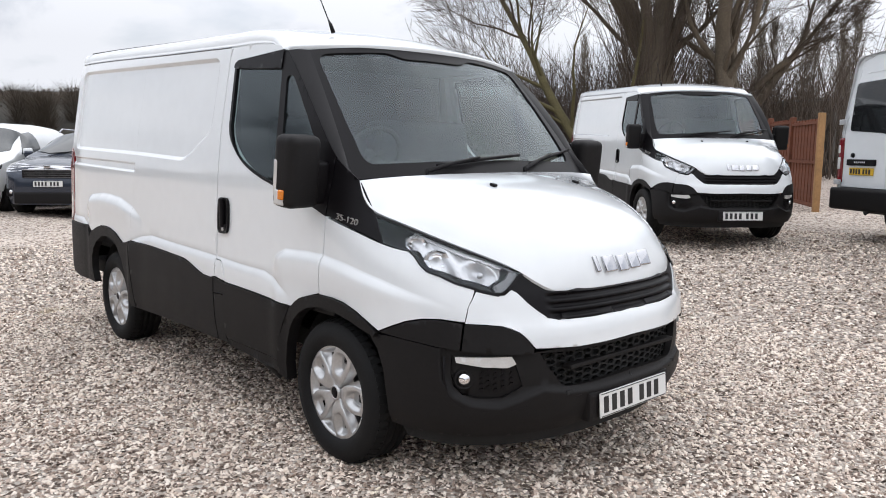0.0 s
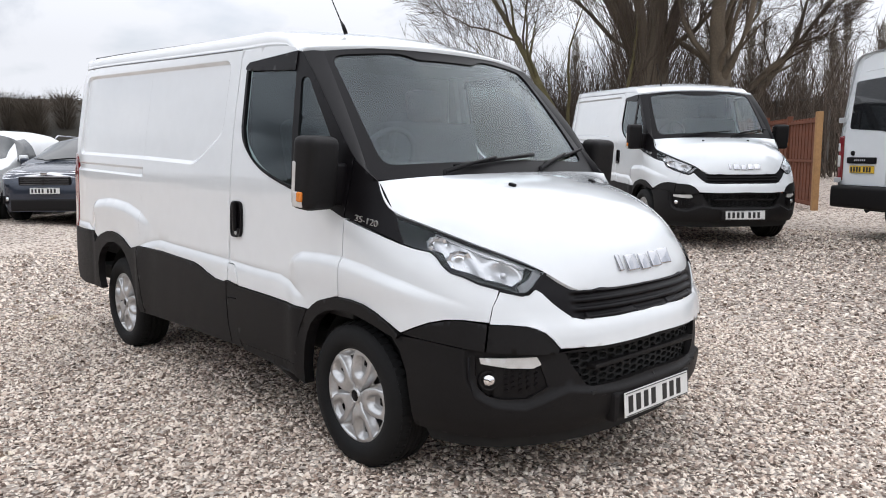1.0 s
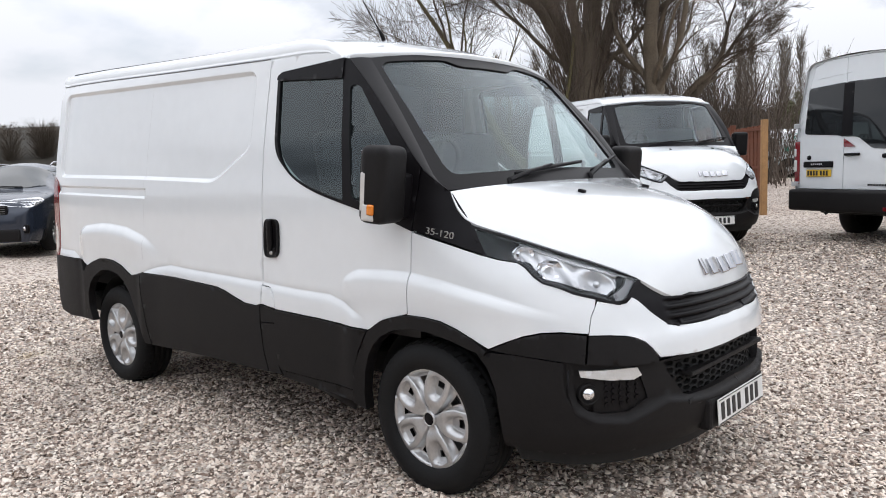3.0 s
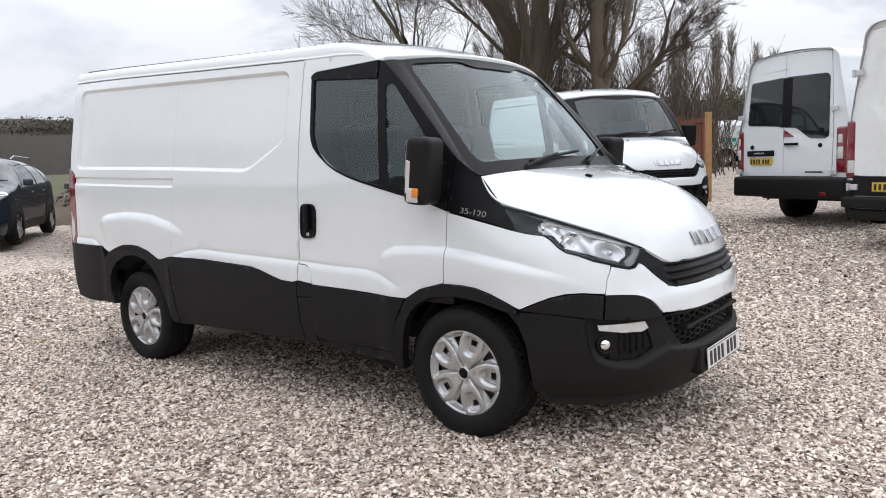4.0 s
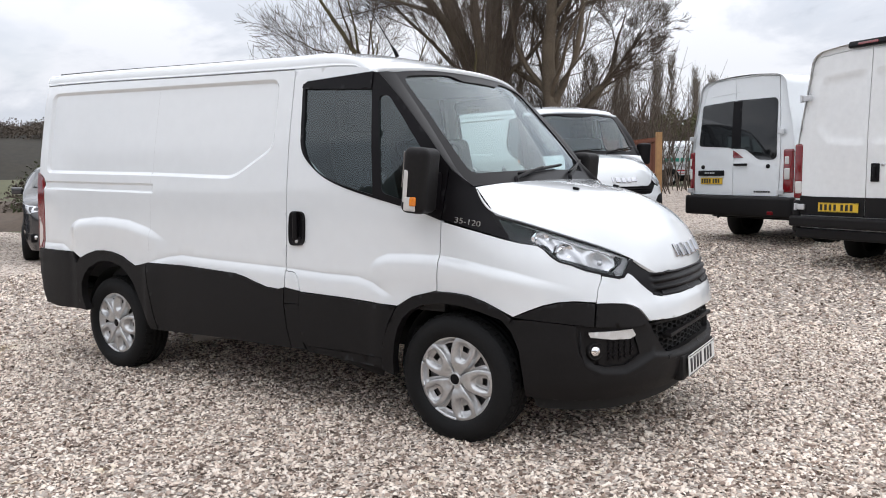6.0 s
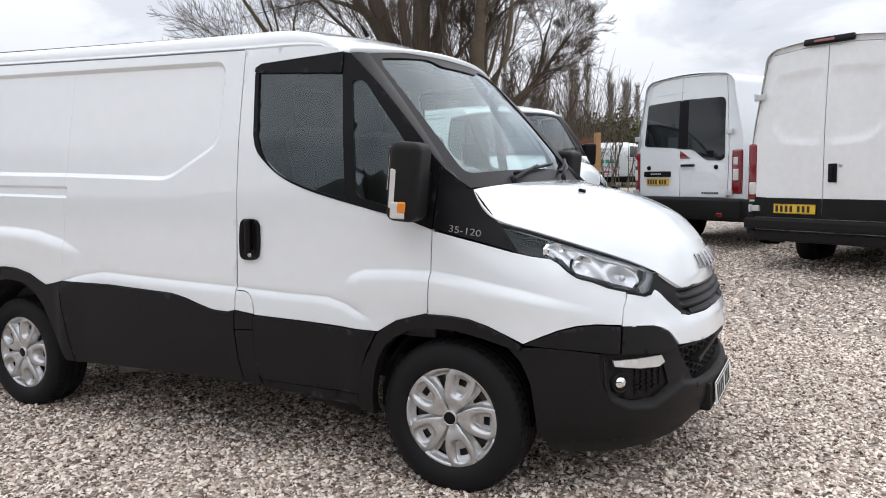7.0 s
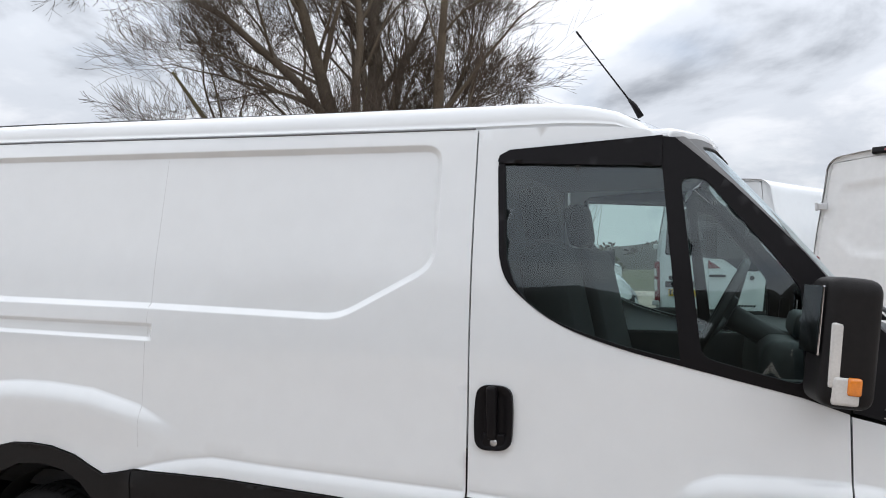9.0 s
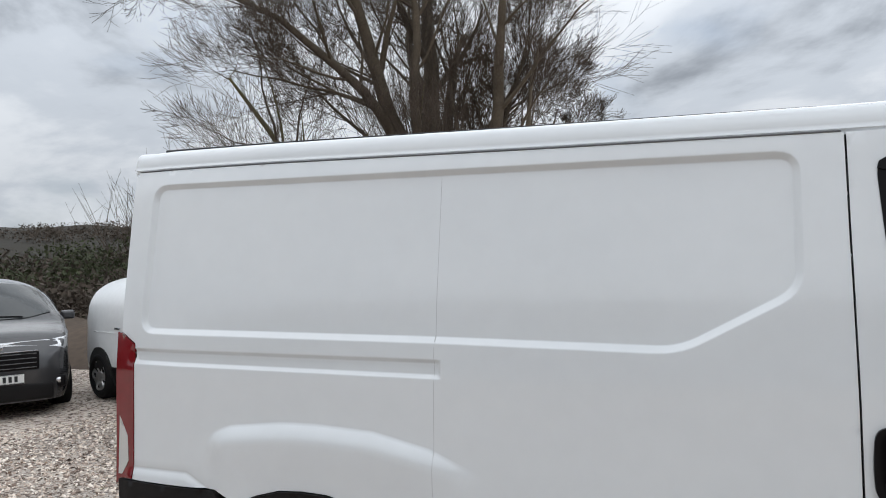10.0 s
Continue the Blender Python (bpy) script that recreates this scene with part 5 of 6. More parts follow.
def rear_frame(t, sec, H, z0, hole, material, x=.012):
    """The body's rear edge round the doors."""
    zs = np.linspace(z0, H - .22, 10)
    right = [(sec(z) * .985, z) for z in zs]
    yt = right[-1][0]
    right += [(yt - .20 * (1 - math.cos(a)), H - .22 + .18 * math.sin(a)) for a in np.linspace(.2, math.pi / 2, 6)] + [(.3, H - .012)]
    outline = right + [(-y, z) for y, z in reversed(right)]
    f = lambda y, z: (x + .05 * step01((z - 1.4) / 1.4) + .02 * (np.abs(y) / .9) ** 3 - .016 + 0 * y, y, z)
    return link_mesh("rear_frame", *panel_mesh(outline, f, (-1, 0, 0), .08, depth=.01, holes=[hole]), material, t)


def tall_van():
    """Tall white van seen from behind: twin doors with pressed panels."""
    t = thing("tall_panel_van", "tall white panel van with black rear bumper, doors shut", "van")
    H, W2 = 2.68, .955
    _, sec = rear_shell(t, W2, H, .20, 5.6, .42, WHITE2)
    hr = [(.868, .67), (.883, 1.50), (.828, 1.90), (.737, 2.455), (.705, 2.57), (.3, 2.605)]
    rear_frame(t, sec, H, .5, hr + [(-y, z) for y, z in reversed(hr)], WHITE2)
    REARX = lambda off=0: (lambda y, z: (-.012 - off + .05 * step01((z - 1.5) / 1.4) + .02 * (np.abs(y) / .9) ** 3 + 0 * y, y, z))

    def pressed(poly, dep):
        def f(y, z):
            p = np.column_stack([np.abs(y), z])
            d, _ = dist_line(poly + poly[:1], p)
            r = np.where(inside(poly, p), dep * step01(d / .06), 0)
            x, y, z = REARX()(y, z)
            return x + r, y, z
        return f
    rec = rounded([(.04, 2.36), (.62, 2.32), (.68, 1.72), (.50, 1.53), (.04, 1.50)], .08, 4)
    for sg in (-1, 1):
        pol = [(.005 * sg, .68), (.86 * sg, .68), (.875 * sg, 1.50), (.82 * sg, 1.90), (.73 * sg, 2.45), (.70 * sg, 2.562), (.3 * sg, 2.598), (.005 * sg, 2.60)]
        d = link_mesh("rear_door", *panel_mesh(pol, pressed(rec, .022), (-1, 0, 0), .05, np.vstack([offsets(rec + rec[:1], (0, .03, .06)) * [sg, 1]]), .02), WHITE2, t)
        low = [(.006 * sg, .66), (.86 * sg, .66), (.865 * sg, .90), (.70 * sg, .89), (.006 * sg, .89)]
        link_mesh("door_cladding", *panel_mesh(low, REARX(.012), (-1, 0, 0), .06, depth=.02), CLAD, d)
        for z in (2.09, .76):
            bm = box_bm((.03, .12, .07), (-.025, .84 * sg if z < 1 else .80 * sg, z), .008)
            part("hinge", bm, HINGE, d)
            bm = box_bm((.05, .03, .09), (-.03, (.90 if z < 1 else .855) * sg, z), .008)
            part("hinge_knuckle", bm, HINGE, d)
        bm = box_bm((.06, .13, .68), (.03, .905 * sg, 1.20), .03, (0, 0, 0), 3)
        lamp = part("tail_lamp", bm, REDLENS, t, "tall red and clear tail lamp", True)
        bm = box_bm((.062, .10, .16), (.026, .900 * sg, 1.00), .02, (0, 0, 0), 3)
        part("clear_lens", bm, CLEARLENS, lamp, smooth=True)
    bm = box_bm((.02, .10, .21), (-.02, -.11, 1.18), .012, (0, 0, 0), 3)
    h = part("door_handle", bm, TRIM, t, smooth=True)
    bm = box_bm((.03, .035, .15), (-.03, -.11, 1.18), .012, (0, 0, 0), 3)
    part("grip", bm, TRIM, h, smooth=True)
    v, f = lathe([(0, -.012), (.02, -.012), (.024, .004)], 18, "X")
    link_mesh("lock", [(p[0] - .012, p[1] - .20, p[2] + 1.27) for p in v], f, HINGE, t)
    bm = box_bm((.16, 1.86, .13), (-.05, 0, .585), .03)
    part("rear_bumper", bm, CLAD, t)
    bm = box_bm((.10, 1.74, .12), (-.02, 0, .44), .03)
    part("rear_step", bm, CLAD, t)
    for sg in (-1, 1):
        bm = box_bm((.20, .10, .40), (.08, .91 * sg, .64), .03)
        part("bumper_corner", bm, CLAD, t)
    bm = box_bm((.05, .58, .075), (.02, 0, 2.655), .02, (0, 20, 0), 3)
    b = part("brake_lamp", bm, TRIM, t, "dark high brake lamp", True)
    bm = box_bm((.02, .24, .03), (-.004, .04, 2.655), .006, (0, 20, 0))
    part("red_strip", bm, REDLENS, b)
    plate_bars(t, (-.036, .325, .765), (0, 0, 180), PLATEY)
    for x, y in ((1.1, -.80), (1.1, .80), (4.6, -.9), (4.6, .9)):
        simple_wheel(t, (x, y, .34), side_=-1 if y < 0 else 1)
    bm = box_bm((4.6, 1.5, .25), (2.6, 0, .50), .03)
    part("underframe", bm, DARK, t)
    return t


def minibus():
    """White minibus seen from behind, with wide dark rear windows."""
    t = thing("minibus", "white minibus with dark rear windows and black bumper", "minibus")
    H, W2 = 2.52, .975
    _, sec = rear_shell(t, W2, H, .20, 5.5, .45, WHITE)
    rear_frame(t, sec, H, .5, [(.925, .73), (.928, 1.45), (.838, 1.85), (.665, 2.42), (.45, 2.485), (-.30, 2.485), (-.645, 2.45), (-.706, 1.70), (-.720, 1.45), (-.706, .73)], WHITE)
    RX = lambda off=0: (lambda y, z: (-.012 - off + .05 * step01((z - 1.3) / 1.4) + .03 * (np.abs(y) / .9) ** 4 + 0 * y, y, z))
    # y to the left: seam lies a little left of the middle
    sm = .11
    full_l = [(sm + .004, .74), (.92, .74), (.922, 1.45), (.832, 1.85), (.66, 2.41), (.45, 2.478), (sm + .004, 2.48)]
    full_r = [(sm - .004, .74), (-.70, .74), (-.714, 1.45), (-.70, 1.70), (-.638, 2.445), (-.30, 2.478), (sm - .004, 2.48)]
    win_l = rounded([(sm - .005, 2.16), (.75, 2.13), (.80, 1.50), (sm + .08, 1.46), (sm - .005, 1.43)], .05, 4)
    win_r = rounded([(sm, 2.16), (-.60, 2.15), (-.64, 2.10), (-.66, 1.30), (-.60, 1.26), (-.35, 1.27), (-.12, 1.43), (sm, 1.44)], .05, 4)
    d1 = link_mesh("rear_door", *panel_mesh(full_l, RX(), (-1, 0, 0), .06, depth=.02), WHITE, t)
    d2 = link_mesh("rear_door", *panel_mesh(full_r, RX(), (-1, 0, 0), .06, depth=.02), WHITE, t)
    o = link_mesh("rear_window", *panel_mesh(win_l, RX(.006), (-1, 0, 0), .06, depth=.006), BLACKGLASS, d1, "dark tinted glass")
    o = link_mesh("rear_window", *panel_mesh(win_r, RX(.008), (-1, 0, 0), .06, depth=.006), BLACKGLASS, d2, "dark tinted glass")
    pill = [(sm + .03, 2.14), (sm - .13, 2.14), (sm - .14, 1.45), (sm + .03, 1.45)]
    link_mesh("window_pillar", *panel_mesh(pill, RX(.011), (-1, 0, 0), .06, depth=.004), TRIM, d2)
    tri = rounded([(.10, 1.42), (-.09, 1.30), (.10, 1.30)], .02, 3)
    link_mesh("brake_lamp", *panel_mesh(tri, RX(.014), (-1, 0, 0), .04, depth=.01), REDLENS, d2, "small red high lamp")
    bm = box_bm((.03, .24, .035), (-.03, -.04, 1.20), .012, (0, 0, 0), 3)
    part("door_handle", bm, TRIM, d2, smooth=True)
    for y in (.70, -.52):
        v, f = lathe([(0, -.012), (.028, -.012), (.034, .006)], 18, "X")
        link_mesh("stopper", [(p[0] - .012, p[1] + y, p[2] + 1.17) for p in v], f, TRIM, d1 if y > 0 else d2)
    for sg, y in ((1, .94), (-1, -.85)):
        bm = box_bm((.10, .17 if sg < 0 else .09, .62), (.04, y, 1.10), .035, (0, 0, 0), 3)
        lamp = part("tail_lamp", bm, REDLENS, t, "tall red and clear tail lamp", True)
        bm = box_bm((.104, .10 if sg < 0 else .06, .17), (.036, y + .01, 1.06), .02, (0, 0, 0), 3)
        part("clear_lens", bm, CLEARLENS, lamp, smooth=True)
        bm = box_bm((.104, .08 if sg < 0 else .05, .12), (.036, y + .015, 1.25), .02, (0, 0, 0), 3)
        part("clear_lens", bm, CLEARLENS, lamp, smooth=True)
    for y, z in ((-.74, 1.66), (-.745, .80), (.915, 1.62), (.945, .80)):
        bm = box_bm((.03, .11, .07), (-.02, y, z), .008)
        part("hinge", bm, HINGE, t)
    bm = box_bm((.05, .50, .085), (-.018, .525, 1.075), .015)
    part("plate_trim", bm, TRIM, d1)
    plate_bars(t, (-.022, .515, .955), (0, 0, 180), PLATEY, .43, .10)
    for k in range(7):
        bm = box_bm((.004, .030, .026), (-.016, -.30 - k * .042, .80), .002)
        part("badge_bar", bm, TRIM, d2)
    for k in range(6):
        bm = box_bm((.004, .022, .022), (-.045, .62 - k * .034, 1.078), .002)
        part("badge_bar", bm, HINGE, d1)
    bm = box_bm((.26, 1.98, .30), (.02, 0, .58), .05, (0, 0, 0), 3)
    part("rear_bumper", bm, CLAD, t, smooth=True)
    bm = box_bm((.02, .10, .05), (-.115, -.66, .50), .008)
    part("reflector", bm, REDLENS, t)
    crease = [(.62, 2.26), (.05, 2.29), (.05, 2.275), (.62, 2.245)]
    link_mesh("roof_crease", *panel_mesh(crease, RX(.006), (-1, 0, 0), .05, depth=.006), WHITE, t)
    for x, y in ((1.05, -.86), (1.05, .86), (4.5, -.9), (4.5, .9)):
        simple_wheel(t, (x, y, .34), side_=-1 if y < 0 else 1)
    bm = box_bm((4.6, 1.6, .25), (2.6, 0, .50), .03)
    part("underframe", bm, DARK, t)
    v, f = tube([(-.02, .30, .44), (-.10, .30, .40), (-.12, .30, .43)], .014, 8)
    link_mesh("towing_eye", v, f, DARK, t)
    return t


BLACKGLASS = mat("dark_privacy_glass", (0.012, 0.013, 0.014), 0.03, 0, 3, 0.1, coat=0.3)
CARGLASS = mat("car_glass", (0.03, 0.035, 0.037), 0.04, 0, 3, 0.1, coat=0.3)
TV = tall_van()
TV.matrix_world = pose(1.370, 5.813, .185, 0, 0, 60.9)
MB = minibus()
MB.matrix_world = pose(-.480, 7.898, .285, 0, 0, 61.1)


# ---------- cars and small vans ----------
def car(name, label, category, paint, L, w, top, belt, tum, glass_side, screen, nose_z=.62, wheel_r=.34, wheels=None, grille=None, dark_low=.42, rails=False, lamp_rows=None):
    """A car body lofted along x; its nose is at x = 0 and it reaches back to -L."""
    t = thing(name, label, category)
    tx, tz = np.array([p[0] for p in top]), np.array([p[1] for p in top])
    ux = np.linspace(-L, 0, 160)
    uz = np.interp(ux, tx[::-1], tz[::-1])
    k = np.hanning(11)
    k /= k.sum()
    uz = np.convolve(np.pad(uz, 5, mode="edge"), k, "valid")
    zt = lambda x: np.interp(x, ux, uz)
    wp = lambda x: w * np.interp(x, [-L, -L + .06, -L + .25, -L + .7, -.9, -.45, -.2, -.07, 0], [.80, .88, .95, 1, 1, .97, .90, .80, .62])

    def sec(x, ph):
        """Point at angle ph (0: waist, pi/2: top middle) of the upper section at x."""
        z1 = zt(x)
        zs = np.minimum(belt, z1 - .16)
        q = np.sqrt(np.clip(np.sin(ph), 0, 1))
        tm = tum * step01((z1 - belt - .05) / .35)
        return wp(x) * (1 - tm * q) * np.cos(ph), zs + (z1 - zs) * q

    def low(x, z):
        zs = np.minimum(belt, zt(x) - .16)
        return wp(x) * (1 - .10 * np.clip((.55 - z) / .35, 0, 1) ** 2 - .02 * np.clip((z - .6) / .4, 0, 1))

    def flank(x, z):
        """Half width at (x, z) above the waist."""
        z1 = zt(x)
        zs = np.minimum(belt, z1 - .16)
        q = np.clip((z - zs) / np.maximum(z1 - zs, .01), 0, 1)
        tm = tum * step01((z1 - belt - .05) / .35)
        up = wp(x) * (1 - tm * q) * np.sqrt(np.clip(1 - q ** 4, 0, 1))
        return np.where(z < zs, low(x, z), np.minimum(up, low(x, zs + 0 * z)))
    xs_ = np.concatenate([[0, -.03, -.07, -.13, -.2, -.3], np.linspace(-.42, -L + .35, 44), [-L + .25, -L + .15, -L + .06, -L]])
    phs = np.linspace(0, math.pi / 2, 16)
    V = []
    for x in xs_:
        ring = [(float(low(x, z)), z) for z in np.linspace(.24, min(belt, float(zt(x)) - .16), 7)[:-1]]
        for p in phs:
            y, z = sec(x, p)
            ring.append((min(float(y), float(low(x, min(belt, float(zt(x)) - .16)))), float(z)))
        for y, z in [(-a, b) for a, b in ring] + [(a, b) for a, b in reversed(ring[:-1])]:
            V.append((x, y, z))
    m = 2 * (6 + len(phs)) - 1
    F = grid_faces(len(xs_), m) + [tuple(reversed(range(m))), tuple(range((len(xs_) - 1) * m, len(xs_) * m))]
    link_mesh("body", V, F, paint, t)
    sd = lambda off: (lambda x, z: (x, -(flank(x, z) + off), z))
    for poly in glass_side:
        both("side_window", panel_mesh(rounded(poly, .04, 3), sd(.006), (0, -1, 0), .05, depth=.01), CARGLASS, t)
    # dark sill and wheel arches
    cl = [(-.45, .24), (-L + .35, .24), (-L + .35, dark_low), (-.45, dark_low)]
    both("sill_trim", panel_mesh(cl, sd(.010), (0, -1, 0), .08, depth=.01), CLAD, t)
    for wx in wheels:
        arc = [(wx + (wheel_r + .085) * math.cos(a), wheel_r + (wheel_r + .085) * math.sin(a)) for a in np.linspace(-.3, math.pi + .3, 24)]
        both("wheel_arch", panel_mesh(arc, sd(.014), (0, -1, 0), .05, depth=.02), DARK, t)
        for sg in (-1, 1):
            simple_wheel(t, (wx, sg * (w + .012), wheel_r), wheel_r, .21, sg)

    def scr(u, x):
        ph = math.pi / 2 - np.abs(u)
        y, z = sec(x, ph)
        return x + .004, y * np.sign(u + 1e-9), z + .008
    x0, x1 = screen
    sp = [(-1.02, x0 - .16), (-.5, x0 - .03), (0, x0), (.5, x0 - .03), (1.02, x0 - .16), (.98, x1 - .04), (.4, x1), (-.4, x1), (-.98, x1 - .04)]
    link_mesh("windscreen", *panel_mesh(rounded(sp, .06, 3), scr, (1, 0, 1), .06, depth=.01), CARGLASS, t)
    v, f = tube([(x0 + .02, -.45, float(zt(x0 + .02)) + .012), (x0 - .05, .0, float(zt(x0 - .05)) + .018), (x0 - .03, .35, float(zt(x0 - .03)) + .014)], .010, 6)
    link_mesh("wiper", v, f, TRIM, t)
    # front
    bm = box_bm((.10, w * 1.35, .22), (-.035, 0, .36), .04, (0, 0, 0), 3)
    part("lower_bumper", bm, CLAD, t, smooth=True)
    gz, gh, gw = grille
    bm = box_bm((.06, gw, gh), (-.012, 0, gz), .03, (0, 0, 0), 3)
    gr = part("grille", bm, TRIM, t, smooth=True)
    for q in np.linspace(-.36, .36, 4):
        bm = box_bm((.012, gw * .92, .010), (.022, 0, gz + q * gh), .003)
        part("slat", bm, GREYLAMP, gr)
    bm = box_bm((.012, gw * .96, .012), (.024, 0, gz + gh * .5), .004)
    part("grille_trim", bm, CHROME, gr)
    bm = box_bm((.012, .11, .05), (.028, 0, gz + gh * .5 + .055), .012, (0, 0, 0), 3)
    part("maker_badge", bm, CHROME, t, smooth=True)
    lz, lh = lamp_rows
    hp = rounded([(-.09, lz - lh * .7), (-.06, lz + lh * .3), (-.30, lz + lh * .85), (-.55, lz + lh), (-.50, lz + lh * .2), (-.26, lz - lh * .5)], .03, 3)
    both("headlamp", panel_mesh(hp, sd(.008), (0, -1, 0), .04, depth=.015), REFL, t, "clear headlamp")
    for sg in (-1, 1):
        bm = box_bm((.07, .17, .15), (-.075, sg * w * .74, .46), .03, (0, 0, -sg * 28), 3)
        fp = part("fog_recess", bm, TRIM, t, smooth=True)
        v, f = lathe([(0, .02), (.035, .014), (.04, 0)], 18, "X")
        link_mesh("fog_lamp", [(p[0] - .04, p[1] + sg * w * .75, p[2] + .47) for p in v], f, REFL, fp)
        # mirrors
        bm = box_bm((.10, .17, .13), (x0 - .42, sg * (w + .07), belt + .10), .04, (0, 0, sg * 8), 3)
        part("door_mirror", bm, paint, t, smooth=True)
        for q in (0, 1):
            hx = x0 - 1.05 - .95 * q
            bm = box_bm((.14, .025, .03), (hx, sg * (float(flank(np.array([hx]), np.array([belt - .10]))[0]) + .012), belt - .10), .008)
            part("door_handle", bm, CHROME, t)
        if rails:
            v, f = tube([(x1 - .15, sg * w * .64, float(zt(x1 - .15)) - .02), (x1 - .35, sg * w * .66, float(zt(x1 - .4)) + .02), (-L + .95, sg * w * .66, float(zt(-L + .95)) + .02), (-L + .75, sg * w * .64, float(zt(-L + .75)) - .02)], .016, 8)
            link_mesh("roof_rail", v, f, CHROME, t)
    plate_bars(t, (.030, 0, gz - gh * .5 - .10), (0, -3, 0), PLATEW)
    bm = box_bm((L - 1.2, w * 1.6, .2), (-L / 2, 0, .30), .03)
    part("underside", bm, DARK, t)
    # waist crease
    cr = [(-.75, belt - .20), (-L + .5, belt - .16), (-L + .5, belt - .175), (-.75, belt - .215)]
    both("waist_crease", panel_mesh(cr, sd(.006), (0, -1, 0), .1, depth=.008), paint, t)
    return t


GREYP = mat("slate_grey_car_paint", (0.026, 0.034, 0.052), .25, .35, 3, .06, coat=.5)
TAUPE = mat("warm_grey_car_paint", (0.050, 0.050, 0.053), .25, .35, 3, .06, coat=.8)
suv_top = [(0, .72), (-.05, .88), (-.20, .98), (-.60, 1.06), (-1.12, 1.13), (-1.55, 1.38), (-2.0, 1.60), (-2.6, 1.655), (-3.4, 1.63), (-3.95, 1.54), (-4.25, 1.25), (-4.42, 1.05), (-4.48, .85)]
suv = car("parked_suv", "slate grey sport utility car with roof rails on gravel", "car", GREYP, 4.48, .93, suv_top, 1.04, .24,
          [[(-1.55, 1.09), (-2.05, 1.50), (-2.55, 1.56), (-2.58, 1.09)], [(-2.66, 1.09), (-2.64, 1.565), (-3.25, 1.55), (-3.42, 1.14), (-3.40, 1.10)], [(-3.50, 1.15), (-3.35, 1.54), (-3.62, 1.50), (-3.85, 1.26)]],
          (-1.16, -1.98), wheels=(-.92, -3.59), grille=(.80, .16, .92), rails=True, lamp_rows=(.90, .10))
suv.matrix_world = pose(-12.38, 1.168, .164, 0, 0, -37.4)
mpv_top = [(0, .74), (-.05, .95), (-.16, 1.09), (-.42, 1.17), (-.64, 1.23), (-1.02, 1.55), (-1.36, 1.77), (-1.8, 1.83), (-3.6, 1.82), (-4.2, 1.76), (-4.36, 1.4), (-4.40, .9)]
mpv = car("parked_people_carrier", "warm grey people carrier with clear headlamps on gravel", "car", TAUPE, 4.40, .86, mpv_top, 1.16, .11,
          [[(-1.02, 1.20), (-1.44, 1.64), (-1.85, 1.70), (-2.35, 1.70), (-2.38, 1.20)], [(-2.46, 1.20), (-2.44, 1.70), (-3.30, 1.70), (-3.32, 1.20)], [(-3.40, 1.20), (-3.38, 1.70), (-4.05, 1.66), (-4.15, 1.25)]],
          (-.66, -1.34), wheels=(-.90, -3.69), grille=(.76, .24, .86), lamp_rows=(.95, .12))
mpv.matrix_world = pose(-9.62, 2.92, .055, 0, 0, -32) @ Matrix.Diagonal((1, 1, .93, 1))
vtop = [(0, .74), (-.05, .95), (-.18, 1.05), (-.6, 1.13), (-1.0, 1.20), (-1.5, 1.52), (-1.9, 1.78), (-2.4, 1.84), (-3.6, 1.84), (-4.3, 1.80), (-4.38, 1.4), (-4.40, .8)]
sv = car("small_van", "small white delivery van with black bumper on gravel", "van", WHITE2, 4.40, .90, vtop, 1.16, .14,
         [[(-1.35, 1.20), (-1.85, 1.62), (-2.25, 1.66), (-2.28, 1.20)]], (-1.02, -1.86), wheels=(-.90, -3.62), grille=(.82, .13, .8), dark_low=.50, lamp_rows=(.92, .10))
sv.matrix_world = pose(-13.81, -.29, .10, 0, 0, -37)
sv2 = copy_thing(sv, pose(-5.78, 3.66, .125, 0, 0, -23) @ Matrix.Diagonal((1, 1, .88, 1)))
tagged(sv2, "small white delivery van parked beside the people carrier")

# white delivery van behind the fence, with coloured lettering on its side
dv = car("livery_van", "white delivery van with green and red livery on gravel", "van", WHITE, 4.6, .92, [(0, .8), (-.05, 1.0), (-.2, 1.10), (-.6, 1.2), (-.95, 1.28), (-1.5, 1.65), (-1.85, 1.86), (-2.3, 1.92), (-4.4, 1.92), (-4.56, 1.6), (-4.6, .8)], 1.22, .12,
         [[(-1.35, 1.26), (-1.85, 1.70), (-2.2, 1.74), (-2.24, 1.26)]], (-.98, -1.82), wheels=(-.9, -3.7), grille=(.9, .13, .8), dark_low=.45, lamp_rows=(1.0, .10))
GREEN = mat("green_livery", (0.02, .30, .22), .4)
GREYL = mat("grey_livery", (0.42, .45, .47), .4)
REDL = mat("red_livery", (0.45, .02, .03), .4)
for k in range(6):
    bm = box_bm((.16, .006, .15), (-2.75 - .21 * k, -.915, 1.10), .002)
    part("livery_bar", bm, GREEN, dv)
for k in range(6):
    bm = box_bm((.13, .006, .11), (-2.75 - .18 * k, -.917, .86), .002)
    part("livery_bar", bm, GREYL, dv)
for k in range(12):
    bm = box_bm((.06, .006, .05), (-2.5 - .085 * k, -.85, 1.62), .002)
    part("livery_bar", bm, GREYL, dv)
ell = [(-3.2 + .26 * math.cos(a), .60 + .085 * math.sin(a)) for a in np.linspace(0, 2 * math.pi, 24, endpoint=False)]
link_mesh("livery_oval", *panel_mesh(ell, lambda x, z: (x, 0 * x - .918, z), (0, -1, 0), .1, depth=.004), REDL, dv)
v, f = tube([(-3.55 + .17 * math.cos(a), -.865, 1.55 + .17 * math.sin(a)) for a in np.linspace(.4, 2 * math.pi + .1, 30)], .012, 6)
link_mesh("livery_ring", v, f, GREEN, dv)
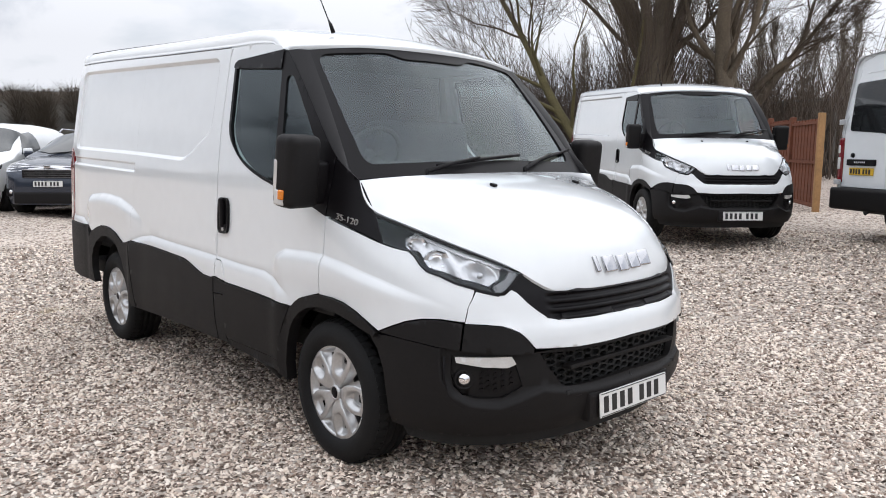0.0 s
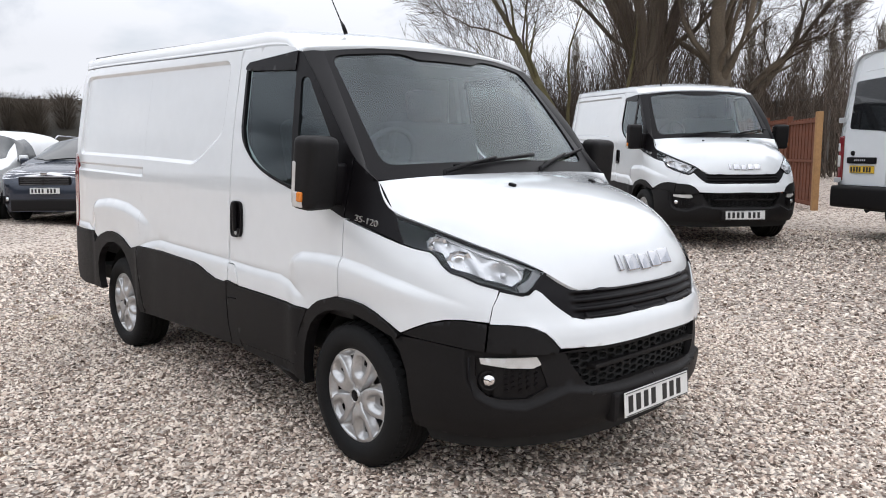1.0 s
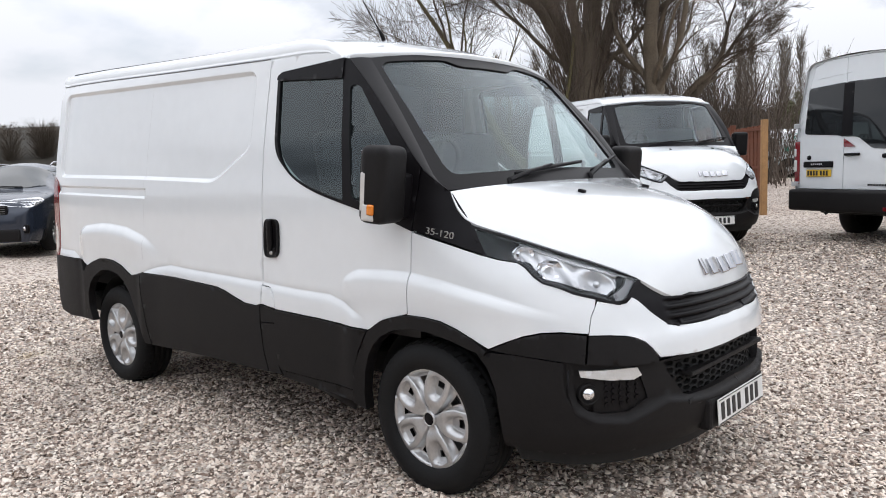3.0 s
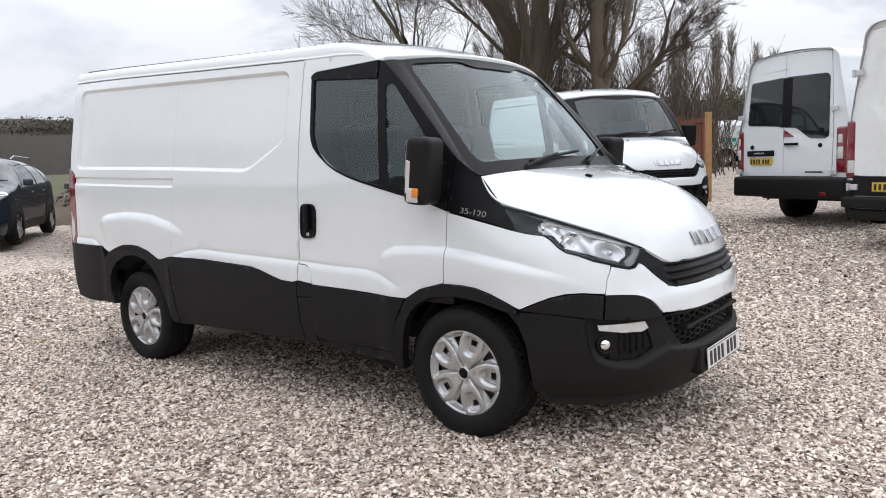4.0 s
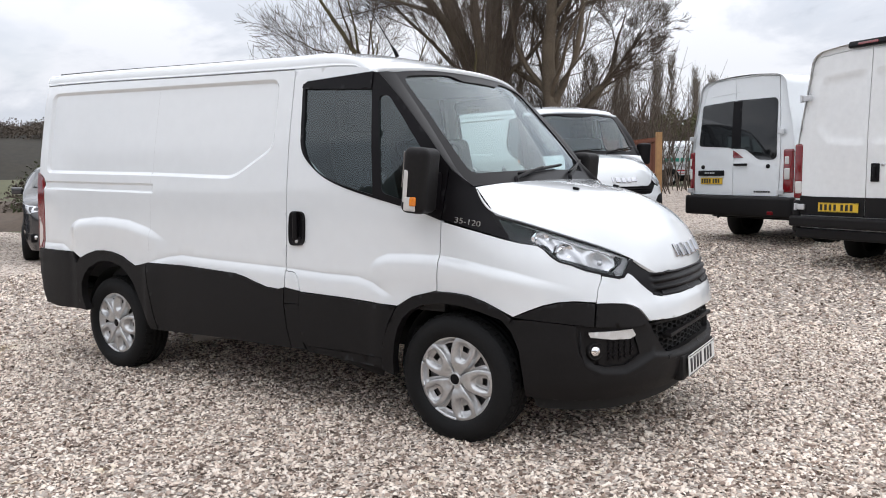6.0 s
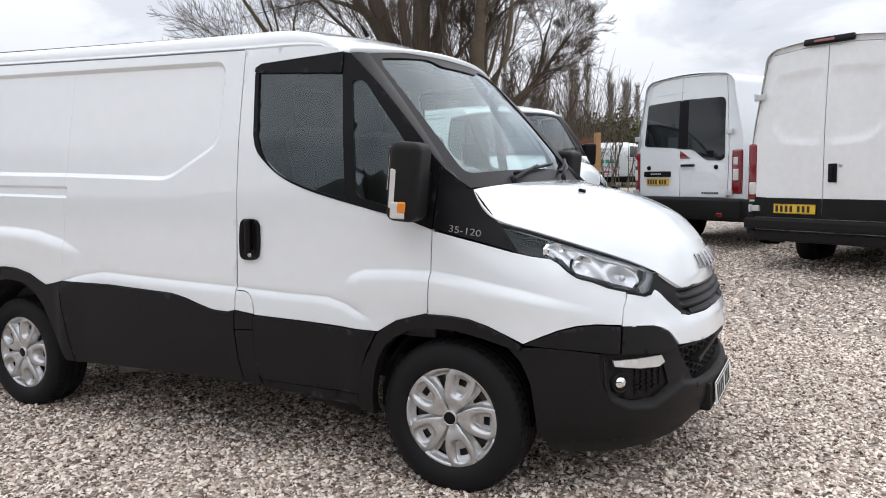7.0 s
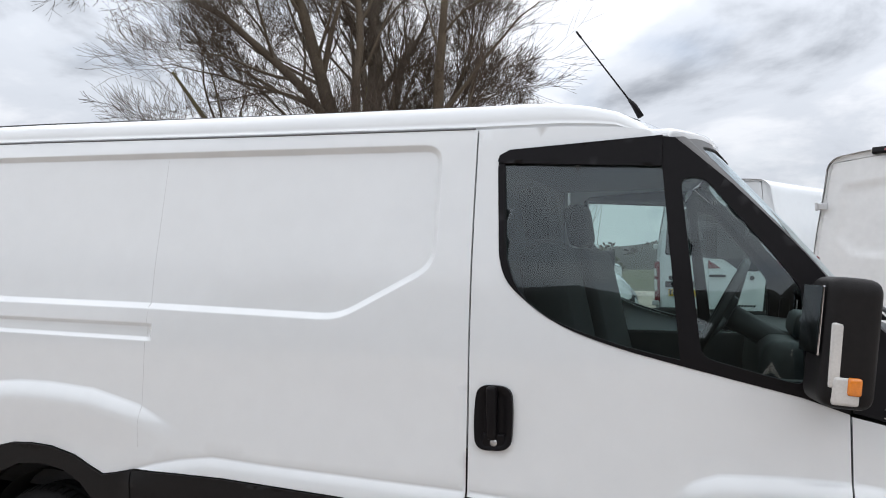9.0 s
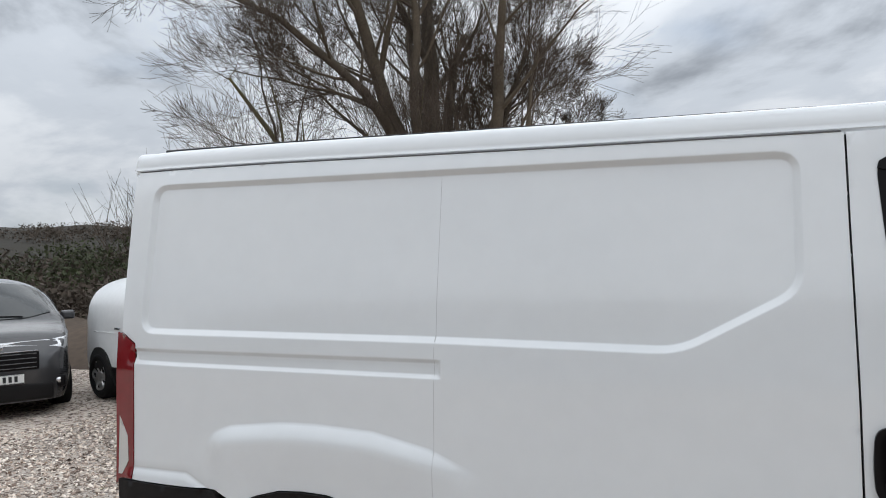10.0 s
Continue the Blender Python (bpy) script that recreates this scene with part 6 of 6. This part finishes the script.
bm = box_bm((.07, .012, .12), (-3.55, -.868, 1.56), .02, (0, 0, 0), 3)
part("livery_plug", bm, GREEN, dv)
dv.matrix_world = pose(-4.6, 30.6, .70, 0, 0, 22)

# ---------- fence ----------
PANELW = mat("red_brown_fence_wood", (0.150, 0.050, 0.025), .8, 0, 4, .3, .5, 60)
POSTW = mat("pale_new_timber", (0.36, 0.20, 0.085), .75, 0, 5, .25, .4, 60)
fa, fb = np.array([-2.78, 11.30]), np.array([-7.7, 17.7])
fd = (fb - fa) / np.linalg.norm(fb - fa)
rot = math.degrees(math.atan2(fd[1], fd[0]))
fence = thing("fence", "red-brown timber panel fence with pale end post", "fence")
fence.matrix_world = pose(fa[0], fa[1], float(ground_z(*fa)) - .02, 0, 0, rot) @ Matrix.Diagonal((1, 1, .90, 1))
bm = box_bm((.11, .11, 1.98), (0, 0, .99), .01)
part("post", bm, POSTW, fence, "pale square timber post")
slat_me = None
for p in range(4):
    x0 = .06 + p * 1.92
    dz = .06 * p
    if p:
        bm = box_bm((.10, .10, 1.92), (x0 - .05, 0, .95 + dz), .01)
        part("post", bm, PANELW, fence)
    for z in (.15, 1.0, 1.80):
        bm = box_bm((1.82, .035, .06), (x0 + .92, .02, z + dz), .006)
        part("rail", bm, PANELW, fence)
    for k in range(17):
        if slat_me is None:
            bm = box_bm((.112, .020, 1.78), (0, 0, 0), .005)
            o = part("slat", bm, PANELW, fence)
            slat_me = o.data
        else:
            o = new("slat", slat_me)
            o.parent = fence
        o.matrix_local = pose(x0 + .06 + k * .107, -.015 + .012 * (k % 2), .98 + dz + .004 * ((k * 7) % 3))

# low open shed with a slatted roof behind the fence
shed = thing("open_shed", "low grey timber shed with flat slatted roof", "shed")
GREYW = mat("weathered_grey_wood", (0.13, .12, .11), .85, 0, 4, .3, .5, 40)
for k in range(7):
    bm = box_bm((4.6, .16, .05), (0, -1.2 + .4 * k, 2.45 + .03 * k), .01)
    part("roof_slat", bm, GREYW, shed)
for x in (-2.1, 2.1):
    for y in (-1.1, 1.1):
        bm = box_bm((.12, .12, 2.45), (x, y, 1.22), .01)
        part("post", bm, GREYW, shed)
bm = box_bm((4.2, .06, 1.9), (0, 1.1, .95), .01)
part("back_wall", bm, GREYW, shed)
shed.matrix_world = pose(-10.5, 25.5, .70, 0, 0, -25)

# ---------- trees ----------
def bark(name, col, amt=.3):
    return mat(name, col, .9, 0, 2.5, amt, .7, 30)


BARK = bark("grey_brown_bark", (0.135, 0.108, 0.078))
BARKG = bark("mossy_bark", (0.135, 0.115, 0.055))
TWIG = bark("brown_twig", (0.105, 0.080, 0.062), .2)
TWIGP = bark("poplar_twig", (0.20, 0.168, 0.135), .2)
WOODM = bark("far_woodland", (0.085, 0.066, 0.050), .35)
HILLM = mat("brown_wooded_slope", (0.026, 0.022, 0.015), .95, 0, .10, .45, .9, .8)
LEAFD = mat("dark_green_leaf", (0.048, 0.056, 0.022), .8, 0, .5, .4)
LEAFB = mat("olive_brown_leaf", (0.075, 0.078, 0.028), .8, 0, .5, .4)


class Wood:
    """Collects tapered branches into arrays: thick ones and twigs apart."""

    def __init__(self, seed):
        self.rg = np.random.default_rng(seed)
        self.thick, self.thin = ([], []), ([], [])

    def add(self, pts, radii, n, thin):
        vs, fs = self.thin if thin else self.thick
        v, f = tube(pts, radii, n, False)
        o = len(vs)
        vs += v
        fs += [tuple(q + o for q in t) for t in f]

    def grow(self, p, d, length, r, level, top, droop=0.0, spread=.6, wig=.13):
        rg = self.rg
        steps = (9, 6, 4, 3, 2)[min(level, 4)]
        pts, dirs = [Vector(p)], [Vector(d).normalized()]
        for k in range(steps):
            nd = (dirs[-1] + Vector(rg.normal(0, wig, 3)) + Vector((0, 0, (.05 if level < 3 else .10) - droop * (k / steps)))).normalized()
            dirs.append(nd)
            pts.append(pts[-1] + nd * length / steps)
        radii = [max(.0045, r * (1 - .80 * k / steps)) for k in range(steps + 1)]
        self.add(pts, radii, 9 if r > .08 else (5 if r > .025 else 3), r < .045)
        if level >= top:
            return
        kids = (12, 8, 6, 4)[min(level, 3)]
        for i in range(kids):
            u = rg.uniform(.30 if level else .22, 1.0) if i else 1.0
            k = min(int(u * steps), steps - 1)
            fr = u * steps - k
            q = pts[k].lerp(pts[k + 1], fr)
            dd = dirs[k + 1]
            side_ = dd.cross(Vector(rg.normal(0, 1, 3))).normalized()
            nd = (dd + side_ * rg.uniform(.45, 1.1) * spread * 1.5).normalized()
            lo, hi = ((.26, .46), (.40, .62), (.50, .80), (.55, .90))[min(level, 3)]
            self.grow(q, nd, length * rg.uniform(lo, hi) * (1.25 - .5 * u), radii[k] * rg.uniform(.28, .50), level + 1, top, droop, spread * .92, wig * .95)

    def finish(self, name, label, bark_m, twig_m, group="", at=(0, 0, 0)):
        t = thing(name, label, "tree", group)
        if self.thick[0]:
            link_mesh("trunk", *self.thick, bark_m, t)
        link_mesh("crown", *self.thin, twig_m, t)
        t.location = at
        return t


def big_tree(name, label, at, stems, seed, top=4, bark_m=None, droop=.05, trunk=None, shoots=0):
    w = Wood(seed)
    if trunk:
        h, r = trunk
        w.add([(0, 0, -.4), (.03, .02, .3), (0, .04, h * .45), (-.03, 0, h * .8), (0, 0, h * 1.06)], [r * 1.35, r * 1.1, r * .95, r * .98, r * .62], 18, False)
    for (dx, dy, dz, r, ln, ox, oy, oz) in stems:
        w.grow((ox, oy, oz), (dx, dy, dz), ln, r, 0, top, droop)
    for _ in range(shoots):
        a, z = w.rg.uniform(0, 2 * math.pi), w.rg.uniform(1.8, 5.0)
        p = Vector((math.cos(a) * .6, math.sin(a) * .6, z))
        q = Vector((math.cos(a) * w.rg.uniform(.2, .6), math.sin(a) * w.rg.uniform(.2, .6), 1))
        ln = w.rg.uniform(1.2, 3.2)
        w.add([p, p + q * ln * .5 + Vector(w.rg.normal(0, .06, 3)), p + q * ln + Vector((0, 0, .3))], [.014, .010, .005], 3, True)
    return w.finish(name, label, bark_m or BARK, TWIG, at=(at[0], at[1], float(ground_z(at[0], at[1]))))


big_tree("willow_tree", "large bare multi-stemmed willow with mossy grey bark", (-10.7, 18.2),
         [(.03, 0, 1, .33, 9.5, .10, .04, 4.1), (-.26, -.12, 1, .27, 9.5, -.32, -.12, 3.9), (-.55, -.25, 1, .19, 9.0, -.42, -.20, 3.8), (.26, .30, 1, .21, 8.5, .36, .20, 4.0),
          (-.12, .34, 1, .20, 8.5, 0, .36, 3.9), (.08, -.30, 1, .18, 8.5, .05, -.38, 3.9), (-.34, .2, 1, .14, 8.5, -.35, .2, 3.8), (-.80, -.4, .9, .08, 5.5, -.5, -.25, 4.0), (.60, .3, .9, .09, 5.0, .45, .2, 3.8)], 11, 4, droop=.01, trunk=(4.4, .62), shoots=260)
big_tree("leaning_tree", "bare leaning tree with mossy green trunk", (-11.2, 16.9), [(-.50, -.40, 1, .20, 9.0, 0, 0, -.3), (.10, .3, 1, .09, 7.0, .2, 0, -.3)], 23, 4, BARKG, droop=.01)
big_tree("straight_tree", "bare straight-trunked tree with pale bark", (-8.9, 18.6), [(.02, .02, 1, .31, 11.0, 0, 0, -.3), (.40, .2, .9, .08, 5.0, .1, 0, 4.0), (.6, .1, .8, .07, 4.6, .1, 0, 5.2)], 37, 4, droop=.02)
big_tree("oak_tree", "bare crooked oak with dark twisting branches", (-9.0, 21.0), [(.05, 0, 1, .30, 6.5, 0, 0, -.3), (.45, .1, .8, .15, 4.4, .2, 0, 2.2), (.7, .2, .6, .12, 3.6, .2, 0, 2.8), (-.5, .2, .9, .14, 5.0, -.2, 0, 2.4)], 41, 4, droop=.05)


def thicket(name, label, boxes, seed, hmin, hmax, n, material):
    """A tangle of upright bare shoots, as one mesh."""
    rg = np.random.default_rng(seed)
    vs, fs = [], []
    for (x0, y0, x1, y1) in boxes:
        for _ in range(n):
            u = rg.uniform()
            x, y = x0 + (x1 - x0) * u + rg.normal(0, 1.2), y0 + (y1 - y0) * u + rg.normal(0, 1.2)
            h = rg.uniform(hmin, hmax)
            z = float(ground_z(x, y))
            lx, ly = rg.normal(0, .25, 2)
            p = [(x, y, z), (x + lx * h * .4, y + ly * h * .4, z + h * .5), (x + lx * h, y + ly * h, z + h)]
            v, f = tube(p, [.022, .014, .004], 3, False)
            o = len(vs)
            vs += v
            fs += [tuple(q + o for q in t) for t in f]
            for _k in range(4):
                b = Vector(p[1]).lerp(Vector(p[2]), rg.uniform(-.6, .9))
                e = b + Vector((rg.normal(0, .35), rg.normal(0, .35), rg.uniform(.1, .8))) * h * .28
                v, f = tube([b, e], [.008, .003], 3, False)
                o = len(vs)
                vs += v
                fs += [tuple(q + o for q in t) for t in f]
    ob = link_mesh(name, vs, fs, material)
    return tagged(ob, label, "undergrowth", kind="stuff")


thicket("thicket", "tangle of bare brown shoots below the trees", [(-21, 18.5, -7.0, 23), (-24, 21, -8, 29)], 5, 1.8, 4.8, 1500, TWIG)


# poplars in a row
def poplar(seed, h):
    rg = np.random.default_rng(seed)
    w = Wood(seed)
    w.add([(0, 0, -.5), (.05, 0, h * .5), (0, .05, h * .93)], [.09, .05, .012], 6, False)
    for k in range(300):
        u = rg.uniform(.06, .95) ** .9
        a = rg.uniform(0, 2 * math.pi)
        ln = (h * .16) * (1 - u * .55) * rg.uniform(.6, 1.15)
        z = h * u * .93
        s = Vector((0, 0, z))
        wd = rg.uniform(.26, .50)
        m = s + Vector((math.cos(a) * ln * wd * .7, math.sin(a) * ln * wd * .7, ln * .45))
        e = s + Vector((math.cos(a) * ln * wd, math.sin(a) * ln * wd, ln * 1.15))
        w.add([s, m, e], [.024, .018, .008], 3, True)
        for _ in range(3):
            b = s.lerp(m, rg.uniform(.2, 1.0))
            a2 = a + rg.normal(0, 1.0)
            e2 = b + Vector((math.cos(a2) * .25, math.sin(a2) * .25, 1.0)) * ln * rg.uniform(.25, .55)
            w.add([b, e2], [.015, .007], 3, True)
    return w.finish("poplar_tree", "tall narrow bare poplar in a row", TWIGP, TWIGP, "row of poplars")


pops = [poplar(100 + k, 20.0) for k in range(3)]
rgp = np.random.default_rng(77)
# bearings in degrees and heights in metres, seen from the yard
row = [(103.3, 13.8), (103.95, 14.4), (104.42, 15.0), (104.75, 15.4), (105.13, 14.2), (106.68, 18.4), (107.42, 18.0), (108.15, 18.2), (109.1, 19.3), (109.75, 15.2), (110.35, 16.0), (111.1, 19.3), (112.1, 18.2), (112.95, 18.4), (113.9, 19.2), (114.8, 18.4), (115.9, 19.5), (117.0, 18.2), (118.2, 19.0), (119.5, 18.0), (121, 19.2), (122.6, 18.4), (124.3, 19.0), (126.2, 18.0)]
spots = [(2.2 + 122 * math.cos(math.radians(q)), -4.3 + 122 * math.sin(math.radians(q)) + rgp.normal(0, 2), h / 19.4) for q, h in row]
for i, (x, y, s) in enumerate(spots):
    m = pose(x, y, float(ground_z(x, y)), 0, 0, 67 * i) @ Matrix.Diagonal((s * 1.25, s * 1.25, s, 1))
    if i < 3:
        pops[i].matrix_world = m
    else:
        o = copy_thing(pops[i % 3], pose(x, y, float(ground_z(x, y)), 0, 0, 67 * i))
        o.scale = (s * 1.25, s * 1.25, s)


# ---------- far woods, hedge and bank ----------
def leaf_cloud(name, label, blobs, per, size, seed, material, cat="hedge"):
    """Small leaf clumps over many uneven mounds, as one mesh. Blob: x, y, z, rx, ry, rz."""
    rg = np.random.default_rng(seed)
    V, F = [], []
    for (x, y, z, rx, ry, rz) in blobs:
        n = per
        u = rg.normal(0, 1, (n, 3))
        u /= np.linalg.norm(u, axis=1)[:, None]
        u[:, 2] = np.abs(u[:, 2]) * 1.0 - .15
        rad = rg.uniform(.62, 1.08, n)[:, None]
        c = u * rad * [rx, ry, rz] + [x, y, z]
        a = rg.normal(0, 1, (n, 3)) * size
        b = rg.normal(0, 1, (n, 3)) * size
        o = len(V) and sum(len(q) for q in V)
        V.append(np.concatenate([c - a * .5, c + b * .6, c + a * .5, c - b * .6]))
        i = np.arange(n) + o
        F.append(np.column_stack([i, i + n, i + 2 * n, i + 3 * n]))
    V, F = np.concatenate(V), np.concatenate(F)
    ob = link_mesh(name, V, F, material, smooth=False)
    return tagged(ob, label, cat, kind="stuff")


rgh = np.random.default_rng(9)
bl, br = [], []
for k in range(150):
    q = rgh.uniform(99.5, 130)
    d = rgh.uniform(92, 106)
    h = lerp(q, [99.5, 102, 103.6, 107, 109, 111.4, 120, 130], [4, 6.0, 9.6, 9.0, 7.2, 6.2, 6.0, 6.0]) * rgh.uniform(.72, 1.0)
    (bl if q < 108 + rgh.normal(0, 1) else br).append((2.2 + d * math.cos(math.radians(q)), -4.3 + d * math.sin(math.radians(q)), .6, rgh.uniform(2, 3.6), rgh.uniform(2, 3.6), h))
leaf_cloud("hedge", "overgrown olive green hedge below the poplars", bl, 1100, .20, 1, LEAFB)
leaf_cloud("scrub", "brown leafless scrub below the poplars", br, 800, .22, 7, WOODM, "scrub")
bl, br = [], []
for k in range(84):
    q, d = math.radians(rgh.uniform(122, 147)), rgh.uniform(19, 30)
    x, y = -1.4 + d * math.cos(q), -3.4 + d * math.sin(q)
    h = 1.0 + 1.9 * (d - 19) / 11 + rgh.uniform(-.3, .5)
    (br if rgh.uniform() < .45 else bl).append((x, y, .4, rgh.uniform(1.2, 2.4), rgh.uniform(1.2, 2.4), h))
leaf_cloud("bramble_bank", "dark green brambles and bushes on an earth bank", bl, 2400, .055, 2, LEAFD, "bushes")
leaf_cloud("bare_scrub", "brown leafless bushes on an earth bank", br, 2400, .055, 12, WOODM, "bushes")

# earth bank along the edge of the yard
n = 70
bx = np.linspace(-58, -8.9, n)
V = []
for i, x in enumerate(bx):
    y = lerp(x, EDGE_X, EDGE_Y)
    low = lerp(x, [-19, -13], [.30, 1.0])
    for d, dz in ((-.2, -.08), (.5, .22), (1.3, .50), (2.6, .72), (4.5, .62), (8, .1)):
        px, py = x - .35 * d, y + d + .25 * math.sin(x * 1.9) + .15 * math.sin(x * 4.3)
        V.append((px, py, float(ground_z(px, py)) + dz * low * (1 + .3 * math.sin(x * 2.7 + d) + .2 * math.sin(x * 6.1 + 2 * d))))
bank = link_mesh("earth_bank", V, [tuple(reversed(q)) for q in grid_faces(n, 6)], EARTH)
tagged(bank, "low bank of brown earth along the yard", "earth bank", kind="structure")


def woodland(name, label, arcs, seed, n, per, material):
    """Many far bare trees on a rise, as one mesh: fans of thin upward limbs."""
    rg = np.random.default_rng(seed)
    V, F, cnt = [], [], 0
    for (a0, a1, r0, r1, h0, h1, rise) in arcs:
        for _ in range(n):
            a, rr = math.radians(rg.uniform(a0, a1)), rg.uniform(r0, r1)
            cx, cy = rr * math.cos(a), rr * math.sin(a)
            base = rise * (rr - r0) / max(r1 - r0, 1) + float(ground_z(cx, cy)) - .5
            h = rg.uniform(h0, h1)
            m = per
            th = rg.uniform(0, 2 * np.pi, m)
            sp = rg.uniform(.05, .42, m)
            t0 = rg.uniform(.10, .75, m) * h
            ln = rg.uniform(.22, .50, m) * h * (1.1 - t0 / h * .7)
            p0 = np.column_stack([np.cos(th) * sp * t0 * .55, np.sin(th) * sp * t0 * .55, t0])
            d = np.column_stack([np.cos(th) * rg.uniform(.3, 1.1, m), np.sin(th) * rg.uniform(.3, 1.1, m), np.ones(m) * .9])
            d /= np.linalg.norm(d, axis=1)[:, None]
            p1 = p0 + d * ln[:, None]
            wv = rg.normal(0, 1, (m, 3))
            wv /= np.linalg.norm(wv, axis=1)[:, None]
            wv *= (h * .004)
            tri = np.stack([p0 - wv, p0 + wv, p1], 1) + [cx, cy, base]
            V.append(tri.reshape(-1, 3))
            F.append(np.arange(m * 3).reshape(-1, 3) + cnt)
            cnt += m * 3
            tr = np.array([(-.22, 0, 0), (.22, 0, 0), (0, 0, h * .8), (0, -.22, 0), (0, .22, 0), (0, 0, h * .8)]) + [cx, cy, base]
            V.append(tr)
            F.append(np.array([(0, 1, 2), (3, 4, 5)]) + cnt)
            cnt += 6
    ob = link_mesh(name, np.concatenate(V), np.concatenate(F), material, smooth=False)
    return tagged(ob, label, "woodland", kind="stuff")


rgw = np.random.default_rng(15)


def crowns(spans):
    """Rounded far crowns over stretches of the horizon, as mounds for leaf_cloud."""
    out = []
    for a0, a1, r0, r1, z0, z1, n in spans:
        for _ in range(n):
            a, u = math.radians(rgw.uniform(a0, a1)), rgw.uniform()
            rr = r0 + (r1 - r0) * u
            w = rgw.uniform(3.5, 6.5)
            out.append((rr * math.cos(a), rr * math.sin(a), z0 + (z1 - z0) * u, w, w, rgw.uniform(4, 6.5)))
    return out


leaf_cloud("woodland", "bare brown woodland on a far rise", crowns([(108, 176, 196, 226, 8.5, 11.5, 300), (176, 190, 196, 226, 5, 7, 60)]), 420, .26, 3, WOODM, "woodland")
leaf_cloud("woodland_edge", "bare brown woods round the far side of the yard", crowns([(40, 112, 190, 240, 1, 4, 200), (190, 400, 120, 170, 0, 3, 240)]), 120, .7, 4, WOODM, "woodland")
woodland("horizon_trees", "bare round-crowned trees on the far rise", [(159, 171, 170, 185, 11, 14, 3)], 6, 9, 900, WOODM)
# dense tree belt that shuts off the yard behind the walk
n = 60
V = []
for k in range(n + 1):
    a = math.radians(205 + 130 * k / n)
    hh = lerp(math.degrees(a), [205, 222, 240, 300, 335], [4.5, 6.0, 13.2, 13.2, 9.0]) + 1.6 * noise.noise((k * .31, 2, 0)) + .9 * noise.noise((k * 1.1, 5, 0))
    for rr, z in ((50, -.5), (52, hh * .45), (55, hh * .86), (60, hh), (70, hh * .7)):
        V.append((rr * math.cos(a), rr * math.sin(a), z))
belt = link_mesh("tree_belt", V, grid_faces(n + 1, 5), HILLM)
tagged(belt, "dark belt of trees beyond the yard", "tree belt", kind="structure")
# the wooded rise itself, closing the view below the crowns
n = 120
V = []
for k in range(n + 1):
    a = 2 * math.pi * k / n
    deg = math.degrees(a)
    hill = 8 + 6.6 * float(step01(np.array([(deg - 108) / 20]))[0]) * float(step01(np.array([(184 - deg) / 26]))[0])
    hh = hill + 1.2 * math.sin(5 * a) + .8 * math.sin(13 * a + 1) + 1.1 * noise.noise((a * 9, 0, 0)) * 2
    for rr, z in ((158, -2), (185, hh * .55), (225, hh), (330, hh * .8)):
        V.append((rr * math.cos(a), rr * math.sin(a), z))
hill = link_mesh("wooded_rise", V, grid_faces(n + 1, 4), HILLM)
tagged(hill, "brown wooded rise round the horizon", "hill", kind="structure")

# ---------- gravel ----------
far = lambda x, y: ((x > 3.4) | (y > 3.0) | (x < -4.6) | (y < -3.2)) & (np.hypot(x - 1, y + 2) < 11)
scatter_stones("gravel", 140000, (-4.6, 3.4, -3.2, 3.0), .006, .0145, 1)
scatter_stones("gravel_beyond", 95000, (-9, 5.5, -3.4, 9), .010, .021, 2, far)
